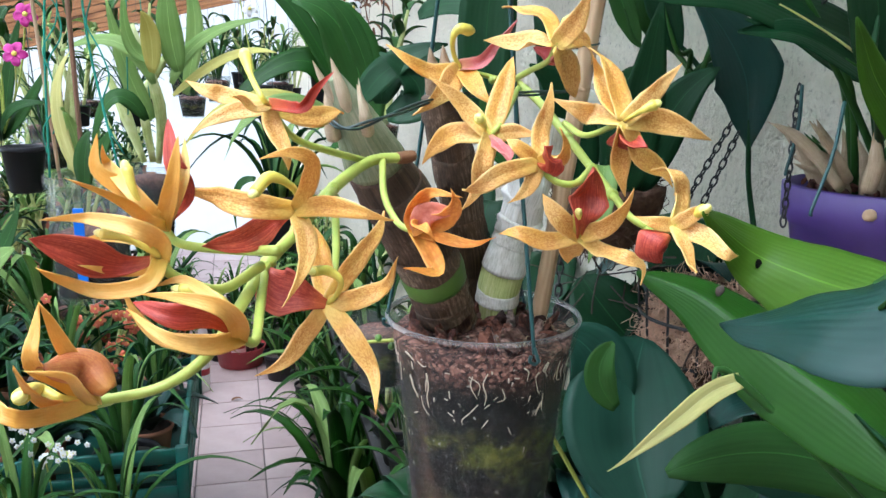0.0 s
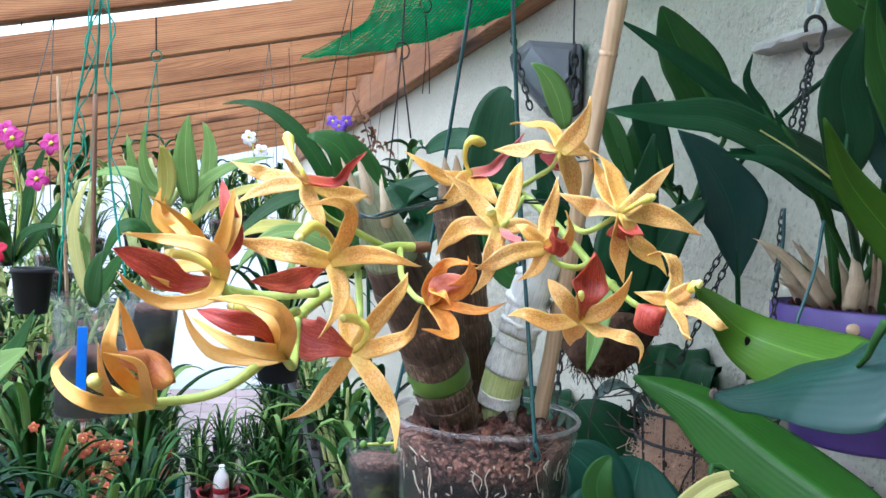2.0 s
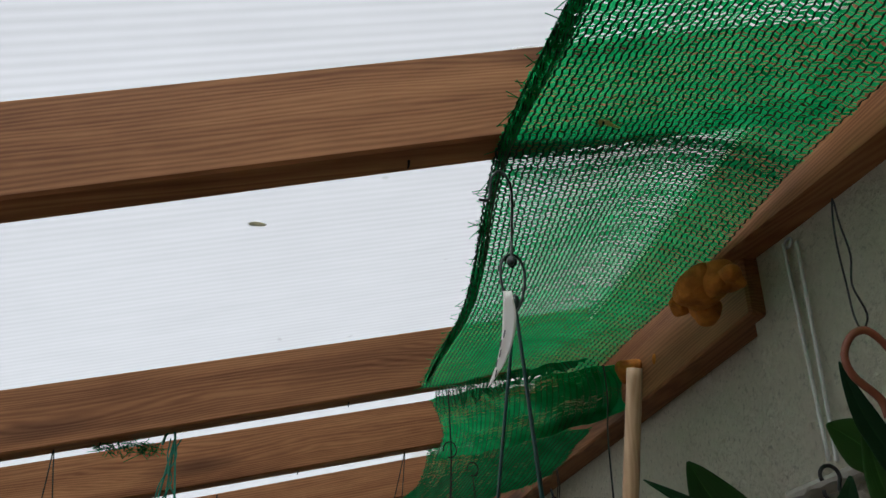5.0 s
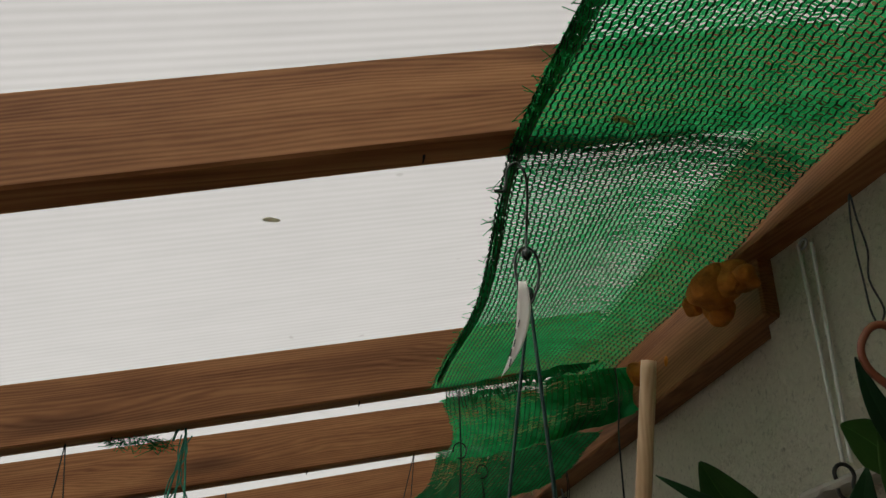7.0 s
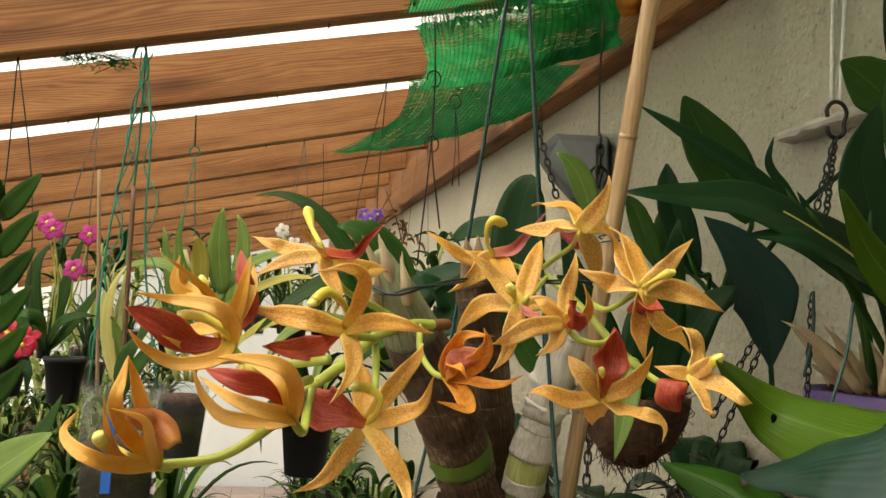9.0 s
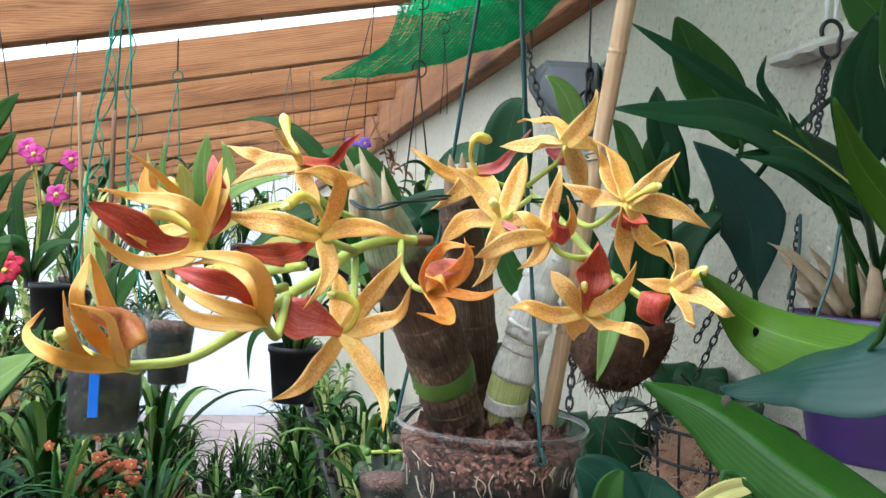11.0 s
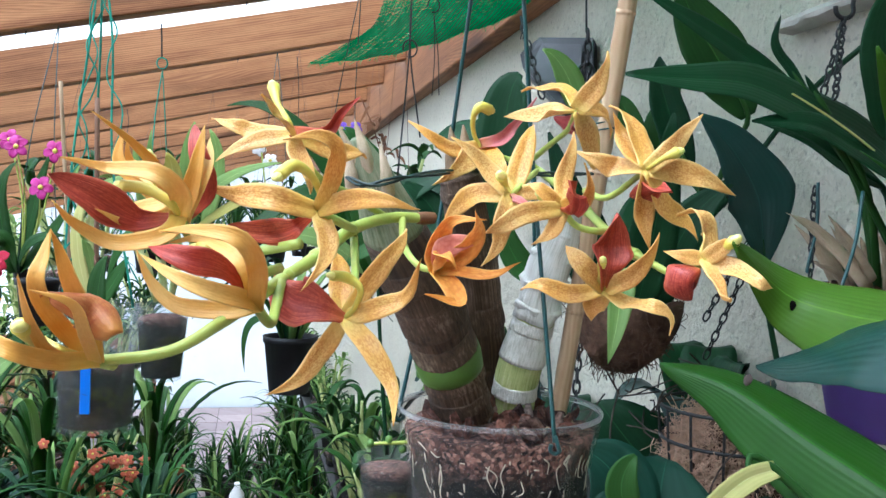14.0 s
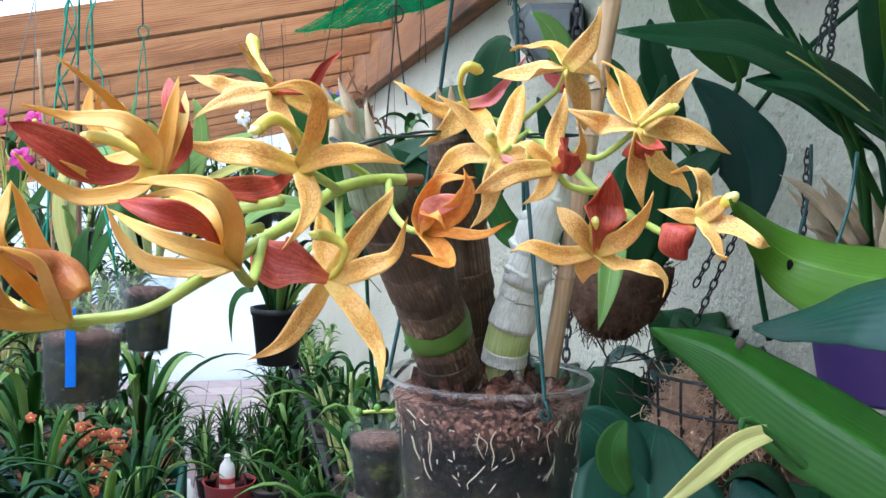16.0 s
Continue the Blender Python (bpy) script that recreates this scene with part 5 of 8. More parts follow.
# paper tag on the hanger
tag = thing("paper_tag", (0.1104, 0.3963, 1.8224), "narrow white paper tag with small print on the hanger", "tag")
t0, t1 = V((0.1088, 0.3917, 1.8212)), V((0.0951, 0.3950, 1.7552))
part("strip", strap(bmesh.new(), t0, (t0 + t1) / 2 + V((0.006, 0, -0.002)), t1, 0.0095, shape="leaf", cup=0.15, thick=0.0002, n=12), M["paper"], tag)
for k in range(5):
    s0 = 0.42 + 0.1 * k
    a, b = t0.lerp(t1, s0), t0.lerp(t1, s0 + 0.075)
    o = V((0.0036 - 0.001 * (k % 2), -0.0012, 0))
    part("print", tube(bmesh.new(), [a + o, b + o], 0.0004, 4, 1), M["ink"], tag)

# bamboo stake and ties
stake = thing("bamboo_stake", (0.1925, 0.5034, 1.4572), "tan bamboo stake stuck in the orchid pot", "stake")
s0, s1 = V((0.1914, 0.5035, 1.4482)), V((0.2012, 0.4145, 1.7829))
bm = bmesh.new()
line = [s0.lerp(s1, k / 24) for k in range(25)]
tube(bm, line, [0.0056, 0.0054, 0.0056, 0.0052, 0.0054, 0.0052], 12, 2, 0.05)
cane = part("cane", bm, M["bamboo"], stake)
for s in (0.22, 0.47, 0.73):
    p = s0.lerp(s1, s)
    d = (s1 - s0).normalized() * 0.0016
    part("joint", tube(bmesh.new(), [p - d, p, p + d], [0.0053, 0.0058, 0.0053], 12, 3), M["bamboo"], stake, "thickened cane joint")
p = V((0.1973, 0.4651, 1.6256))
for dz in (0.0, 0.004):
    c = s0.lerp(s1, (p.z - s0.z) / (s1.z - s0.z)) + V((0, 0, dz))
    tie = thing("plant_tie", c, "thin green wire tied round the bamboo stake", "tie", "ties on the stake") if dz == 0 else tie
    part("loop", tube(bmesh.new(), [c + V((0.0066 * math.cos(k), 0.0066 * math.sin(k), 0.0008 * k)) for k in range(8)], 0.0005, 5, 4), M["wire"], tie)
tie = thing("binding_wire", (0.0764, 0.4112, 1.5952), "twisted green wire binding the pseudobulbs together", "wire")
for ph in (0.0, math.pi):
    pts = []
    for s in np.linspace(0, 1, 30):
        q = smooth_line([(0.0426, 0.4090, 1.5921), (0.0516, 0.3913, 1.5881), (0.0745, 0.4013, 1.5940), (0.1133, 0.4436, 1.6009), (0.1522, 0.4548, 1.6017), (0.1900, 0.4561, 1.6036)], 10)
        c = q[int(s * (len(q) - 1))]
        pts.append(c + V((0, 0.0010 * math.cos(ph + s * 16), 0.0010 * math.sin(ph + s * 16))))
    part("strand", tube(bmesh.new(), pts, 0.00075, 5, 2), M["wire_dark"], tie)

# ---------------------------------------------------------------- leaves close to the lens on the wall side
def foliage(parent, mat, width, points, face=(-0.3, -0.85, 0.35), fold=0.2, label="leaf", shape="leaf"):
    """One long leaf with a folded midrib; on a potted plant it gets its stalk from the crown."""
    k = len(parent.children)
    bm = petal(bmesh.new(), points, width, face, -0.06, shape, 28, 12, 0.0007, 0.018, 0.03, k * 1.3, fold)
    part("leaf", bm, M[mat], parent, label if label != "leaf" else "")
    if parent in CROWN:
        c, b = V(CROWN[parent]), V(points[0])
        part("petiole", tube(bmesh.new(), [c + V((0.014 * math.cos(k * 2.1), 0.014 * math.sin(k * 2.1), -0.012)), c.lerp(b, 0.5) + V((0.004, 0.004, 0.008)), b, V(points[1])], [0.0030, 0.0026, 0.0026, 0.0008], 7, 5), M["leaf_mid" if k % 3 else "leaf_dark"], parent)


CROWN = {}
shrub = thing("broad_leaved_orchid", (0.46, 0.33, 1.20), "orchid with broad glossy bright green leaves beside the wall", "orchid")
CROWN[shrub] = (0.44, 0.25, 1.23)
foliage(shrub, "leaf_bright", 0.0636, [(0.3128, 0.2963, 1.4254), (0.3050, 0.3396, 1.4458), (0.2888, 0.3848, 1.4631), (0.2705, 0.4306, 1.4828), (0.2431, 0.4680, 1.4921)], face=(-0.3, -0.72, 0.62), fold=-0.42)
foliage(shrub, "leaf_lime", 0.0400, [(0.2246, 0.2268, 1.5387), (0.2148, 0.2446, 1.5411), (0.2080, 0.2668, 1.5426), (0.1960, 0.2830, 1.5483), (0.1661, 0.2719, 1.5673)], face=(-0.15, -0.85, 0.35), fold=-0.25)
foliage(shrub, "leaf_blue", 0.0520, [(0.2060, 0.1971, 1.5540), (0.1960, 0.2140, 1.5455), (0.1905, 0.2349, 1.5375), (0.1848, 0.2564, 1.5280), (0.1800, 0.2759, 1.5217)], face=(-0.2, -0.58, 0.8), fold=-0.12, shape="spear")
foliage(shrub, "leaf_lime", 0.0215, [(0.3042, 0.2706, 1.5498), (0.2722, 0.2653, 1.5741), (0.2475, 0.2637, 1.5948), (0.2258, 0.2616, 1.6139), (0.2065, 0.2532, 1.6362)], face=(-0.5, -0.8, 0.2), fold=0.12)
foliage(shrub, "leaf_pale", 0.0125, [(0.2644, 0.3816, 1.4510), (0.2450, 0.3780, 1.4475), (0.2257, 0.3753, 1.4365), (0.2066, 0.3738, 1.4235), (0.1870, 0.3701, 1.4085)], face=(-0.2, -0.85, 0.4), fold=0.35, label="curled pale yellow leaf", shape="tepal")
# dark hole and grey spot in the leaves
part("bite_mark", bean(bmesh.new(), (0.1975, 0.2806, 1.5441), 0.0015, (0.9, 0.25, 1.3), None, 2, 0.4), M["hole"], shrub, "dark bitten hole in a leaf")
part("spot", bean(bmesh.new(), (0.2765, 0.4270, 1.4889), 0.0030, (1, 0.2, 1.2), None, 2, 0.3), M["dead_spot"], shrub, "grey-brown dead spot on a leaf")
part("pot", lathe(bmesh.new(), (0.44, 0.30, 1.10), [(0.045, 0), (0.050, 0.02), (0.060, 0.12), (0.062, 0.122), (0.056, 0.12), (0.046, 0.02), (0.03, 0.012)], 28, True), M["black_plastic"], shrub)

# ---------------------------------------------------------------- purple pot with the dark-leaved plant
PUR = (0.443, 0.492, 1.468)
purple = thing("potted_plant", PUR, "dark-leaved plant in a hanging purple plastic pot with chains", "plant")
R = 0.068
pp = part("pot", lathe(bmesh.new(), PUR, [(0.046, -0.030), (0.049, -0.027), (0.062, 0.042), (R, 0.046), (R + 0.001, 0.070), (R - 0.002, 0.0715), (R - 0.004, 0.05), (0.046, -0.022)], 44, True), M["purple_plastic"], purple, "purple plastic pot with a raised rim")
part("soil", lathe(bmesh.new(), PUR, [(0.045, -0.01), (0.058, 0.05), (0.0625, 0.058), (0.05, 0.062), (0.003, 0.064)], 28, True), M["soil"], purple)
for k in range(46):
    r, a = 0.057 * math.sqrt(random.random()), random.uniform(0, 2 * math.pi)
    o = new("bark_chip", random.choice(chips))
    o.parent = purple
    s = random.uniform(0.004, 0.009)
    o.matrix_basis = pose(r * math.cos(a), r * math.sin(a), 0.067 + random.uniform(0, 0.004), *[random.uniform(0, 360) for _ in range(3)]) @ Matrix.Diagonal((s * 1.3, s, s, 1))
part("pebble", bean(bmesh.new(), (PUR[0] - 0.0525, PUR[1] - 0.0465, PUR[2] + 0.060), 0.0045, (1.3, 0.7, 0.9), None, 2, 0.25), M["husk"], pp, "small pale stone stuck to the rim")
CR = V((PUR[0], PUR[1] + 0.01, PUR[2] + 0.075))
# papery leaf bases
for k in range(44):
    a = k * 2.4
    b = CR + V((0.040 * math.cos(a) * (0.4 + 0.6 * random.random()), 0.036 * math.sin(a), -0.010))
    t = b + V((0.022 * math.cos(a) - random.uniform(0.0, 0.022), 0.020 * math.sin(a) - 0.006, random.uniform(0.022, 0.050)))
    part("sheath", petal(bmesh.new(), [b, b.lerp(t, 0.5) + V((0.002, -0.002, 0.003)), t], random.uniform(0.006, 0.013), (-0.3, -0.9, 0.2), -0.55, "bud", 10, 6, 0.0006, 0.06, 0.0, k * 1.7), M[("papery_pale", "papery_pale", "papery", "papery_pale", "leaf_mid", "papery_pale")[k % 6]], purple)
for w, line in ((0.0115, [(0.3900, 0.4700, 1.5420), (0.3640, 0.4640, 1.5640), (0.3400, 0.4600, 1.5790), (0.3200, 0.4600, 1.5860)]), (0.0085, [(0.4000, 0.4760, 1.5460), (0.3800, 0.4700, 1.5660), (0.3560, 0.4680, 1.5860)]), (0.0120, [(0.3980, 0.4560, 1.5400), (0.3960, 0.4500, 1.5620), (0.3880, 0.4480, 1.5850)])):
    part("sheath", petal(bmesh.new(), line, w, (-0.2, -0.8, 0.5), -0.5, "bud", 14, 6, 0.0006, 0.08, 0.0, w * 700), M["papery_pale"], purple, "long pale papery sheath")
CROWN[purple] = CR
foliage(purple, "leaf_dark", 0.0415, [(0.4451, 0.4848, 1.6033), (0.3888, 0.4729, 1.6335), (0.3397, 0.4590, 1.6469), (0.2868, 0.4512, 1.6610), (0.2405, 0.4414, 1.6593), (0.1989, 0.4367, 1.6580)], face=(-0.2, -0.8, 0.5), fold=0.15)
foliage(purple, "leaf_dark", 0.0204, [(0.3785, 0.5184, 1.6578), (0.3423, 0.5240, 1.6866), (0.2951, 0.5273, 1.7137), (0.2488, 0.5310, 1.7373)])
foliage(purple, "leaf_dark", 0.0313, [(0.2949, 0.3473, 1.6188), (0.2891, 0.3404, 1.6432), (0.2792, 0.3346, 1.6670), (0.2812, 0.3252, 1.6951)], face=(-0.3, -0.9, 0.1))
foliage(purple, "leaf_dark", 0.0209, [(0.3875, 0.4059, 1.7050), (0.3696, 0.4021, 1.7295), (0.3517, 0.3978, 1.7571), (0.3384, 0.3918, 1.7898)], face=(-0.5, -0.8, 0.1))
foliage(purple, "leaf_mid", 0.0346, [(0.4074, 0.4119, 1.6196), (0.3861, 0.4111, 1.6676), (0.3654, 0.4111, 1.7081), (0.3569, 0.4070, 1.7564)], face=(-0.3, -0.9, 0.2), fold=0.3)
foliage(purple, "leaf_dark", 0.0406, [(0.4087, 0.3974, 1.6487), (0.3985, 0.3938, 1.6961), (0.3834, 0.3874, 1.7348), (0.3687, 0.3817, 1.7673)], face=(-0.3, -0.9, 0.2), fold=0.2)
foliage(purple, "leaf_blue", 0.0383, [(0.4282, 0.4479, 1.6218), (0.4086, 0.4488, 1.6533), (0.3974, 0.4486, 1.6770), (0.3924, 0.4478, 1.6928)])
foliage(purple, "leaf_dark", 0.0293, [(0.3967, 0.4478, 1.6047), (0.3582, 0.4447, 1.6246), (0.3211, 0.4421, 1.6382), (0.2849, 0.4462, 1.6385)], face=(-0.2, -0.7, 0.6))
foliage(purple, "leaf_dark", 0.0278, [(0.4370, 0.5177, 1.6102), (0.3983, 0.5169, 1.6283), (0.3683, 0.5139, 1.6420), (0.3317, 0.5123, 1.6493)], face=(-0.2, -0.7, 0.6))
foliage(purple, "leaf_dark", 0.0081, [(0.3401, 0.4662, 1.6551), (0.3252, 0.4675, 1.6746), (0.3132, 0.4685, 1.6903), (0.3145, 0.4658, 1.7083)])
foliage(purple, "leaf_dark", 0.0056, [(0.3481, 0.4646, 1.6513), (0.3396, 0.4653, 1.6631), (0.3331, 0.4657, 1.6729)])
blade("streak", purple, "leaf_pale", (0.3960, 0.4570, 1.6150), (0.3480, 0.4420, 1.6360), (0.3000, 0.4310, 1.6536), 0.0026, "leaf", "straw-coloured dry midrib", n=8, m=3)


def chain(name, a, b, link_len, wire, label, mat="iron", sag=0.0, group="hanging chains"):
    """A chain of oval links, each turned a quarter against the last."""
    a, b = V(a), V(b)
    n = max(2, int((b - a).length / (link_len * 0.72)))
    ob = thing(name, b, label, "chain", group)
    d = (b - a).normalized()
    s = d.cross(V((0.2, 1, 0.1))).normalized()
    u = d.cross(s)
    for i in range(n):
        c = a.lerp(b, (i + 0.5) / n) + V((0, 0, -sag * math.sin(math.pi * (i + 0.5) / n)))
        side = s if i % 2 else u
        pts = [c + d * (link_len / 2 * math.cos(q)) + side * (link_len * 0.24 * math.sin(q)) for q in np.linspace(0, 2 * math.pi, 9)]
        part("link", tube(bmesh.new(), pts, wire, 5, 1), M[mat], ob)
    return ob


def s_hook(at, size, wire, label="black iron hook", mat="iron"):
    at = V(at)
    ob = thing("hook", at, label + " at the end of a hanging chain", "hook", "hooks")
    pts = []
    for k in range(9):
        a = math.pi * (1.15 - k / 8 * 1.35)
        pts.append(at + V((size * 0.32 * math.cos(a), 0, size * (0.68 + 0.32 * math.sin(a)))))
    for k in range(8):
        a = math.pi * (0.85 + k / 7 * 1.2)
        pts.append(at + V((size * 0.28 * math.cos(a) * -1 - size * 0.02, 0, size * (0.22 + 0.26 * math.sin(a)))))
    part("bend", tube(bmesh.new(), pts, wire, 7, 2), M[mat], ob)
    return ob


chain("chain", (0.3922, 0.5077, 1.7228), (0.3696, 0.4960, 1.6673), 0.0095, 0.0008, "black chain holding the purple pot")
chain("chain", (0.3922, 0.5077, 1.7228), (0.3508, 0.4596, 1.6582), 0.0095, 0.0008, "black chain holding the purple pot")
chain("chain", (0.3804, 0.5148, 1.6073), (0.3529, 0.4792, 1.5157), 0.0085, 0.0007, "black chain beside the purple pot")
chain("chain", (0.4624, 0.7178, 1.5689), (0.4162, 0.7117, 1.4931), 0.012, 0.0009, "black chain holding the wire basket")
chain("chain", (0.4523, 0.6917, 1.5592), (0.4153, 0.7069, 1.4577), 0.012, 0.0009, "black chain holding the wire basket")
s_hook((0.3930, 0.5075, 1.7241), 0.026, 0.0016)
# green wires on the purple pot
w = thing("wire_hanger", CR, "green wire hanger hooked to the purple pot", "hanger")
for a, b in (((0.3324, 0.4259, 1.5370), (0.3537, 0.4351, 1.5997)), ((0.3568, 0.4868, 1.5525), (0.3625, 0.4877, 1.6080))):
    part("leg", tube(bmesh.new(), [V(a) + V((0, 0, -0.004)), V(a), V(a).lerp(V(b), 0.5) + V((0.003, 0, 0)), b], 0.0012, 6, 5), M["wire"], w)

# orange plastic hook on wire
hk = thing("hook", (0.3344, 0.3560, 1.7976), "orange plastic hook hung on a black wire loop", "hook", "hooks")
part("bend", tube(bmesh.new(), [(0.3391, 0.3577, 1.7409), (0.3349, 0.3561, 1.7521), (0.3203, 0.3565, 1.7662), (0.3160, 0.3545, 1.7791), (0.3212, 0.3504, 1.7908), (0.3298, 0.3475, 1.7936), (0.3385, 0.3469, 1.7870), (0.3456, 0.3475, 1.7768)], [0.0029, 0.0027, 0.0025, 0.0025, 0.0026, 0.0025, 0.0022], 8, 5), M["orange_plastic"], hk)
part("wire_loop", tube(bmesh.new(), [(0.3285, 0.3480, 1.7929), (0.3345, 0.3487, 1.8060), (0.3299, 0.3502, 1.8270), (0.3335, 0.3494, 1.8486), (0.3313, 0.3497, 1.8722), (0.3307, 0.3502, 1.8927), (0.3303, 0.3546, 1.8748), (0.3292, 0.3548, 1.8527), (0.3296, 0.3550, 1.8292), (0.3263, 0.3508, 1.8058), (0.3272, 0.3484, 1.7929)], 0.0007, 5, 4), M["iron"], hk)

# doubled white rope on the pilaster
rope = thing("rope", (0.486, 0.62, 2.03), "doubled white rope hanging from an eye screw on the pilaster", "rope")
for a, b in (((0.4840, 0.6400, 2.0270), (0.4800, 0.6320, 1.7890)), ((0.4840, 0.6160, 2.0180), (0.4800, 0.6200, 1.7860))):
    part("strand", tube(bmesh.new(), [a, V(a).lerp(V(b), 0.5) + V((0.001, 0.001, 0)), b], 0.0021, 6, 8, 0.15), M["rope"], rope)
e = V((0.4860, 0.6340, 2.0260))
part("eye_screw", tube(bmesh.new(), [e + V((0.0, 0.007 * math.cos(q), 0.005 * math.sin(q))) for q in np.linspace(0, 2 * math.pi, 10)], 0.0016, 6, 2), M["fence"], rope)

# the short upper board by the pilaster and the foam behind it
b0, b1_ = V((0.447, 0.745, 2.046)), V((0.462, 0.10, 2.000))
bm = bmesh.new()
d = (b1_ - b0).normalized()
s = d.cross(V((0, 0, 1))).normalized() * -1
if s.x < 0:
    s = -s
vs = [bm.verts.new(p + s * w + V((0, 0, h))) for p in (b0, b1_) for w in (0, 0.04) for h in (0, 0.06)]
for q in ((0, 1, 3, 2), (4, 6, 7, 5), (0, 4, 5, 1), (2, 3, 7, 6), (0, 2, 6, 4), (1, 5, 7, 3)):
    bm.faces.new([vs[i] for i in q])
structure("upper_board", bm, M["ledger"], "short fir board above the pilaster, cut square", "beam")
foam = thing("insulation_foam", (0.47, 0.78, 2.05), "bulging orange expanding foam between ledger and roof", "foam", "", "structure")
for c, r in (((0.3998, 0.6858, 1.9884), 0.030), ((0.4102, 0.6627, 1.9856), 0.024), ((0.4168, 0.7063, 1.9733), 0.020), ((0.4045, 0.7368, 1.9917), 0.016), ((0.4143, 0.6419, 1.9796), 0.018), ((0.4565, 1.0346, 2.0196), 0.020), ((0.4833, 0.9750, 2.0188), 0.015)):
    part("lump", bean(bmesh.new(), c, r * 0.85, (1, 1.3, 0.9), None, 4, 0.55), M["foam"], foam)

# wall lamp
L0 = V((0.4700, 1.2760, 1.8330))
lamp = thing("wall_lamp", L0, "square grey outdoor floodlight tilted on the house wall", "lamp")
ct = [V((0.4300, 1.3450, 1.8700)), V((0.4700, 1.3600, 1.9030)), V((0.5000, 1.1990, 1.8700)), V((0.5000, 1.1900, 1.7740)), V((0.4550, 1.2290, 1.7690)), V((0.4300, 1.3250, 1.8390))]
bm = bmesh.new()
f1 = [bm.verts.new(c) for c in ct]
f2 = [bm.verts.new(c + V((0.03, 0.045, -0.012))) for c in ct]
bm.faces.new(f1)
bm.faces.new(f2[::-1])
for i in range(6):
    bm.faces.new((f1[i], f1[(i + 1) % 6], f2[(i + 1) % 6], f2[i]))
bmesh.ops.bevel(bm, geom=list(bm.edges), offset=0.003, segments=2, affect="EDGES")
part("housing", bm, M["grey_lamp"], lamp, "", False)
cc = sum(ct, V((0, 0, 0))) / 6
bm = bmesh.new()
g1 = [bm.verts.new(cc + (c - cc) * 0.72 + V((-0.004, -0.006, 0))) for c in ct]
bm.faces.new(g1)
part("lens", bm, M["grey_plastic"], lamp, "dark grey lamp window", False)

# ---------------------------------------------------------------- coir basket and coconut bowl on the wall
COIR = (0.4420, 0.6980, 1.3640)
coir = thing("hanging_basket", COIR, "black wire basket lined with shaggy brown coir", "basket")
part("coir_liner", bean(bmesh.new(), COIR, 0.053, (0.95, 1.0, 1.0), None, 5, 0.6), M["coir_dark"], coir, "matted brown coir")
bm = bmesh.new()
for k in range(5200):
    a, h = random.uniform(0, 2 * math.pi), random.uniform(-0.9, 0.9)
    r = math.sqrt(1 - h * h)
    p = V(COIR) + V((r * math.cos(a), r * math.sin(a), h)) * 0.054
    q = p + V((random.gauss(0, 0.010), random.gauss(0, 0.010), random.gauss(-0.008, 0.014)))
    tube(bm, [p, p.lerp(q, 0.35) + V((random.gauss(0, 0.005), random.gauss(0, 0.005), 0.004)), p.lerp(q, 0.7) + V((random.gauss(0, 0.004), random.gauss(0, 0.004), -0.003)), q], 0.00042, 3, 2)
tagged(part("fibre_mat", bm, M["coir"], coir, "loose coir fibres"), kind="stuff")
for h, r in ((0.050, 0.068), (0.02, 0.066), (-0.02, 0.060)):
    part("hoop", tube(bmesh.new(), [V(COIR) + V((r * math.cos(q), r * math.sin(q), h)) for q in np.linspace(0, 2 * math.pi, 25)], 0.0017, 6, 2), M["iron"], coir)
for k in range(14):
    a = 2 * math.pi * k / 14
    part("rib", tube(bmesh.new(), [V(COIR) + V((r * math.cos(a), r * math.sin(a), h)) for r, h in ((0.068, 0.051), (0.066, 0.02), (0.060, -0.02), (0.04, -0.055))], 0.0013, 5, 3), M["iron"], coir)
wall_plant = thing("orchid", (COIR[0], COIR[1], COIR[2] + 0.03), "dark-leaved orchid growing in the coir basket on the wall", "orchid")
CROWN[wall_plant] = (0.476, 0.700, 1.455)
# the sky sheen on this leaf is put into its blue-green colour
foliage(wall_plant, "leaf_blue", 0.0650, [(0.4700, 0.7000, 1.5400), (0.4665, 0.7000, 1.5700), (0.4590, 0.7000, 1.6100), (0.4330, 0.7000, 1.6500), (0.3980, 0.7060, 1.6850)], face=(-0.35, -0.75, 0.55), fold=0.30, shape="pointed")
CROWN[wall_plant] = (0.455, 0.775, 1.615)
foliage(wall_plant, "leaf_mid", 0.0607, [(0.4486, 0.7051, 1.6842), (0.4205, 0.7064, 1.7292), (0.3929, 0.7084, 1.7685), (0.3740, 0.7090, 1.8013)], face=(-0.5, -0.8, 0.3), fold=0.25)
foliage(wall_plant, "leaf_dark", 0.0347, [(0.4015, 0.7242, 1.6309), (0.3818, 0.7233, 1.6762), (0.3685, 0.7223, 1.7103), (0.3641, 0.7201, 1.7360)], face=(-0.5, -0.8, 0.3), fold=0.25)
foliage(wall_plant, "leaf_mid", 0.0343, [(0.4288, 0.8079, 1.6406), (0.4134, 0.8122, 1.6756), (0.4212, 0.8110, 1.7055), (0.4350, 0.8083, 1.7296)], face=(-0.5, -0.8, 0.3))
foliage(wall_plant, "leaf_mid", 0.0266, [(0.3964, 0.7948, 1.6382), (0.3814, 0.7991, 1.6724), (0.3694, 0.8025, 1.7009), (0.3577, 0.8055, 1.7150)], face=(-0.5, -0.8, 0.3))
foliage(wall_plant, "leaf_dark", 0.0260, [(0.4749, 0.7694, 1.6224), (0.4494, 0.7705, 1.5999), (0.4269, 0.7722, 1.5830), (0.4046, 0.7758, 1.5743)], face=(-0.4, -0.8, 0.4))
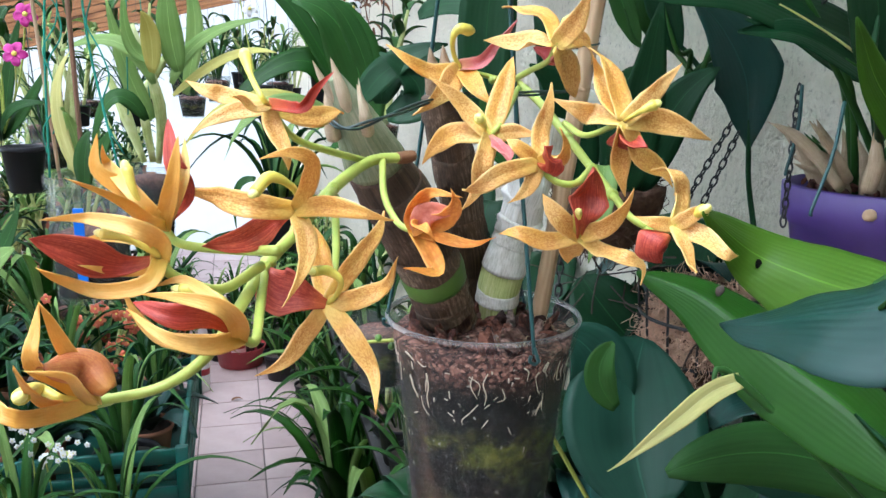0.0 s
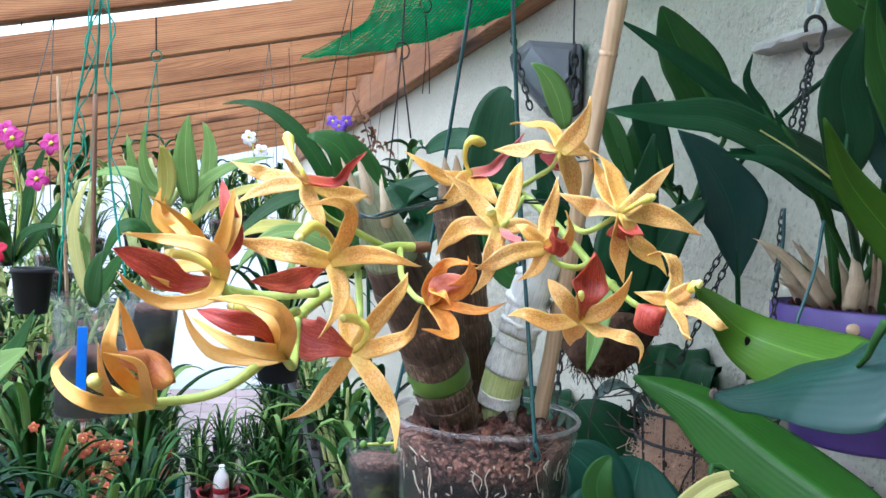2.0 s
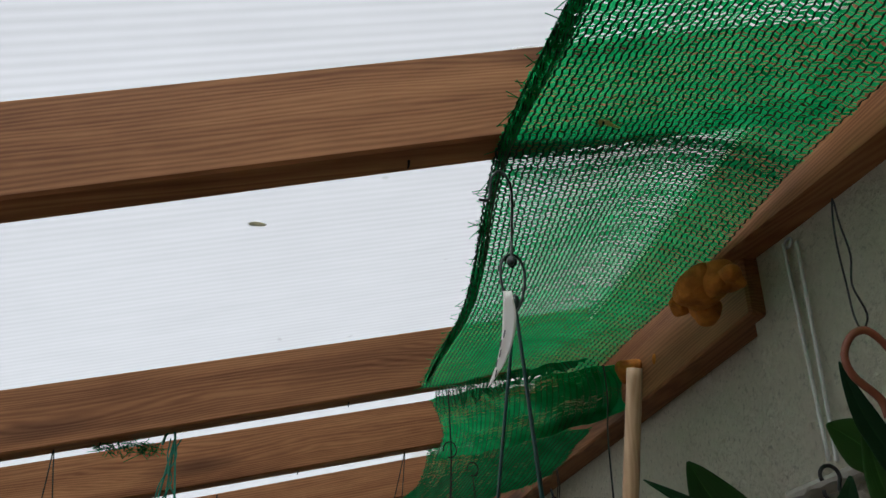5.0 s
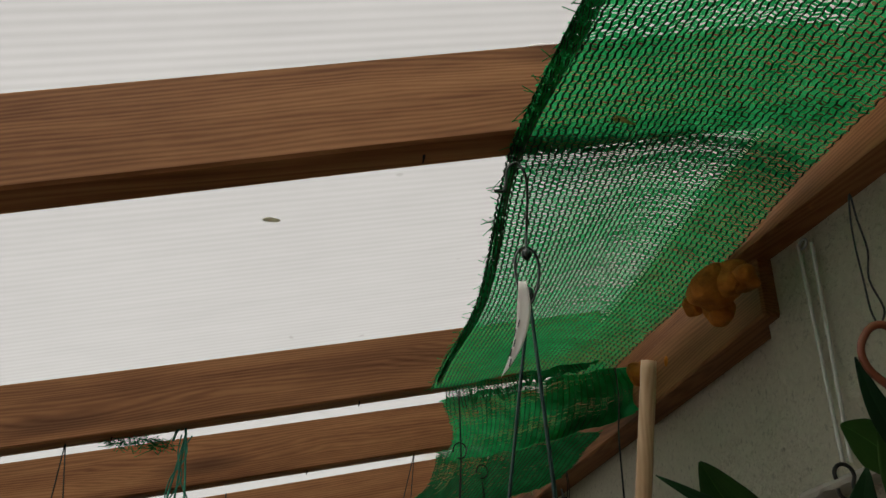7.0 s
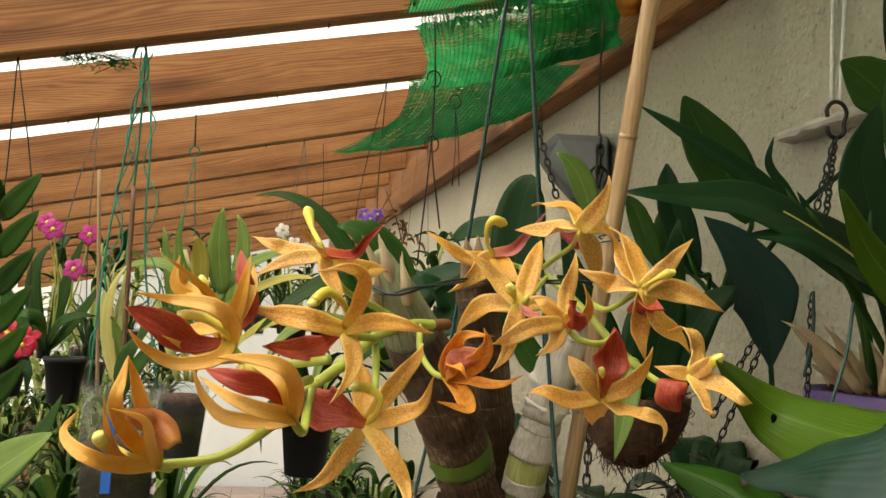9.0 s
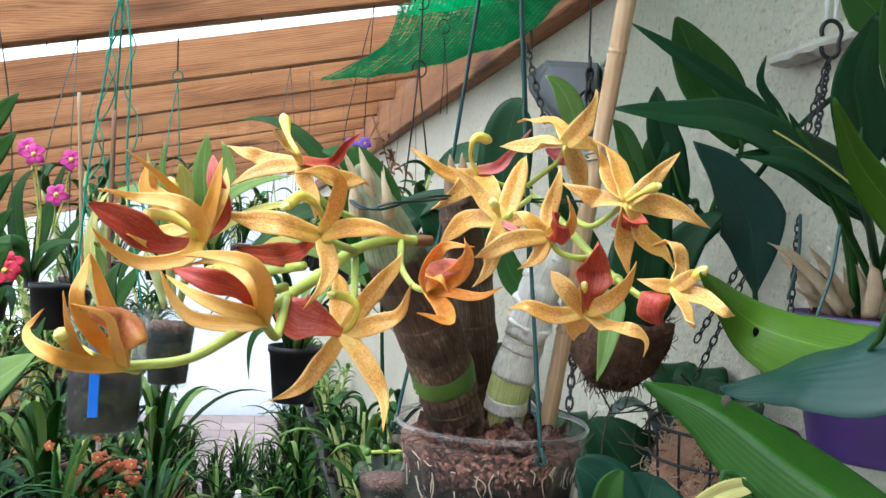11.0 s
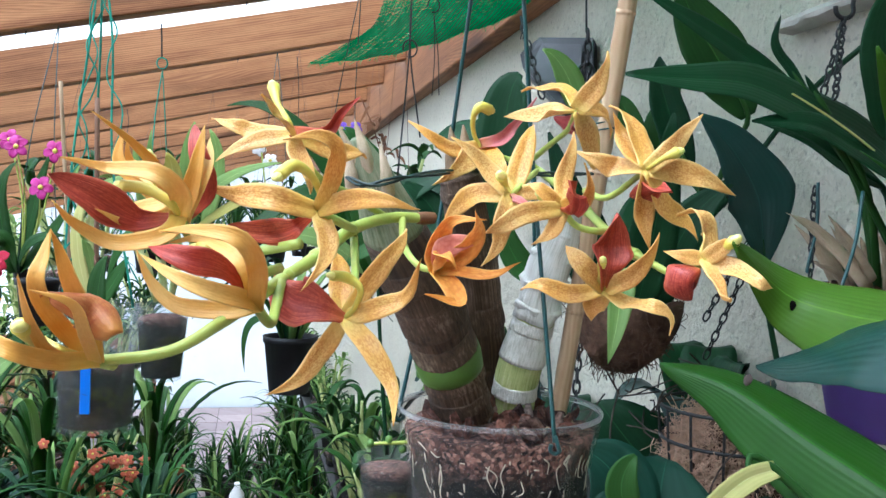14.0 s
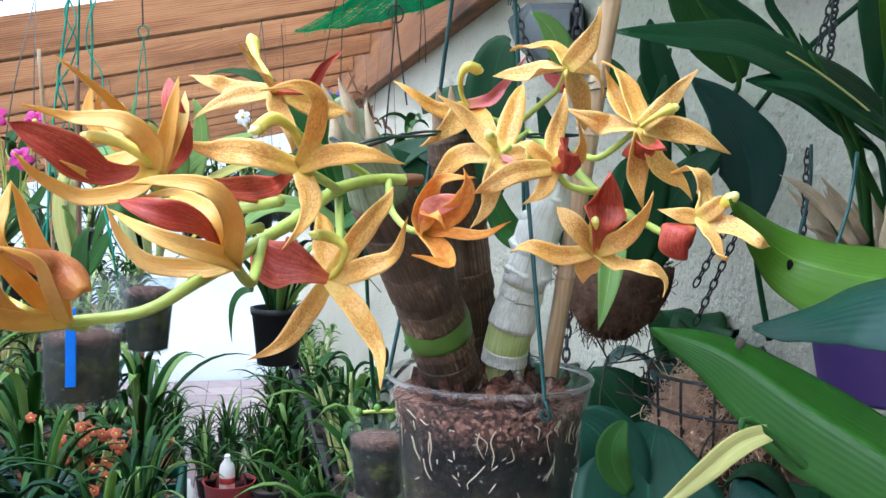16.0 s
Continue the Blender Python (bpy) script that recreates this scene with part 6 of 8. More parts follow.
foliage(wall_plant, "leaf_mid", 0.0473, [(0.4934, 0.5590, 1.7579), (0.4728, 0.5615, 1.7795), (0.4550, 0.5642, 1.7937), (0.4400, 0.5669, 1.8031)], face=(-0.5, -0.8, 0.1))
COCO = (0.3279, 0.7000, 1.5170)
coco = thing("coconut_bowl", COCO, "half coconut husk with dark brown fibre hung by chains", "bowl")
prof = [(0.050 * math.sin(q), -0.070 * math.cos(q)) for q in np.linspace(0.12, 1.5, 14)]
bm = lathe(bmesh.new(), COCO, prof + [(0.043 * math.sin(q), -0.062 * math.cos(q)) for q in np.linspace(1.5, 0.12, 8)], 40, True)
for v in bm.verts:
    v.co += V((noise.noise(v.co * 40), noise.noise(v.co * 40 + V((5, 5, 5))), noise.noise(v.co * 55 + V((9, 2, 5))))) * 0.006
part("shell", bm, M["coir_dark"], coco)
bm = bmesh.new()
for k in range(520):
    a, q = random.uniform(0, 2 * math.pi), random.uniform(0.2, 1.55)
    p = V(COCO) + V((0.050 * math.sin(q) * math.cos(a), 0.050 * math.sin(q) * math.sin(a), -0.070 * math.cos(q)))
    e = p + V((random.gauss(0, 0.005), random.gauss(0, 0.005), random.gauss(-0.003, 0.007)))
    tube(bm, [p, p.lerp(e, 0.5) + V((random.gauss(0, 0.003), random.gauss(0, 0.003), 0.002)), e], 0.0004, 3, 2)
tagged(part("fibre_mat", bm, M["coir_dark"], coco, "loose dark fibres"), kind="stuff")
for k in range(5):
    a = 0.9 + k * 1.25
    b = V(COCO) + V((0.03 * math.cos(a), 0.03 * math.sin(a), -0.01))
    blade("leaf", coco, "leaf_dark", b, b + V((0.02 * math.cos(a), 0.03 * math.sin(a), 0.07)), b + V((0.06 * math.cos(a), 0.06 * math.sin(a), 0.11 + 0.05 * (k % 2))), 0.045)
blade("leaf", coco, "leaf_pale_backlit", (0.2680, 0.5799, 1.5443), (0.2582, 0.5610, 1.5127), (0.2433, 0.5432, 1.4792), 0.0210, "leaf", "pale green hanging leaf", cup=0.5)
blade("leaf", coco, "leaf_dark", (0.2306, 0.7744, 1.5555), (0.2351, 0.7763, 1.6794), (0.2497, 0.7736, 1.7175), 0.0592)
blade("leaf", coco, "leaf_pale_backlit", (0.3221, 0.8070, 1.6889), (0.3069, 0.8117, 1.7341), (0.2841, 0.8177, 1.7562), 0.0314)
blade("leaf", coco, "leaf_dark", (0.2026, 0.9381, 1.6660), (0.2440, 0.8975, 1.6768), (0.2926, 0.8644, 1.6400), 0.0363)
blade("leaf", coco, "leaf_mid", (0.2609, 0.7151, 1.5325), (0.2311, 0.7226, 1.5466), (0.2147, 0.7280, 1.6065), 0.0303)
chain("chain", (0.3462, 0.8502, 1.7874), (0.3450, 0.8446, 1.7285), 0.016, 0.0016, "black chain with hook above the coconut bowl")
chain("chain", (0.2902, 0.9111, 1.8110), (0.3028, 0.8645, 1.7148), 0.014, 0.0012, "black chain above the coconut bowl")
chain("chain", (0.2968, 0.7237, 1.5072), (0.2921, 0.7173, 1.3834), 0.014, 0.0012, "black chain beside the coconut bowl")
s_hook((0.3481, 0.8547, 1.7204), 0.032, 0.0018)

# plants low behind the pot, on the wall side
low = thing("moth_orchid", (0.36, 0.68, 1.05), "moth orchid with large blue-green oval leaves in a dark pot", "orchid")
blade("leaf", low, "leaf_moth", (0.3066, 0.5414, 1.2789), (0.3141, 0.5935, 1.3291), (0.3443, 0.6408, 1.3831), 0.1177, "oval", n=18, m=12, cup=0.02, keel=0.15)
blade("leaf", low, "leaf_mid", (0.4474, 0.4320, 1.3234), (0.3654, 0.4606, 1.3580), (0.2768, 0.4700, 1.3488), 0.0468, "oval", n=18, m=12, cup=-0.5, keel=0.25)
blade("leaf", low, "leaf_moth", (0.4698, 0.4397, 1.2897), (0.4222, 0.4794, 1.3182), (0.3456, 0.5006, 1.3270), 0.0525, "oval", n=18, m=12, cup=-0.5, keel=0.25)
blade("leaf", low, "leaf_moth", (0.2946, 0.6158, 1.3133), (0.2965, 0.6274, 1.3652), (0.2694, 0.6407, 1.3930), 0.0581, "oval", n=16, cup=0.3)
blade("leaf", low, "leaf_mid", (0.2836, 0.5650, 1.3555), (0.2716, 0.5737, 1.3799), (0.2837, 0.5766, 1.4057), 0.0249, "oval", n=16, m=8, cup=0.1, keel=0.3)
blade("leaf", low, "leaf_dark", (0.4049, 0.7382, 1.3222), (0.3673, 0.7580, 1.3666), (0.3486, 0.7917, 1.4006), 0.0752, "oval", n=14, cup=0.2)
part("pot", lathe(bmesh.new(), (0.36, 0.66, 1.02), [(0.05, 0), (0.055, 0.01), (0.07, 0.13), (0.072, 0.14), (0.066, 0.139), (0.05, 0.02), (0.03, 0.015)], 30, True), M["black_plastic"], low)
spike = [(0.330, 0.640, 1.180), (0.240, 0.620, 1.330), (0.170, 0.590, 1.418), (0.120, 0.572, 1.421), (0.084, 0.570, 1.421)]
part("flower_spike", tube(bmesh.new(), spike, [0.0022, 0.0018, 0.0012], 7, 6), M["stem"], low)
part("flower_spike", tube(bmesh.new(), [(0.170, 0.590, 1.418), (0.140, 0.578, 1.440), (0.117, 0.570, 1.468)], [0.0014, 0.0010], 7, 6), M["stem"], low)
for q in ((0.083, 0.570, 1.421), (0.096, 0.571, 1.423), (0.106, 0.572, 1.416), (0.116, 0.570, 1.469), (0.121, 0.570, 1.459)):
    part("bud", bean(bmesh.new(), q, 0.0029, (1, 0.9, 1.15), None, 2, 0.1), M["green_ring"], low, "small round green bud")
dp = thing("plant_pot", (0.30, 0.92, 1.33), "small dark grey plastic pot behind the stake", "pot")
part("shell", lathe(bmesh.new(), (0.3673, 0.7766, 1.2993), [(0.022, -0.05), (0.026, -0.048), (0.034, 0.03), (0.037, 0.032), (0.037, 0.042), (0.033, 0.042), (0.031, 0.03), (0.022, -0.045)], 28, True), M["black_plastic"], dp)
part("soil", lathe(bmesh.new(), (0.3673, 0.7766, 1.2993), [(0.024, -0.03), (0.0305, 0.028), (0.018, 0.031), (0.002, 0.032)], 20, True), M["soil"], dp)
# tangle of dark wires and roots under the coconut
tg = thing("root_tangle", (0.38, 0.85, 1.40), "tangle of dark bare aerial roots on the wall", "roots", "", "stuff")
bm = bmesh.new()
for k in range(26):
    p = V((0.3754, 0.7690, 1.4207)) + V((random.gauss(0, 0.03), random.gauss(0, 0.04), random.gauss(0, 0.03)))
    q = p + V((random.gauss(0, 0.04), random.gauss(0, 0.05), random.gauss(0.01, 0.04)))
    q.x, p.x = min(q.x, 0.5), min(p.x, 0.5)
    tube(bm, [p, p.lerp(q, 0.5) + V((random.gauss(0, 0.01), 0, random.gauss(0, 0.012))), q], 0.0009, 4, 3)
part("root_mat", bm, M["soil"], tg)

# ---------------------------------------------------------------- green shade net
net = thing("shade_net", (0.33, 0.9, 2.06), "frayed green shade net slung under the rafters and hanging in folds", "net")


def net_sheet(corner, nu, nv, tape, chain_w):
    """Knitted net: dark chains along v, and light tapes that zigzag from chain to chain."""
    tapes, chains = bmesh.new(), bmesh.new()

    mid = corner(0.5, 0.5)
    normal = (corner(0.6, 0.5) - mid).cross(corner(0.5, 0.6) - mid).normalized()

    def ribbon(bm, pts, w, side):
        prev = None
        for i, p in enumerate(pts):
            t = (pts[min(i + 1, len(pts) - 1)] - pts[max(i - 1, 0)]).normalized()
            s = t.cross(side).normalized() * (w / 2)
            row = (bm.verts.new(p - s), bm.verts.new(p + s))
            if prev:
                bm.faces.new((prev[0], prev[1], row[1], row[0]))
            prev = row
    for j in range(nv):
        v = j / (nv - 1)
        k0, k1 = random.uniform(-0.012, 0.012), random.uniform(-0.008, 0.012)
        zig = 0.4 / nv
        pts = [corner(k0 + (1 + k1 - k0) * i / nu, v + zig * (1 if i % 2 else -1) + random.uniform(-0.3, 0.3) / nv) for i in range(nu + 1)]
        ribbon(tapes, pts, tape * random.uniform(0.7, 1.2), normal)
    m = int(nv * 0.5)
    for i in range(nu + 1):
        u = i / nu
        pts = [corner(u + 0.13 / nu * (1 if j % 2 else -1), j / m) - V((0, 0.0006, 0.0014)) for j in range(m + 1)]
        ribbon(chains, pts, chain_w, normal)
    return tapes, chains


def upper_net(u, v):
    """From behind the camera to the second rafter: u from the free edge to the wall."""
    y = -1.0 + v * 2.25
    x0 = 0.150 + 0.035 * max(0, (y - 0.55) / 0.7) + 0.008 * math.sin(9 * y)
    x1 = 0.445 + 0.004 * math.sin(9 * y)
    x = x0 + (x1 - x0) * u
    sag = 0.012 * math.sin(math.pi * u) + 0.018 * math.sin(math.pi * min(1, max(0, (y - 0.6) / 0.62))) ** 2
    z = under(x) - 0.006 - sag * (1 - u) - 0.062 * max(0.0, (u - 0.5) / 0.5) ** 1.6 + 0.003 * math.sin(14 * y + 6 * u)
    return V((x, y - 0.03 * u, z))


def slung(a, b, c, d, u, v):
    """A patch between four corners, rippled and sagging."""
    p = a.lerp(b, u).lerp(c.lerp(d, u), v)
    return p + V((0, 0, 0.0025 * math.sin(11 * v + 4 * u) + 0.002 * math.sin(31 * u - 4 * v) - 0.012 * math.sin(math.pi * u) * v))


def middle_net(u, v):
    """The length that sags between the second and the third rafter."""
    p = slung(V((0.201, 1.310, 2.046)), V((0.462, 1.081, 2.052)), V((0.270, 1.680, 2.041)), V((0.462, 1.089, 1.972)), u, v)
    return p + V((0.020 * math.sin(math.pi * v) * ((1 - u) ** 3 + u ** 3), 0, 0))


def lower_net(u, v):
    """The fold that droops past the third rafter and ends in a point."""
    p = slung(V((0.257, 1.700, 2.061)), V((0.462, 1.234, 1.993)), V((0.126, 1.970, 1.947)), V((0.462, 1.479, 1.965)), u, v)
    return p + V((0.050 * math.sin(math.pi * v) * (1 - u) ** 2, 0, -0.010 * v * math.sin(math.pi * u)))


def rolled_edge(u, v):
    """The free edge twisted into a loose roll."""
    w = 0.36 + 0.62 * v
    a = 2 * math.pi * u * 1.2 + 9 * v
    r = 0.0085 * (0.7 + 0.5 * noise.noise(V((0, w * 9, 0)))) * (0.55 + 0.45 * math.sin(math.pi * v))
    return upper_net(0.02, w) + V((r * math.cos(a), 0, r * math.sin(a) - 0.003))


def hanging_end(u, v):
    """The ragged doubled end of the upper length, hanging over the rafter."""
    p = middle_net(0.02 + 0.80 * u, 0.0)
    drop = 0.050 * (0.70 + 0.6 * noise.noise(V((u * 11, 3, 0))) + 0.15 * math.sin(70 * u)) * (1.25 - u) * v
    return p + V((0.006 * math.sin(17 * u) * v, -0.020 - 0.010 * v + 0.003 * math.sin(40 * u), 0.012 - drop))


for nm, fn, nu, nv, tp, cw in (("netting", upper_net, 46, 680, 0.0031, 0.0023), ("rolled_edge", rolled_edge, 8, 300, 0.0030, 0.0024), ("netting", middle_net, 36, 90, 0.0018, 0.0015), ("hanging_end", hanging_end, 44, 20, 0.0012, 0.0020), ("fold", lower_net, 36, 90, 0.0018, 0.0015)):
    tapes, chains = net_sheet(fn, nu, nv, tp, cw)
    piece = tagged(part(nm, tapes, M["net"], net, "", False), kind="stuff")
    part("knit_chains", chains, M["net_chain"], piece, "dark green knit chains", False)
bm = bmesh.new()
for k in range(420):
    v = random.random()
    p = upper_net(0.0, v) if k % 3 else lower_net(random.random(), 1.0)
    q = p + V((random.uniform(-0.014, 0.004), random.uniform(-0.008, 0.012), random.uniform(-0.012, 0.004)))
    tube(bm, [p, q], 0.0005, 3, 1)
tagged(part("frayed_threads", bm, M["net"], net), kind="stuff")


# dark foliage hanging low along the wall behind the pot
for at, s, nleaf in (((0.40, 0.86, 1.02), 1.0, 12), ((0.42, 1.10, 1.12), 1.0, 12), ((0.28, 1.02, 0.86), 1.1, 14), ((0.43, 0.60, 0.86), 1.0, 11), ((0.40, 1.38, 1.18), 0.9, 11), ((0.30, 0.72, 0.80), 1.1, 12), ((0.42, 0.40, 0.84), 1.0, 10), ((0.45, 0.80, 1.06), 0.8, 12), ((0.46, 0.66, 1.02), 0.7, 12), ((0.46, 0.56, 1.17), 0.6, 12), ((0.45, 0.42, 1.06), 0.7, 12), ((0.46, 0.78, 1.24), 0.55, 12)):
    t = thing("moth_orchid", at, "moth orchid with dark oval leaves in a black pot", "orchid", "moth orchids along the wall")
    part("pot", lathe(bmesh.new(), at, [(0.035, 0), (0.038, 0.004), (0.05, 0.09), (0.052, 0.095), (0.048, 0.094), (0.036, 0.01)], 24, True), M["black_plastic"], t)
    for k in range(nleaf):
        a = k * 2.4 + s
        d = V((math.cos(a), math.sin(a), 0))
        b = V(at) + V((0, 0, 0.085)) + d * 0.01
        ln = random.uniform(0.12, 0.22) * s
        e = b + d * ln * 0.8 + V((0, 0, random.uniform(-0.05, 0.12)))
        e.x = min(e.x, 0.500)
        md = b.lerp(e, 0.5) + V((0, 0, 0.05))
        part("leaf", strap(bmesh.new(), b, md, e, random.uniform(0.05, 0.085), face=V((0, 0, 1)) - d * 0.3, shape="oval", n=10, m=6, cup=0.2, thick=0.0009), M[("leaf_dark", "leaf_blue", "leaf_dark")[k % 3]], t)



# ---------------------------------------------------------------- the rest of the collection
def pot_mesh(at, r, h, wall=0.0025, rim=0.004):
    return lathe(bmesh.new(), at, [(r * 0.70, 0), (r * 0.74, 0.002), (r * 0.95, h * 0.88), (r, h * 0.885), (r + rim * 0.3, h), (r - wall, h), (r - wall * 1.6, h * 0.88), (r * 0.70, 0.006), (r * 0.3, 0.005)], 26, True)


def potted(name, at, r, h, potmat, label, category="plant", group="", soil=True):
    """An empty at the pot's foot with pot and soil; the caller adds leaves."""
    t = thing(name, at, label, category, group)
    p = part("pot", pot_mesh(at, r, h), M[potmat], t)
    if potmat.startswith("clear"):
        p.visible_shadow = False
        bm = lathe(bmesh.new(), at, [(r * 0.55, 0.007), (r * 0.70, 0.008), (r * 0.90, h * 0.80), (r * 0.6, h * 0.85), (0.003, h * 0.86)], 22, True)
        part("substrate", bm, M["substrate"], t)
    elif soil:
        bm = lathe(bmesh.new(), at, [(r * 0.9, h * 0.8), (r * 0.92, h * 0.86), (r * 0.5, h * 0.9), (0.003, h * 0.91)], 20, True)
        for v in bm.verts:
            v.co.z += 0.006 * noise.noise(v.co * 60)
        part("soil", bm, M["soil"], t)
    return t


def arch(t, mat, foot, length, width, yaw, lean, droop, shape="leaf", n=9, m=4, cup=0.5, twist=0.0, label=""):
    """One leaf that rises from foot, leans out along yaw and droops at its end."""
    d = V((math.cos(yaw), math.sin(yaw), 0))
    b = V(foot)
    mid = b + d * (length * 0.42 * math.sin(lean)) + V((0, 0, length * 0.52 * math.cos(lean) + length * 0.06))
    tip = b + d * (length * (0.85 * math.sin(lean) + 0.25 * droop)) + V((0, 0, length * (0.92 * math.cos(lean) - droop * 0.75)))
    face = d * -math.cos(lean) + V((0, 0, 0.6 + math.sin(lean)))
    return part("leaf", strap(bmesh.new(), b, mid, tip, width, face=face, cup=cup, shape=shape, n=n, m=m, thick=0.0008, twist=twist, wave=0.01), M[mat], t, label)


rnd = random.Random(7)


def strap_plant(at, r, h, potmat, leafmat, n, length, width, label, lean=(0.15, 0.9), droop=(0.1, 0.5), name="potted_plant", shape="leaf", group="potted plants on the bench"):
    t = potted(name, at, r, h, potmat, label, "plant", group)
    for k in range(n):
        a = 2.4 * k + rnd.uniform(-0.4, 0.4)
        q = r * 0.45 * rnd.random()
        arch(t, leafmat if rnd.random() < 0.85 else "leaf_pale_backlit", (at[0] + q * math.cos(a), at[1] + q * math.sin(a), at[2] + h * 0.88), length * rnd.uniform(0.6, 1.1), width * rnd.uniform(0.8, 1.2), a, rnd.uniform(*lean), rnd.uniform(*droop), shape)
    return t


def cane_plant(at, r, h, potmat, leafmat, canes, length, label, group="potted plants on the bench", canemat="bulb_young"):
    t = potted("cane_orchid", at, r, h, potmat, label, "orchid", group)
    for c in range(canes):
        a = 2.1 * c + rnd.uniform(-0.5, 0.5)
        f = V((at[0] + r * 0.4 * math.cos(a), at[1] + r * 0.4 * math.sin(a), at[2] + h * 0.85))
        e = f + V((0.25 * length * math.cos(a), 0.25 * length * math.sin(a), length * rnd.uniform(0.7, 1.0)))
        part("cane", tube(bmesh.new(), [f, f.lerp(e, 0.5) + V((0, 0, 0.02)), e], [0.006, 0.0085, 0.004], 8, 4), M[canemat], t)
        for k in range(5):
            s = 0.45 + 0.13 * k
            arch(t, leafmat, f.lerp(e, s) + V((0, 0, 0.012)), 0.11 * rnd.uniform(0.8, 1.3), 0.030, a + k * 2.6, rnd.uniform(0.6, 1.1), rnd.uniform(0.1, 0.5), "broad", 8)
    return t


def blossom(t, at, size, mat, seed=0, name="flower", facing=(-0.1, -1, 0.15)):
    """A small five-petalled flower facing the aisle."""
    f = V(facing).normalized()
    s = f.cross(V((0, 0, 1))).normalized()
    u = s.cross(f)
    c = V(at)
    fl = part(name, bean(bmesh.new(), c + f * size * 0.1, size * 0.13, (1, 1, 1), None, 1), M["column"], t)
    for k in range(5):
        a = 2 * math.pi * k / 5 + seed
        d = s * math.cos(a) + u * math.sin(a)
        part("petal", strap(bmesh.new(), c, c + d * size * 0.3 + f * size * 0.08, c + d * size * 0.55 - f * size * 0.03, size * 0.42, face=f, shape="oval", n=6, m=4, cup=0.25, thick=0.0006), M[mat], fl)
    return fl


def cord(points, label, mat="string", r=0.0012, name="twine", group="hanging cords"):
    t = thing(name, points[0], label, "cord", group)
    part("strand", tube(bmesh.new(), points, r, 5, 5), M[mat], t)
    return t


# clear jar with the blue label, hung on green twine
JAR = V((-0.2157, 1.3376, 1.2545))
jar = thing("hanging_pot", JAR, "tall clear plastic pot with mossy roots hung on green twine", "pot")
sh = part("shell", lathe(bmesh.new(), JAR, [(0.050, 0), (0.053, 0.002), (0.0585, 0.172), (0.061, 0.174), (0.061, 0.19), (0.0575, 0.19), (0.0565, 0.174), (0.051, 0.006)], 36, True), M["clear_smoky"], jar)
sh.visible_shadow = False
part("substrate", lathe(bmesh.new(), JAR, [(0.03, 0.008), (0.0500, 0.01), (0.0530, 0.100), (0.03, 0.108), (0.003, 0.110)], 28, True), M["substrate"], jar)
lab = thing("plant_label", (-0.2196, 1.2688, 1.3484), "bright blue plastic plant label on the clear pot", "label")
l0, l1 = V((-0.2236, 1.2762, 1.4032)), V((-0.2198, 1.2726, 1.2917))
part("strip", box(bmesh.new(), (l1.x - 0.0075, l1.y - 0.001, l1.z), (l0.x + 0.0100, l0.y, l0.z), 0.0004), M["blue_label"], lab, "", False)
for k in range(7):
    p = l0.lerp(l1, 0.45 + 0.05 * k) + V((0, -0.0016, 0))
    part("writing", tube(bmesh.new(), [p + V((-0.003, 0, 0.001)), p + V((0.003, 0, -0.001))], 0.0005, 4, 1), M["ink"], lab)
HK = V((-0.2142, 1.2912, 1.9495))
for i, q in enumerate((((-0.2590, 1.3011, 1.4444)), ((-0.1593, 1.2771, 1.4438)), ((-0.2377, 1.4195, 1.4471)))):
    q = V(q)
    cord([HK + V((0, 0, 0.0)), HK.lerp(q, 0.25) + V((rnd.uniform(-0.01, 0.01), 0, 0)), HK.lerp(q, 0.6) + V((rnd.uniform(-0.015, 0.015), 0.01, 0)), q], "green twine holding the clear pot", "string", 0.0018)
for i in range(3):
    q = V(((-0.2590, 1.3011, 1.4444), (-0.1593, 1.2771, 1.4438), (-0.2521, 1.3206, 1.4715))[i])
    cord([HK.lerp(q, w / 14) + V((0.010 * math.sin(w * 1.9 + i * 2), 0.006 * math.cos(w * 2.3), 0)) for w in range(14)], "loose wavy green twine beside the clear pot", "string", 0.0012)
cord([HK, HK + V((-0.004, 0, 0.012)), HK + V((-0.014, 0, 0.005)), HK + V((-0.018, 0, -0.012))], "bent green wire hook under the rafter", "string", 0.0022, "hook")
for a, b, mt, r in (((-0.2126, 1.2986, 1.4298), (-0.2142, 1.2759, 1.7406), "cane_brown", 0.0036), ((-0.2660, 1.4130, 1.4157), (-0.2865, 1.3904, 1.7776), "bamboo", 0.0030)):
    st = thing("plant_stake", a, "thin upright cane in the clear pot", "stake", "thin canes")
    part("cane", tube(bmesh.new(), [a, V(a).lerp(V(b), 0.5), b], r, 8, 4), M[mt], st)
pl = thing("seedling", JAR + V((0, 0, 0.12)), "small leafy orchid growing in the clear pot", "orchid")
for b, m, t_, w, mt in (((-0.2036, 1.2452, 1.4359), (-0.1958, 1.2194, 1.4862), (-0.1833, 1.1939, 1.5195), 0.04, "leaf_mid"), ((-0.2164, 1.2988, 1.4380), (-0.2401, 1.2957, 1.5460), (-0.2163, 1.2851, 1.6229), 0.022, "leaf_pale"), ((-0.2123, 1.2980, 1.4383), (-0.2214, 1.2943, 1.5134), (-0.2305, 1.2629, 1.5471), 0.02, "leaf_pale_backlit"), ((-0.2123, 1.2980, 1.4383), (-0.1863, 1.2894, 1.4817), (-0.1680, 1.2831, 1.5163), 0.03, "leaf_mid")):
    blade("leaf", pl, mt, b, m, t_, w, "broad", n=10, m=4)
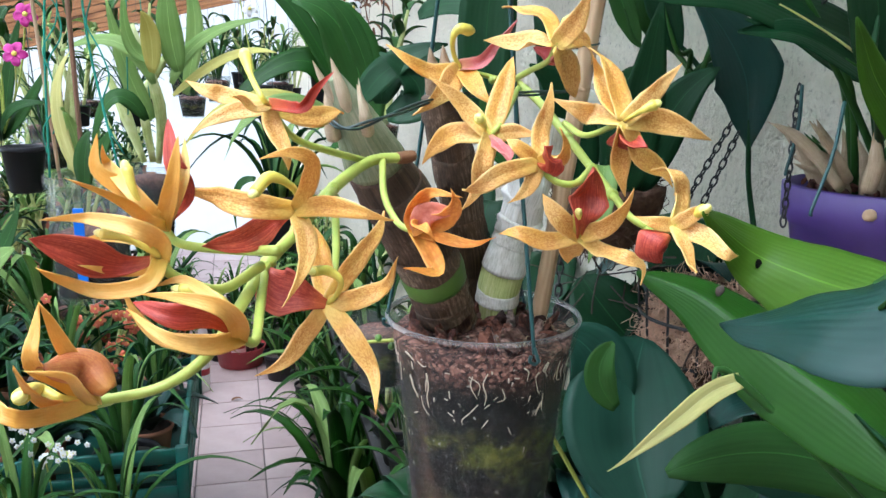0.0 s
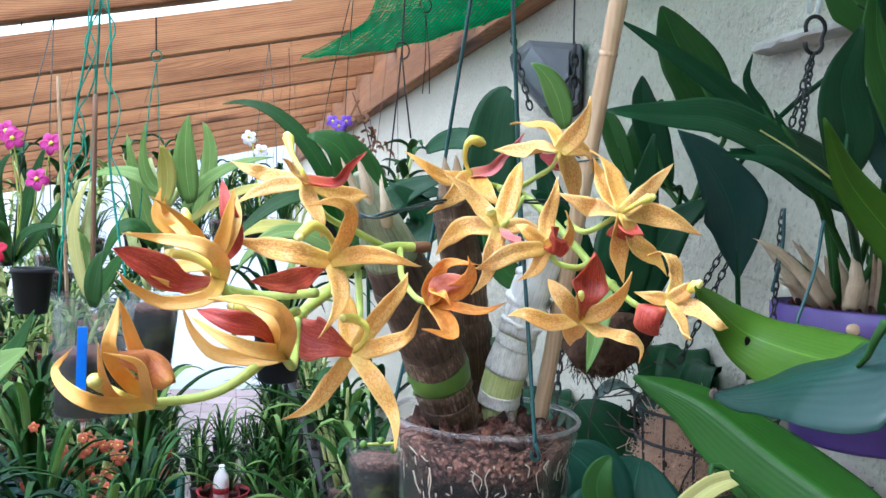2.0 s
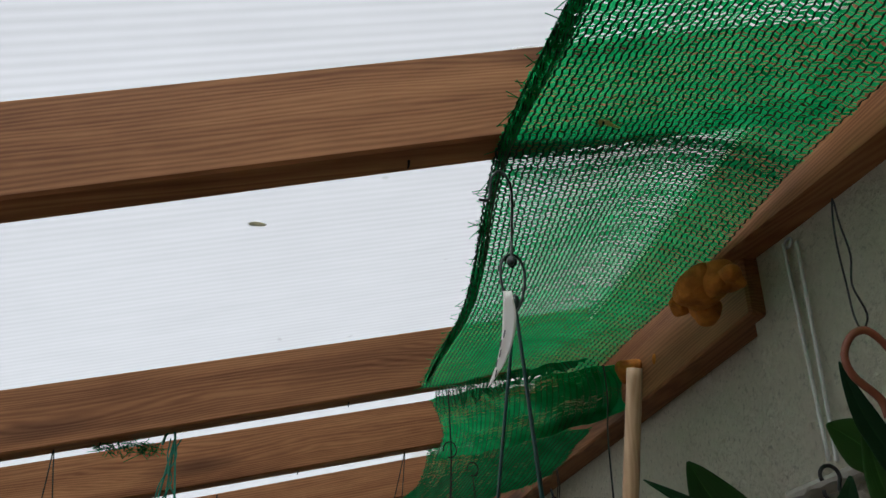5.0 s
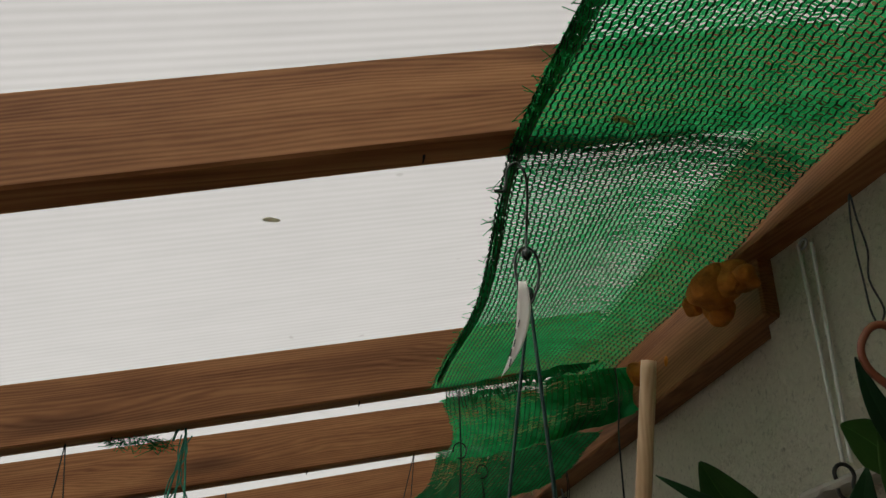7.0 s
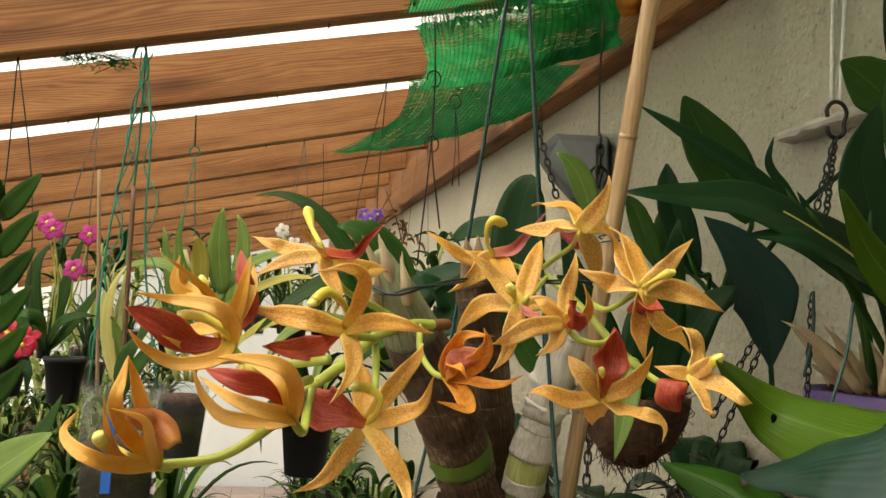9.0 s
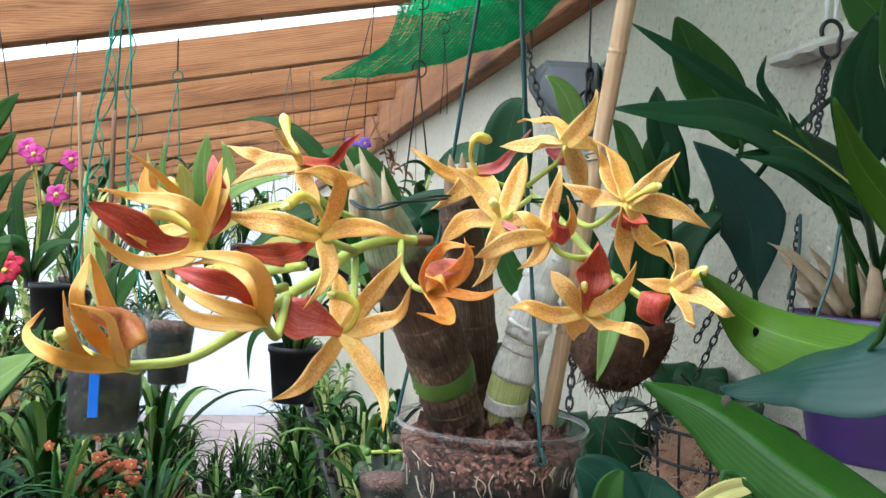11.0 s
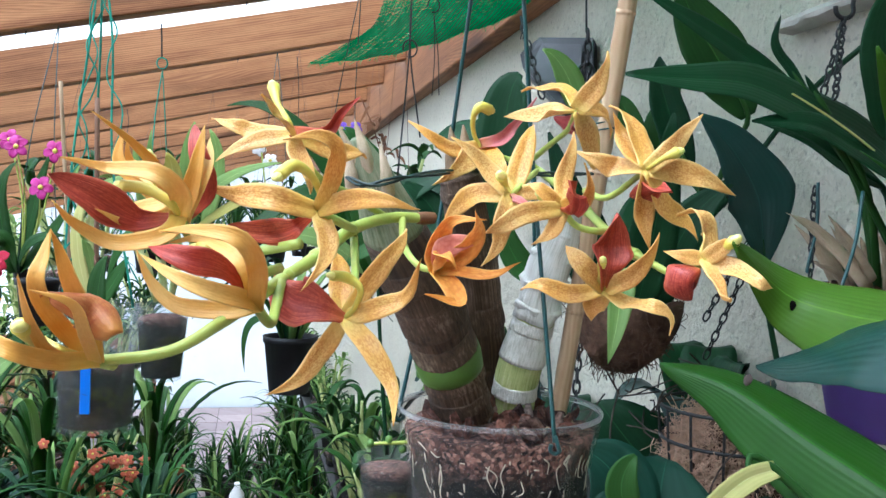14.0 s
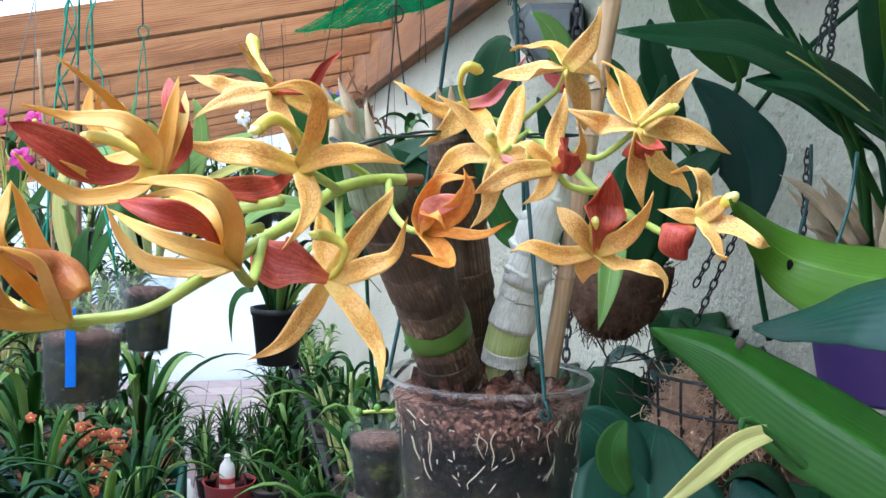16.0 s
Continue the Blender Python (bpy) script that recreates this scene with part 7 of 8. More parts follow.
for x0, x1 in ((205, 195), (222, 250), (200, 215)):
    part("cane", tube(bmesh.new(), [(-0.2164, 1.3091, 1.4370), V((-0.2214, 1.3045, 1.5129)).lerp(V((-0.2314, 1.3066, 1.5124)), (x0 - 200) / 22), (-0.2174, 1.2962, 1.6148)], [0.004, 0.006, 0.003], 7, 4), M["bulb_young"], pl)

# second clear pot: pale canes, yellow and light green leaves
P2 = V((-0.1656, 1.7884, 1.2484))
p2 = potted("hanging_pot", P2, 0.054, 0.155, "clear_smoky", "clear pot with a cane orchid hung on a wire ring", "orchid")
for a, b, c in (((-0.1499, 1.7883, 1.4067), (-0.1386, 1.7472, 1.5224), (-0.1818, 1.7407, 1.6758)), ((-0.1629, 1.8120, 1.4045), (-0.1720, 1.8172, 1.5314), (-0.1130, 1.8055, 1.6375)), ((-0.1777, 1.7950, 1.4058), (-0.2079, 1.8044, 1.4962), (-0.2379, 1.8135, 1.5752))):
    part("cane", tube(bmesh.new(), [a, b, c], [0.006, 0.012, 0.006], 10, 5), M["bulb_young"], p2)
for b, m, t_, w, mt in (
        ((-0.0918, 1.6202, 1.5906), (-0.1049, 1.6165, 1.6759), (-0.1016, 1.6101, 1.7535), 0.0516, "leaf_pale_backlit"), ((-0.1391, 1.6301, 1.5880), (-0.1355, 1.6041, 1.6518), (-0.1480, 1.5832, 1.6921), 0.0430, "leaf_yellow"),
        ((-0.1338, 1.6785, 1.6109), (-0.1794, 1.6856, 1.6417), (-0.1838, 1.6791, 1.7413), 0.0289, "leaf_pale_backlit"), ((-0.1417, 1.6834, 1.5661), (-0.2011, 1.6901, 1.6406), (-0.3034, 1.7124, 1.6240), 0.0333, "leaf_pale_backlit"),
        ((-0.1074, 1.6455, 1.5681), (-0.0485, 1.6275, 1.6475), (0.0558, 1.6032, 1.6858), 0.0327, "leaf_pale_backlit"), ((-0.1059, 1.6468, 1.5464), (-0.0038, 1.6206, 1.6172), (0.0799, 1.5822, 1.6267), 0.0240, "leaf_yellow"),
        ((-0.1599, 1.7024, 1.4981), (-0.2149, 1.6902, 1.5402), (-0.2578, 1.6851, 1.4511), 0.0375, "leaf_mid"), ((-0.1524, 1.7419, 1.4967), (-0.1919, 1.7434, 1.5860), (-0.2234, 1.7399, 1.7215), 0.0412, "leaf_pale_backlit"),
        ((-0.0883, 1.7251, 1.5459), (-0.0631, 1.7105, 1.6729), (-0.0796, 1.7080, 1.7521), 0.0389, "leaf_pale_backlit")):
    blade("leaf", p2, mt, b, m, t_, w, "broad", n=12, m=4)
EYE1 = V((-0.1765, 1.7335, 1.9535))
cord([EYE1, (-0.1752, 1.7360, 1.9166), (-0.1746, 1.7378, 1.8901)], "twisted black wire under a rafter", "iron", 0.0016, "wire")
cord([V((-0.1738, 1.7385, 1.8785)) + V((0.010 * math.sin(q), 0, 0.011 * math.cos(q))) for q in np.linspace(0, 2 * math.pi, 9)], "green ring on a hanging wire", "string", 0.0016, "ring")
cord([(-0.1729, 1.7393, 1.8647), (-0.1824, 1.7270, 1.7808), (-0.1869, 1.7152, 1.6765), (-0.1934, 1.7086, 1.5075)], "green twine to the cane orchid", "string", 0.0014)
cord([(-0.1729, 1.7393, 1.8647), (-0.1637, 1.7477, 1.7265), (-0.1546, 1.7424, 1.4966)], "green twine to the cane orchid", "string", 0.0012)

# black hanging pot with arching leaves
P3 = V((0.0911, 1.7774, 1.2222))
p3 = potted("hanging_pot", P3, 0.056, 0.118, "black_plastic", "square-shouldered black pot with arching leaves", "plant")
for k in range(16):
    a = k * 2.4
    arch(p3, ("leaf_mid", "leaf_dark", "leaf_pale_backlit")[k % 3], P3 + V((0.02 * math.cos(a), 0.02 * math.sin(a), 0.105)), rnd.uniform(0.18, 0.34), 0.022, a, rnd.uniform(0.3, 1.0), rnd.uniform(0.2, 0.8))
blade("leaf", p3, "leaf_mid", (0.0375, 1.6400, 1.3900), (0.0015, 1.6481, 1.3672), (-0.0005, 1.6467, 1.2864), 0.0172, "leaf")

# broad leaves high behind the flowers
bl = thing("broad_leaved_plant", (0.0914, 1.1272, 1.5193), "plant with broad arching bright leaves behind the flowers", "plant")
blade("leaf", bl, "leaf_mid", (0.1736, 1.1237, 1.5107), (0.1455, 1.1205, 1.6459), (0.0777, 1.1236, 1.6895), 0.0777, "broad", n=14, m=6)
blade("leaf", bl, "leaf_bright", (0.1657, 1.1808, 1.5298), (0.0699, 1.2322, 1.7046), (-0.0362, 1.2643, 1.7393), 0.0291, "broad", n=14, m=6)
blade("leaf", bl, "leaf_bright", (0.1659, 1.1770, 1.5059), (0.1022, 1.2100, 1.6145), (-0.0219, 1.1768, 1.5356), 0.0484, "broad", n=14, m=6)
blade("leaf", bl, "leaf_yellow", (0.1806, 1.2764, 1.4979), (0.0442, 1.3205, 1.5604), (-0.0739, 1.3386, 1.4855), 0.0297, "broad", n=14, m=6)
blade("leaf", bl, "leaf_pale_backlit", (0.1815, 1.2234, 1.4940), (0.0748, 1.2598, 1.5553), (-0.0064, 1.2191, 1.4976), 0.0336, "broad", n=14, m=6)
blade("leaf", bl, "leaf_dark", (0.1683, 0.9437, 1.5562), (0.2049, 0.9356, 1.5830), (0.1602, 0.9473, 1.6262), 0.0511, "broad", n=14, m=6)
blade("leaf", bl, "leaf_dark", (0.1669, 0.9752, 1.5688), (0.1851, 0.9718, 1.6090), (0.2361, 0.9597, 1.6173), 0.0461, "broad", n=14, m=6)
blade("leaf", bl, "leaf_dark", (0.1412, 0.9595, 1.5711), (0.1780, 0.9488, 1.6134), (0.2358, 0.9352, 1.6367), 0.0404, "broad", n=14, m=6)
blade("leaf", bl, "leaf_mid", (0.1616, 1.0055, 1.5854), (0.1363, 1.0055, 1.6546), (0.1063, 1.0092, 1.6883), 0.0282, "broad", n=14, m=6)
blade("leaf", bl, "leaf_mid", (0.1648, 0.8557, 1.5258), (0.1277, 0.8617, 1.5480), (0.0938, 0.8706, 1.5220), 0.0242, "broad", n=14, m=6)
part("stem", tube(bmesh.new(), [(0.1746, 1.1531, 1.5002), (0.1795, 1.1348, 1.3907), (0.1918, 1.1322, 1.2600)], [0.0025, 0.003], 7, 5), M["leaf_dark"], bl)
BP = V((0.1943, 1.1166, 1.1644))
part("pot", pot_mesh(BP, 0.045, 0.10), M["clear_smoky"], bl)
part("substrate", lathe(bmesh.new(), BP, [(0.02, 0.007), (0.0305, 0.008), (0.040, 0.082), (0.02, 0.085), (0.002, 0.086)], 22, True), M["substrate"], bl)

# bench on the garden side and the shelf along the wall
bench = thing("bench", (-1.1, 2.6, 0), "slatted wooden plant bench along the garden side", "bench")
for k in range(11):
    x = -1.67 + k * 0.137
    part("slat", box(bmesh.new(), (x, 0.30, 0.70), (x + 0.11, 6.9 if k < 8 else 3.05, 0.725), 0.003), M["ledger"], bench)
for y, xr in ((0.4, -0.19), (2.9, -0.19), (4.8, -0.62), (6.6, -0.62)):
    for x in (-1.6, xr - 0.08):
        part("leg", box(bmesh.new(), (x, y, 0), (x + 0.06, y + 0.06, 0.70), 0.004), M["ledger"], bench)
    part("bearer", box(bmesh.new(), (-1.66, y, 0.64), (xr, y + 0.06, 0.698), 0.004), M["ledger"], bench)

# green crate full of small pots
CX, CY, CZ = -0.40, 1.90, 0.727
crate = thing("crate", (CX, CY, CZ), "green slatted plastic crate full of small potted orchids", "crate")
W2, D2, H2 = 0.28, 0.32, 0.15
for z0, z1 in ((0.0, 0.02), (0.04, 0.07), (0.085, 0.105), (0.12, 0.15)):
    for y in (CY - D2, CY + D2):
        part("rail", box(bmesh.new(), (CX - W2, y - 0.006, CZ + z0), (CX + W2, y + 0.006, CZ + z1), 0.002), M["crate"], crate)
    for x in (CX - W2, CX + W2):
        part("rail", box(bmesh.new(), (x - 0.006, CY - D2 - 0.006, CZ + z0), (x + 0.006, CY + D2 + 0.006, CZ + z1), 0.002), M["crate"], crate)
for x in (CX - W2, CX, CX + W2):
    for y in (CY - D2, CY + D2):
        part("post", box(bmesh.new(), (x - 0.012, y - 0.009, CZ), (x + 0.012, y + 0.009, CZ + H2 + 0.004), 0.002), M["crate"], crate)
part("base", box(bmesh.new(), (CX - W2, CY - D2, CZ + 0.001), (CX + W2, CY + D2, CZ + 0.012)), M["crate"], crate)

# ---- kinds of plants, built once and repeated
Z = 0.0
kinds = []
kinds.append(strap_plant((9, 0, Z), 0.065, 0.11, "black_plastic", "leaf_mid", 16, 0.42, 0.020, "strap-leaved orchid in a black pot"))
kinds.append(strap_plant((10, 0, Z), 0.055, 0.09, "terracotta", "leaf_dark", 12, 0.30, 0.030, "dark strap-leaved plant in a terracotta pot", (0.3, 1.1), (0.2, 0.7)))
kinds.append(strap_plant((11, 0, Z), 0.05, 0.08, "terracotta", "leaf_blue", 9, 0.17, 0.055, "round-leaved seedling in a terracotta pot", (0.6, 1.2), (0.1, 0.4), shape="broad"))
kinds.append(strap_plant((12, 0, Z), 0.06, 0.11, "clear_smoky", "leaf_mid", 22, 0.36, 0.012, "narrow-leaved tufted plant in a clear pot", (0.2, 1.0), (0.2, 0.8)))
kinds.append(cane_plant((13, 0, Z), 0.05, 0.10, "clear_smoky", "leaf_mid", 5, 0.34, "cane orchid with paired leaves in a clear pot"))
kinds.append(cane_plant((14, 0, Z), 0.05, 0.10, "black_plastic", "leaf_pale_backlit", 6, 0.40, "tall cane orchid with light leaves in a black pot"))
kinds.append(strap_plant((15, 0, Z), 0.07, 0.12, "black_plastic", "leaf_bright", 14, 0.50, 0.040, "bright broad-bladed plant in a black pot", (0.1, 0.8), (0.1, 0.6), shape="broad"))


def put(k, x, y, z, s=1.0):
    o = copy_thing(kinds[k], Matrix.Translation((x, y, z)) @ pose(0, 0, 0, 0, 0, rnd.uniform(0, 360)))
    o.scale = (s, s, s * rnd.uniform(0.9, 1.1))
    return o


TOP = 0.726
for i in range(4):
    for j in range(3):
        put((2, 1, 0, 3, 2)[(i * 3 + j) % 5], CX - 0.18 + 0.18 * j + rnd.uniform(-0.02, 0.02), CY - 0.24 + 0.16 * i, CZ + 0.0125, rnd.uniform(0.9, 1.2))
for y in np.arange(1.05, 6.8, 0.29):
    for x in (-1.5, -1.22, -0.95, -0.68, -0.36):
        if y < 2.2 and x > -0.8 or y > 3.0 and x > -0.6:
            continue
        put(rnd.choice((0, 1, 2, 3, 4, 5, 6, 3, 4)), x + rnd.uniform(-0.06, 0.06), y + rnd.uniform(-0.08, 0.08), TOP, rnd.uniform(0.8, 1.25))
# on the ground along the wall
for y in np.arange(1.35, 6.8, 0.27):
    for x in (0.30, 0.42):
        put(rnd.choice((0, 3, 3, 6, 0, 1)), x + rnd.uniform(-0.03, 0.03), y + rnd.uniform(-0.08, 0.08), 0.0, rnd.uniform(1.0, 1.4) if y < 3.3 else rnd.uniform(0.7, 1.0))
# raised stand along the wall
stand = thing("plant_stand", (0.36, 3.4, 0), "narrow two-shelf dark metal stand along the house wall", "stand")
for z in (0.52,):
    for x in (0.35, 0.43):
        part("slat", box(bmesh.new(), (x, 1.65, z), (x + 0.075, 6.8, z + 0.02), 0.002), M["iron"], stand)
for y in (3.1, 4.4, 5.6, 6.7):
    for x in (0.37, 0.47):
        part("leg", box(bmesh.new(), (x, y, 0), (x + 0.022, y + 0.022, 0.52), 0.003), M["iron"], stand)
for y in np.arange(1.75, 6.7, 0.17):
    put(rnd.choice((0, 3, 4, 6, 5)), 0.41 + rnd.uniform(-0.03, 0.02), y, 0.541, rnd.uniform(0.85, 1.15) if y < 3.3 else rnd.uniform(0.6, 0.85))
# clumps across the far end of the aisle and crowding the bench's near edge
for y in (4.55, 4.8, 5.1, 5.4):
    for x in (-0.34, -0.17, 0.0, 0.16, 0.3):
        put(rnd.choice((0, 3, 3, 0)), x + rnd.uniform(-0.05, 0.05), y + rnd.uniform(-0.08, 0.08), 0.0, rnd.uniform(0.75, 1.05))
for (x, y) in ((-0.23, 2.40), (-0.52, 2.42), (-0.22, 1.44), (-0.36, 1.38), (-0.50, 1.45), (-0.64, 1.38), (-0.26, 2.62), (-0.58, 2.55), (-0.40, 2.78), (-0.24, 2.92), (-0.62, 2.30), (-0.78, 1.55), (-0.80, 1.95), (-0.55, 2.9), (-0.74, 2.7), (-0.50, 1.22), (-0.32, 1.15), (-0.75, 1.2), (-0.95, 1.0), (-0.62, 0.98)):
    put(rnd.choice((0, 3, 6, 0, 1)), x, y, TOP, rnd.uniform(0.7, 0.95))
# hung from the rafters
def hang(x, y, z, k, s):
    """A potted plant on two wires from the nearest rafter."""
    o = put(k, x, y, z, s)
    ry, sk = min(RAFTERS, key=lambda r: abs(r[0] + 0.02 - y))
    up = V((x, ry + sk * x + 0.02, under(x) + 0.002))
    pr, ph = ((0.065, 0.11), (0.055, 0.09), (0.05, 0.08), (0.06, 0.11), (0.05, 0.10), (0.05, 0.10), (0.07, 0.12))[k]
    for q in (-0.95 * pr, 0.95 * pr):
        cord([V((x + q * s, y, z + 0.84 * ph * s)), V((x + q * 0.5, y, z + 0.3)), up], "thin wire holding a hanging pot", "cane_brown", 0.0006, "wire")


hang(-0.95, 1.3, 1.27, 4, 1.0)
hang(-1.15, 1.75, 1.22, 5, 0.9)
hang(-0.75, 2.2, 1.30, 0, 0.9)
hang(-1.2, 2.4, 1.25, 3, 1.0)
hang(-0.55, 2.75, 1.32, 4, 1.0)
hang(-0.95, 3.1, 1.28, 6, 0.7)
hang(-0.3, 3.2, 1.40, 4, 1.0)
hang(-0.6, 3.7, 1.33, 5, 0.8)
hang(-1.1, 3.8, 1.25, 0, 0.9)
hang(0.1, 3.6, 1.42, 4, 0.9)
hang(-0.2, 4.2, 1.38, 0, 0.8)
hang(0.30, 1.75, 1.42, 4, 0.8)
hang(0.33, 2.35, 1.40, 6, 0.6)
hang(0.30, 3.0, 1.42, 0, 0.7)
hang(0.3, 4.3, 1.4, 5, 0.7)
hang(-0.7, 4.6, 1.3, 3, 1.0)
hang(-0.1, 5.0, 1.4, 4, 1.0)
hang(-1.2, 5.0, 1.2, 5, 0.9)
hang(-0.12, 2.75, 1.43, 3, 0.75)
hang(0.06, 2.95, 1.47, 0, 0.6)
hang(-0.05, 3.25, 1.45, 3, 0.8)
hang(0.12, 2.35, 1.50, 3, 0.55)
hang(-0.28, 2.55, 1.42, 0, 0.6)
hang(0.2, 3.4, 1.45, 6, 0.5)
hang(-0.2, 3.75, 1.45, 3, 0.9)
hang(-0.42, 2.15, 1.35, 3, 0.7)
hang(0.05, 4.2, 1.45, 0, 0.8)
for k in kinds:
    for o in list(k.children_recursive) + [k]:
        bpy.data.objects.remove(o)

# tall cane orchid with magenta flowers on the garden side
pk = thing("flowering_orchid", (-0.3794, 1.5871, 1.4533), "orchid with magenta flowers and dark leaves in a clear pot", "orchid")
for b, m, t_, w in (((-0.3906, 1.5880, 1.4728), (-0.4183, 1.5848, 1.5923), (-0.3885, 1.5733, 1.6645), 0.035), ((-0.3856, 1.5869, 1.4731), (-0.3592, 1.5724, 1.5955), (-0.3349, 1.5613, 1.6775), 0.03), ((-0.3856, 1.5869, 1.4731), (-0.3354, 1.5719, 1.5363), (-0.3000, 1.5600, 1.5987), 0.03), ((-0.3955, 1.5890, 1.4726), (-0.4551, 1.5955, 1.5500), (-0.4893, 1.5974, 1.6188), 0.035), ((-0.3906, 1.5880, 1.4728), (-0.4008, 1.5344, 1.5337), (-0.4478, 1.5449, 1.5214), 0.03), ((-0.3856, 1.5869, 1.4731), (-0.3525, 1.5250, 1.5265), (-0.2960, 1.5124, 1.5393), 0.028)):
    blade("leaf", pk, "leaf_mid", b, m, t_, w, "broad", n=10, m=4)
for i, c in enumerate(((-0.3773, 1.5184, 1.6841), (-0.3148, 1.5059, 1.6787), (-0.3308, 1.4831, 1.6172), (-0.4007, 1.5732, 1.6991))):
    blossom(pk, c, 0.036, "pink_flower", i)
    part("pedicel", tube(bmesh.new(), [c, V(c).lerp(V((-0.3821, 1.5847, 1.4934)), 0.5) + V((0.01, 0, 0)), (-0.3814, 1.5853, 1.4834)], 0.0016, 5, 4), M["stem"], pk)
part("pot", pot_mesh(V((-0.3549, 1.5873, 1.3820)), 0.036, 0.08), M["black_plastic"], pk)
cr = thing("flowering_orchid", (-0.3742, 1.3300, 1.4548), "small orchid with crimson flowers in a dark pot", "orchid")
for i, c in enumerate(((-0.3520, 1.2916, 1.4979), (-0.3822, 1.3273, 1.5131), (-0.3556, 1.3327, 1.5057))):
    blossom(cr, c, 0.036, "crimson_flower", i * 0.7)
part("pot", pot_mesh(V((-0.3884, 1.3355, 1.4204)), 0.035, 0.06), M["black_plastic"], cr)
blade("leaf", cr, "leaf_dark", (-0.3824, 1.3317, 1.4543), (-0.3459, 1.2926, 1.4670), (-0.3432, 1.2951, 1.4262), 0.02)
for p, r in ((V((-0.3549, 1.5873, 1.3820)), 0.036), (V((-0.3884, 1.3355, 1.4204)), 0.035)):
    ry, sk = min(RAFTERS, key=lambda q: abs(q[0] + 0.02 - p.y))
    h = 0.08 if r > 0.0355 else 0.06
    for q in (-0.95 * r, 0.95 * r):
        cord([p + V((q, 0, 0.86 * h)), p + V((q * 0.6, 0, 0.3)), (p.x, ry + sk * p.x + 0.02, under(p.x) + 0.002)], "thin wire holding a flowering orchid", "wire_dark", 0.0011, "wire")
tall = thing("cane_orchid", (-0.2950, 1.0092, 1.4208), "tall leafy cane orchid at the aisle's edge", "orchid")
for k in range(12):
    y0 = 300 + k * 32
    b = V((-0.3209, 1.0339, 1.5729)) + V((0, 0, 0.11 - k * 0.022))
    part("leaf", strap(bmesh.new(), b, b + V((0.022 * (1 if k % 2 else -1), -0.012, 0.026)), b + V((0.044 * (1 if k % 2 else -1), -0.014, 0.056)), 0.030, shape="broad", n=7, m=4, thick=0.0007), M["leaf_bright"], tall)
TP = V((V((-0.3151, 1.0464, 1.3888)).x, V((-0.3151, 1.0464, 1.3888)).y, 0.7262))
part("cane", tube(bmesh.new(), [(-0.3292, 1.0264, 1.6977), (-0.3196, 1.0337, 1.5730), (-0.3151, 1.0464, 1.3888), TP + V((0, 0, 0.08))], [0.003, 0.006, 0.007], 7, 5), M["bulb_young"], tall)
part("pot", pot_mesh(TP, 0.05, 0.10), M["terracotta"], tall)
part("soil", lathe(bmesh.new(), TP, [(0.035, 0.02), (0.044, 0.085), (0.02, 0.09), (0.002, 0.091)], 18, True), M["soil"], tall)
big = thing("broad_leaved_plant", (-0.2660, 0.8534, 1.3700), "plant with a pale green broad leaf near the aisle", "plant")
blade("leaf", big, "leaf_pale_backlit", (-0.2877, 0.8572, 1.3796), (-0.2415, 0.8247, 1.4130), (-0.1917, 0.7912, 1.4513), 0.0577, "broad")
blade("leaf", big, "leaf_mid", (-0.2765, 0.8556, 1.3694), (-0.2355, 0.8949, 1.4164), (-0.2057, 0.8844, 1.4752), 0.0286, "broad")
BG = V((V((-0.2821, 0.8564, 1.3745)).x - 0.02, V((-0.2821, 0.8564, 1.3745)).y, 0.7262))
for b in ((-0.2877, 0.8572, 1.3796), (-0.2765, 0.8556, 1.3694)):
    part("petiole", tube(bmesh.new(), [b, V(b).lerp(BG, 0.5) + V((0.01, 0, 0)), BG + V((0, 0, 0.09))], [0.003, 0.004], 7, 5), M["stem"], big)
part("pot", pot_mesh(BG, 0.055, 0.11), M["black_plastic"], big)
part("soil", lathe(bmesh.new(), BG, [(0.04, 0.03), (0.05, 0.095), (0.02, 0.1), (0.002, 0.101)], 18, True), M["soil"], big)

# coral flowers low on the bench
CO = (-0.38, 2.34, 0.7265)
co = thing("flowering_orchid", CO, "orchid with clusters of coral red flowers on the bench", "orchid")
for k in range(30):
    c = V((-0.3167, 2.0725, 0.9799)) + V((rnd.gauss(0, 0.075), rnd.gauss(0, 0.06), rnd.gauss(0, 0.035)))
    blossom(co, c, 0.025, "coral_flower", k)
    if k % 2 == 0:
        part("pedicel", tube(bmesh.new(), [c, c.lerp(V(CO), 0.6) + V((0.008, 0, 0)), V(CO) + V((0, 0, 0.08))], 0.0013, 5, 3), M["stem"], co)
for k in range(12):
    a = k * 0.7
    arch(co, "leaf_mid", V(CO) + V((0.02 * math.cos(a), 0.02 * math.sin(a), 0.08)), 0.2, 0.035, a, 0.8, 0.3, "broad")
part("pot", pot_mesh(V(CO), 0.06, 0.09), M["terracotta"], co)
for at, lm in (((-0.30, 1.02, 0.7265), "leaf_mid"), ((-0.10, 1.22, 0.0), "leaf_bright"), ((-0.52, 1.10, 0.7265), "leaf_mid"), ((-0.72, 1.25, 0.7265), "leaf_dark")):
    strap_plant(at, 0.05, 0.09, "terracotta", lm, 20, 0.30, 0.010, "strap-leaved plant in a terracotta pot at the bench's end", (0.2, 1.0), (0.2, 0.8))
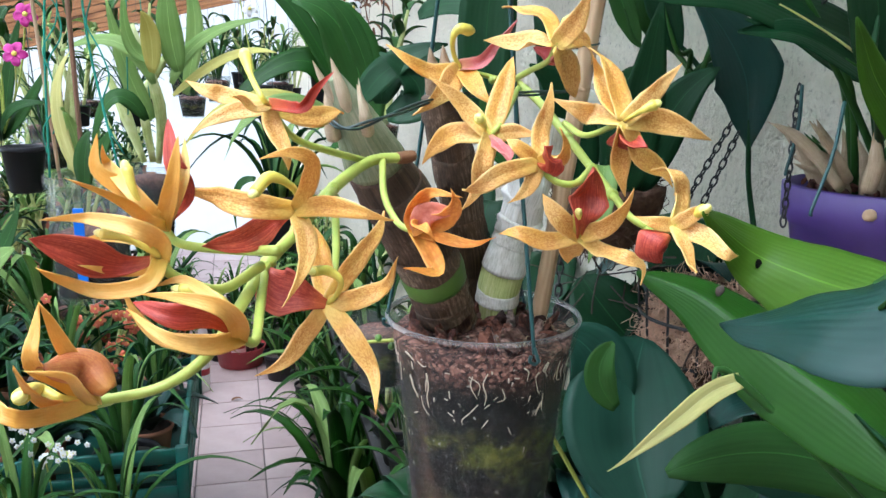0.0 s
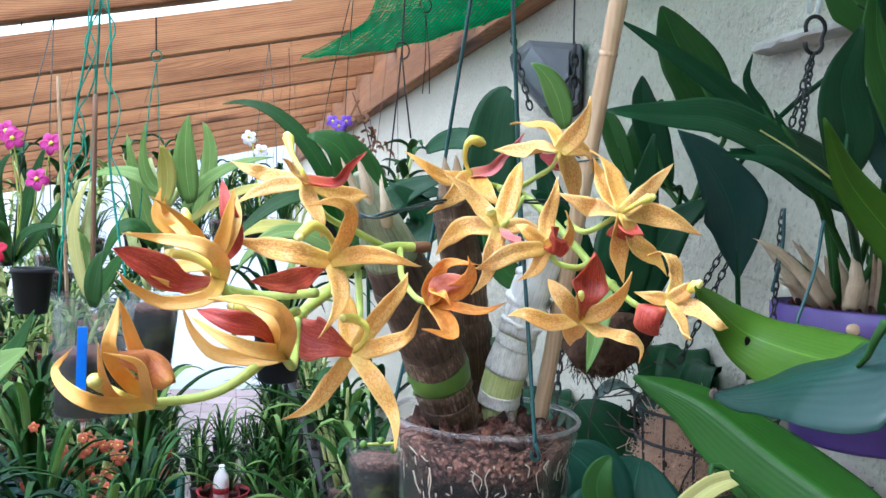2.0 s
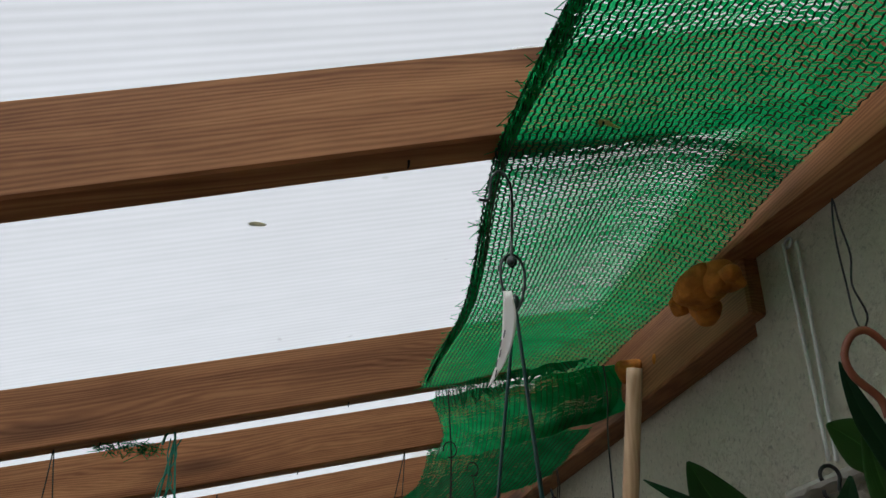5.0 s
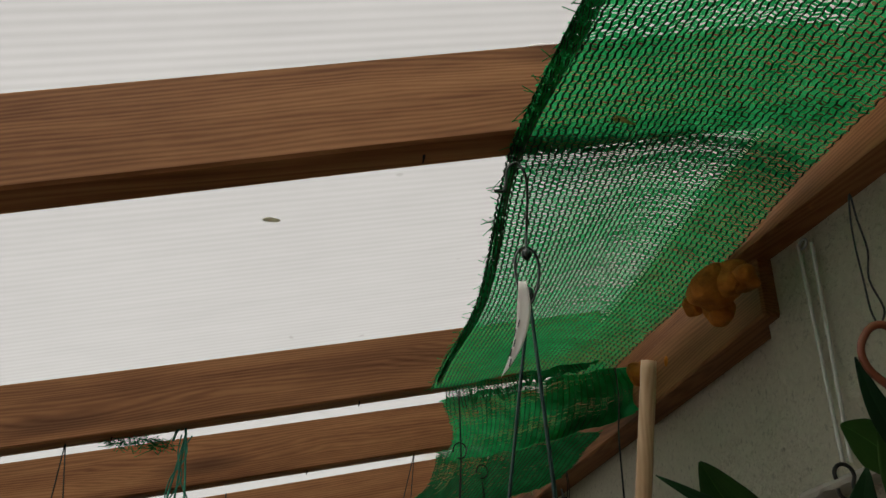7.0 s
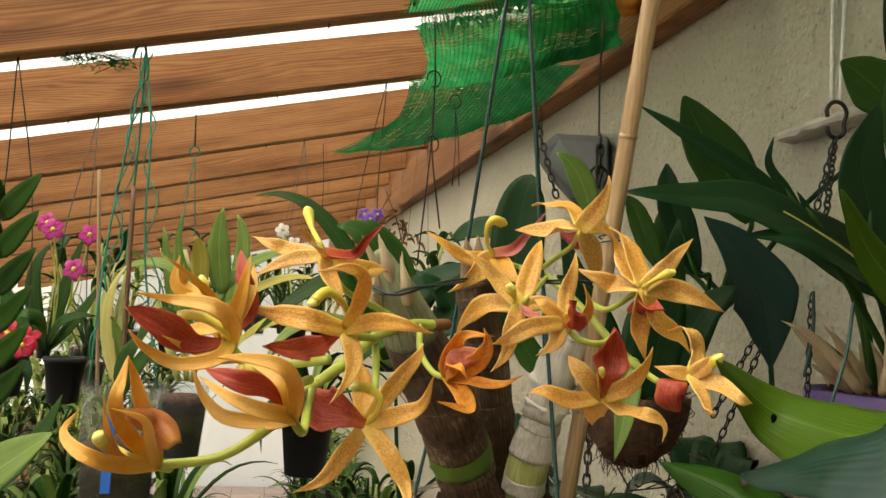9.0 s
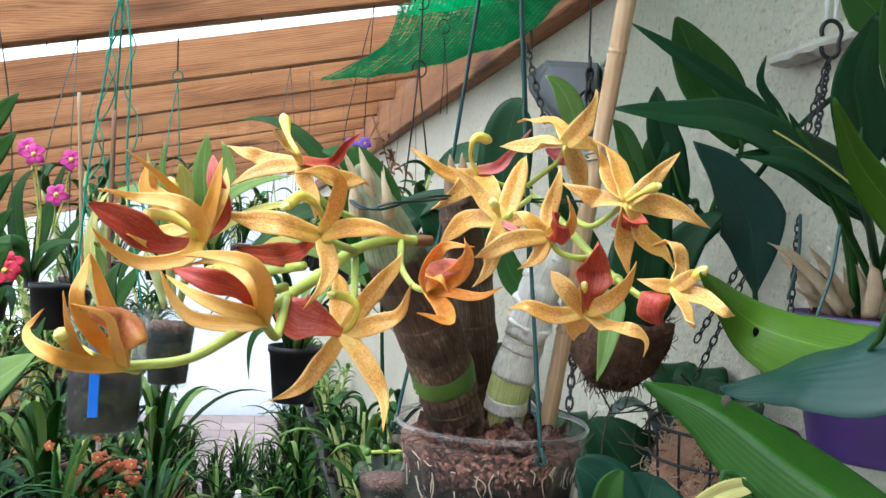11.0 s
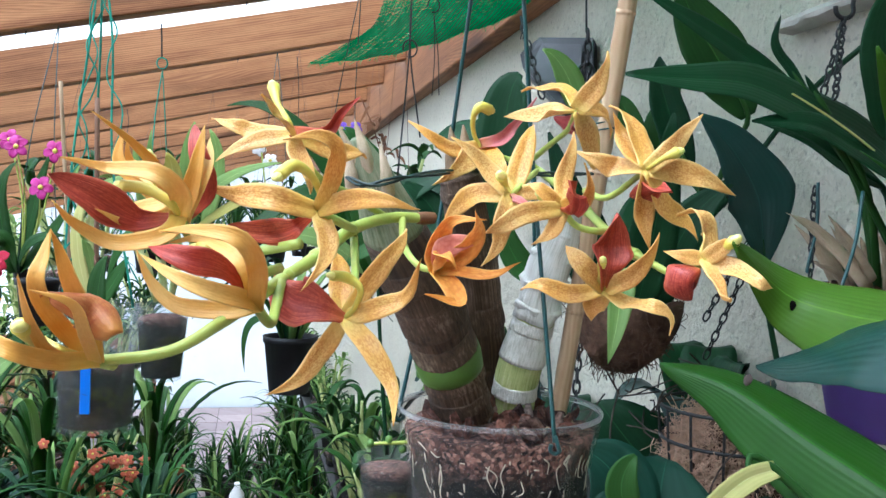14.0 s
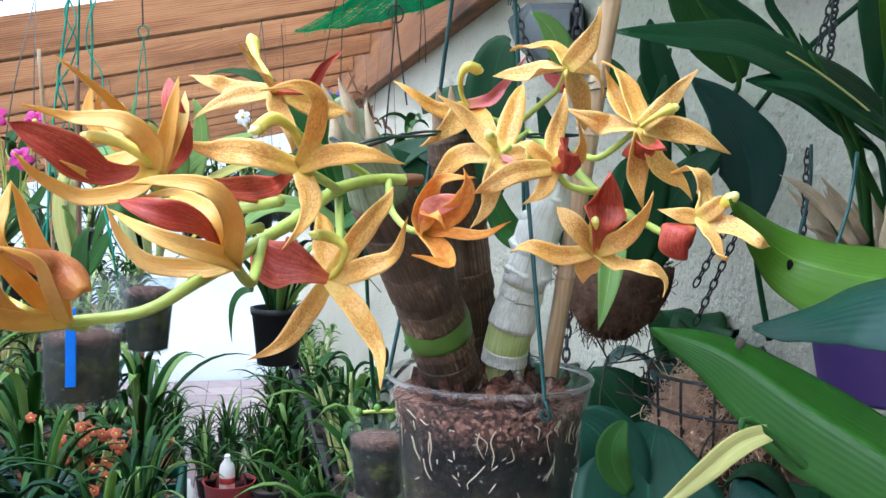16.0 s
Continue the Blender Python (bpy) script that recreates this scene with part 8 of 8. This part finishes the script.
# little white flowers at the near edge of the bench
wf = thing("flowering_plant", (-0.3091, 1.3679, 0.9584), "low plant with heads of tiny white flowers", "plant")
for c0 in ((-0.3697, 1.4895, 0.9715), (-0.2931, 1.4171, 0.9657), (-0.3295, 1.4243, 0.9527)):
    for k in range(12):
        blossom(wf, V(c0) + V((rnd.gauss(0, 0.012), rnd.gauss(0, 0.01), rnd.gauss(0, 0.010))), 0.010, "white_flower", k)
    part("stalk", tube(bmesh.new(), [c0, V(c0) + V((0.004, 0.01, -0.06)), V(c0) + V((0, 0.02, -0.13))], 0.0015, 5, 3), M["stem"], wf)
# violet and white flowers far back, and a dried plant
vf = thing("flowering_orchid", (0.2250, 1.9580, 1.6782), "orchid with violet flowers under the rafters", "orchid")
for i, c in enumerate(((0.2177, 1.9513, 1.7881), (0.2365, 1.9669, 1.8019), (0.2060, 1.9733, 1.8003))):
    blossom(vf, c, 0.03, "violet_flower", i)
part("stalk", tube(bmesh.new(), [(0.2181, 1.9516, 1.7827), (0.2166, 1.9577, 1.7047), (0.2115, 1.9678, 1.5834)], 0.002, 5, 4), M["stem"], vf)
wh = thing("flowering_orchid", (0.0273, 2.2068, 1.6317), "orchid with white and lilac flowers", "orchid")
for i, c in enumerate(((0.0183, 2.1986, 1.7672), (0.0495, 2.1947, 1.7334), (0.0223, 2.2973, 1.7698), (0.6552, 2.1232, 1.6762), (0.2941, 2.0085, 1.6948), (0.2806, 2.0180, 1.7340))):
    blossom(wh, c, 0.036, "white_flower", i)
part("stalk", tube(bmesh.new(), [(0.0259, 2.1974, 1.7617), (0.0388, 2.2011, 1.6767), (0.0621, 2.2061, 1.5448)], 0.002, 5, 4), M["stem"], wh)
for p, host in ((V((0.2115, 1.9678, 1.5834)), vf), (V((0.0621, 2.2061, 1.5448)), wh)):
    part("pot", pot_mesh(p - V((0, 0, 0.07)), 0.04, 0.075), M["black_plastic"], host)
    ry, sk = min(RAFTERS, key=lambda q: abs(q[0] + 0.02 - p.y))
    for q in (-0.038, 0.038):
        cord([p + V((q, 0, -0.005)), p + V((q * 0.6, 0, 0.25)), (p.x, ry + sk * p.x + 0.02, under(p.x) + 0.002)], "thin wire holding a small flowering orchid", "wire_dark", 0.0011, "wire")
dr = thing("dried_plant", (0.2876, 2.0343, 1.8552), "withered brown plant hanging by the wall", "plant")
for k in range(34):
    p = V((0.2992, 2.0371, 1.7853)) + V((rnd.gauss(0, 0.02), rnd.gauss(0, 0.03), rnd.gauss(0, 0.045)))
    q = p + V((rnd.gauss(0, 0.02), rnd.gauss(0, 0.02), rnd.gauss(-0.02, 0.02)))
    blade("leaf", dr, "dry_leaf", p, p.lerp(q, 0.5) + V((0.003, 0, 0.006)), q, 0.009, "leaf", n=5, m=3, cup=0.8)
part("twig", tube(bmesh.new(), [(0.2582, 2.0384, 1.8819), (0.2992, 2.0371, 1.7853), (0.3186, 2.0394, 1.7016)], 0.0014, 5, 4), M["dry_leaf"], dr)

# thin wires and hooks under the net
for a, b, c in (((0.2243, 1.2652, 2.0501), (0.2282, 1.2595, 1.8397), (0.2138, 1.2460, 1.6481)), ((0.2243, 1.2652, 2.0501), (0.2291, 1.2593, 1.8397), (0.2442, 1.2354, 1.7066)), ((0.4315, 1.0699, 2.0388), (0.3965, 0.9844, 1.9083), (0.3636, 0.8970, 1.7981))):
    cord([a, V(a).lerp(V(b), 0.5) + V((0.003, 0, 0)), b, c], "black wire hanger under the net", "iron", 0.0013, "wire")
for a in ((0.2274, 1.2619, 1.9478), (0.3162, 1.5075, 1.9782), (0.2289, 1.2592, 1.8424)):
    cord([V(a) + V((0.011 * math.cos(q), 0, 0.013 * math.sin(q))) for q in np.linspace(-1.9, 3.4, 10)], "open black wire hook", "iron", 0.0013, "hook")
for a, b in (((0.3173, 1.5085, 1.9621), (0.3206, 1.5186, 1.8171)), ((0.3173, 1.5085, 1.9621), (0.3332, 1.5159, 1.8178)), ((0.1074, 2.1631, 1.9983), (0.1158, 2.1740, 1.8287)), ((0.4441, 1.3805, 1.9563), (0.4438, 1.3847, 1.9008)), ((0.4460, 1.3801, 1.9564), (0.4477, 1.3839, 1.9010)), ((-0.3200, 2.3634, 1.8626), (-0.3189, 2.3678, 1.8008))):
    cord([a, V(a).lerp(V(b), 0.5) + V((0.003, 0, 0)), b], "thin rusty wire under a rafter", "iron", 0.0009, "wire")
# scrap of net caught on a rafter
sc = thing("net_scrap", (-0.2736, 1.2744, 1.9265), "scrap of torn green net caught on a rafter", "net")
bm = bmesh.new()
for k in range(190):
    p = V((-0.2792, 1.2854, 1.9316)) + V((rnd.uniform(-0.055, 0.05), rnd.uniform(-0.004, 0.01), rnd.uniform(-0.010, 0.006)))
    q = p + V((rnd.gauss(0, 0.012), rnd.gauss(0, 0.003), rnd.gauss(0, 0.006)))
    tube(bm, [p, q], 0.0007, 3, 1)
part("threads", bm, M["net"], sc)

dl = thing("dead_leaf", (0.2390, 0.5030, 2.0560), "small brown dead leaf caught in the shade net", "leaf")
q = V((0.2390, 0.5030, 2.0560))
part("blade", petal(bmesh.new(), [q + V((-0.012, -0.004, 0)), q + V((-0.001, 0.001, 0.001)), q + V((0.012, 0.004, 0))], 0.010, (0, 0.2, -1), 0.2, "bud", 10, 6, 0.0004, 0.12, 0.0, 4.0), M["leaf_pale"], dl)

# red tray, bottles and pots on the floor far down the aisle
tr = thing("tray", (-0.0070, 4.4220, 0.0000), "shallow red plastic tray on the tiles", "tray")
TX, TY = (-0.0070, 4.4220, 0.0000)[:2]
part("tray_body", lathe(bmesh.new(), (TX, TY, 0.002), [(0.10, 0), (0.115, 0.004), (0.13, 0.10), (0.137, 0.105), (0.128, 0.104), (0.11, 0.008)], 28, True), M["red_plastic"], tr)
for dx, dy in ((-0.01, -0.02), (-0.19, -0.35)):
    bt = thing("bottle", (TX + dx, TY + dy, 0.11), "white plastic bottle with a red band", "bottle", "bottles")
    z0 = 0.012 if dx > -0.1 else 0.001
    part("body", lathe(bmesh.new(), (TX + dx, TY + dy, z0), [(0.03, 0), (0.038, 0.004), (0.04, 0.15), (0.036, 0.18), (0.016, 0.21), (0.014, 0.235), (0.003, 0.236)], 20, True), M["white_plastic"], bt)
    part("band", lathe(bmesh.new(), (TX + dx, TY + dy, z0 + 0.09), [(0.0398, 0), (0.0408, 0.001), (0.0408, 0.03), (0.0398, 0.031)], 20), M["red_plastic"], bt)
for dx, dy in ((0.20, -0.25), (0.24, 0.15), (-0.02, 0.4)):
    put_at = (TX + dx, TY + dy, 0.0)
    strap_plant(put_at, 0.09, 0.14, "black_plastic", "leaf_mid", 10, 0.32, 0.024, "strap-leaved plant in a black pot on the tiles")
st = thing("dead_leaf", (-0.0310, 3.9090, 0.0040), "small dark dead leaf lying on the tiles", "leaf")
q = V((-0.0310, 3.9040, 0.0060))
part("blade", strap(bmesh.new(), q + V((-0.025, 0, 0)), q + V((0, 0.01, 0.006)), q + V((0.025, 0.004, 0.002)), 0.025, face=(0, 0, 1), shape="broad", n=6), M["dry_leaf"], st)

# wire mesh fence by the garden side
fc = thing("wire_fence", (-1.0, 1.9, 0.73), "galvanised wire mesh panel behind the bench plants", "fence")
for k in range(26):
    x = -1.5 + k * 0.035
    part("rod", tube(bmesh.new(), [(x, 2.05, 0.73), (x, 2.05, 1.33)], 0.0016, 5, 1), M["fence"], fc)
for k in range(5):
    part("rail", tube(bmesh.new(), [(-1.51, 2.053, 0.76 + 0.14 * k), (-0.61, 2.053, 0.76 + 0.14 * k)], 0.0018, 5, 1), M["fence"], fc)

# floor tiles: one mesh each size, every tile an object of the floor
TILE = 0.268
bm = box(bmesh.new(), (0, 0, -0.008), (TILE - 0.006, TILE - 0.006, 0.0), 0.0015)
tile_me = bpy.data.meshes.new("tile")
bm.to_mesh(tile_me)
bm.free()
tile_me.materials.append(M["tile"])
for i in range(9):
    for j in range(33):
        x, y = 0.077 - TILE * 6 + TILE * i, 3.633 - TILE * 18 + TILE * j
        if x < LEFT_X or x + TILE > WALL_X or y < BACK_Y or y + TILE > END_Y:
            continue
        o = new("tile", tile_me)
        o.parent = floor
        o.location = (x, y, rnd.uniform(-0.0008, 0.0008))
        o.rotation_euler = (0, 0, rnd.choice((0, 0, 0, 0)))
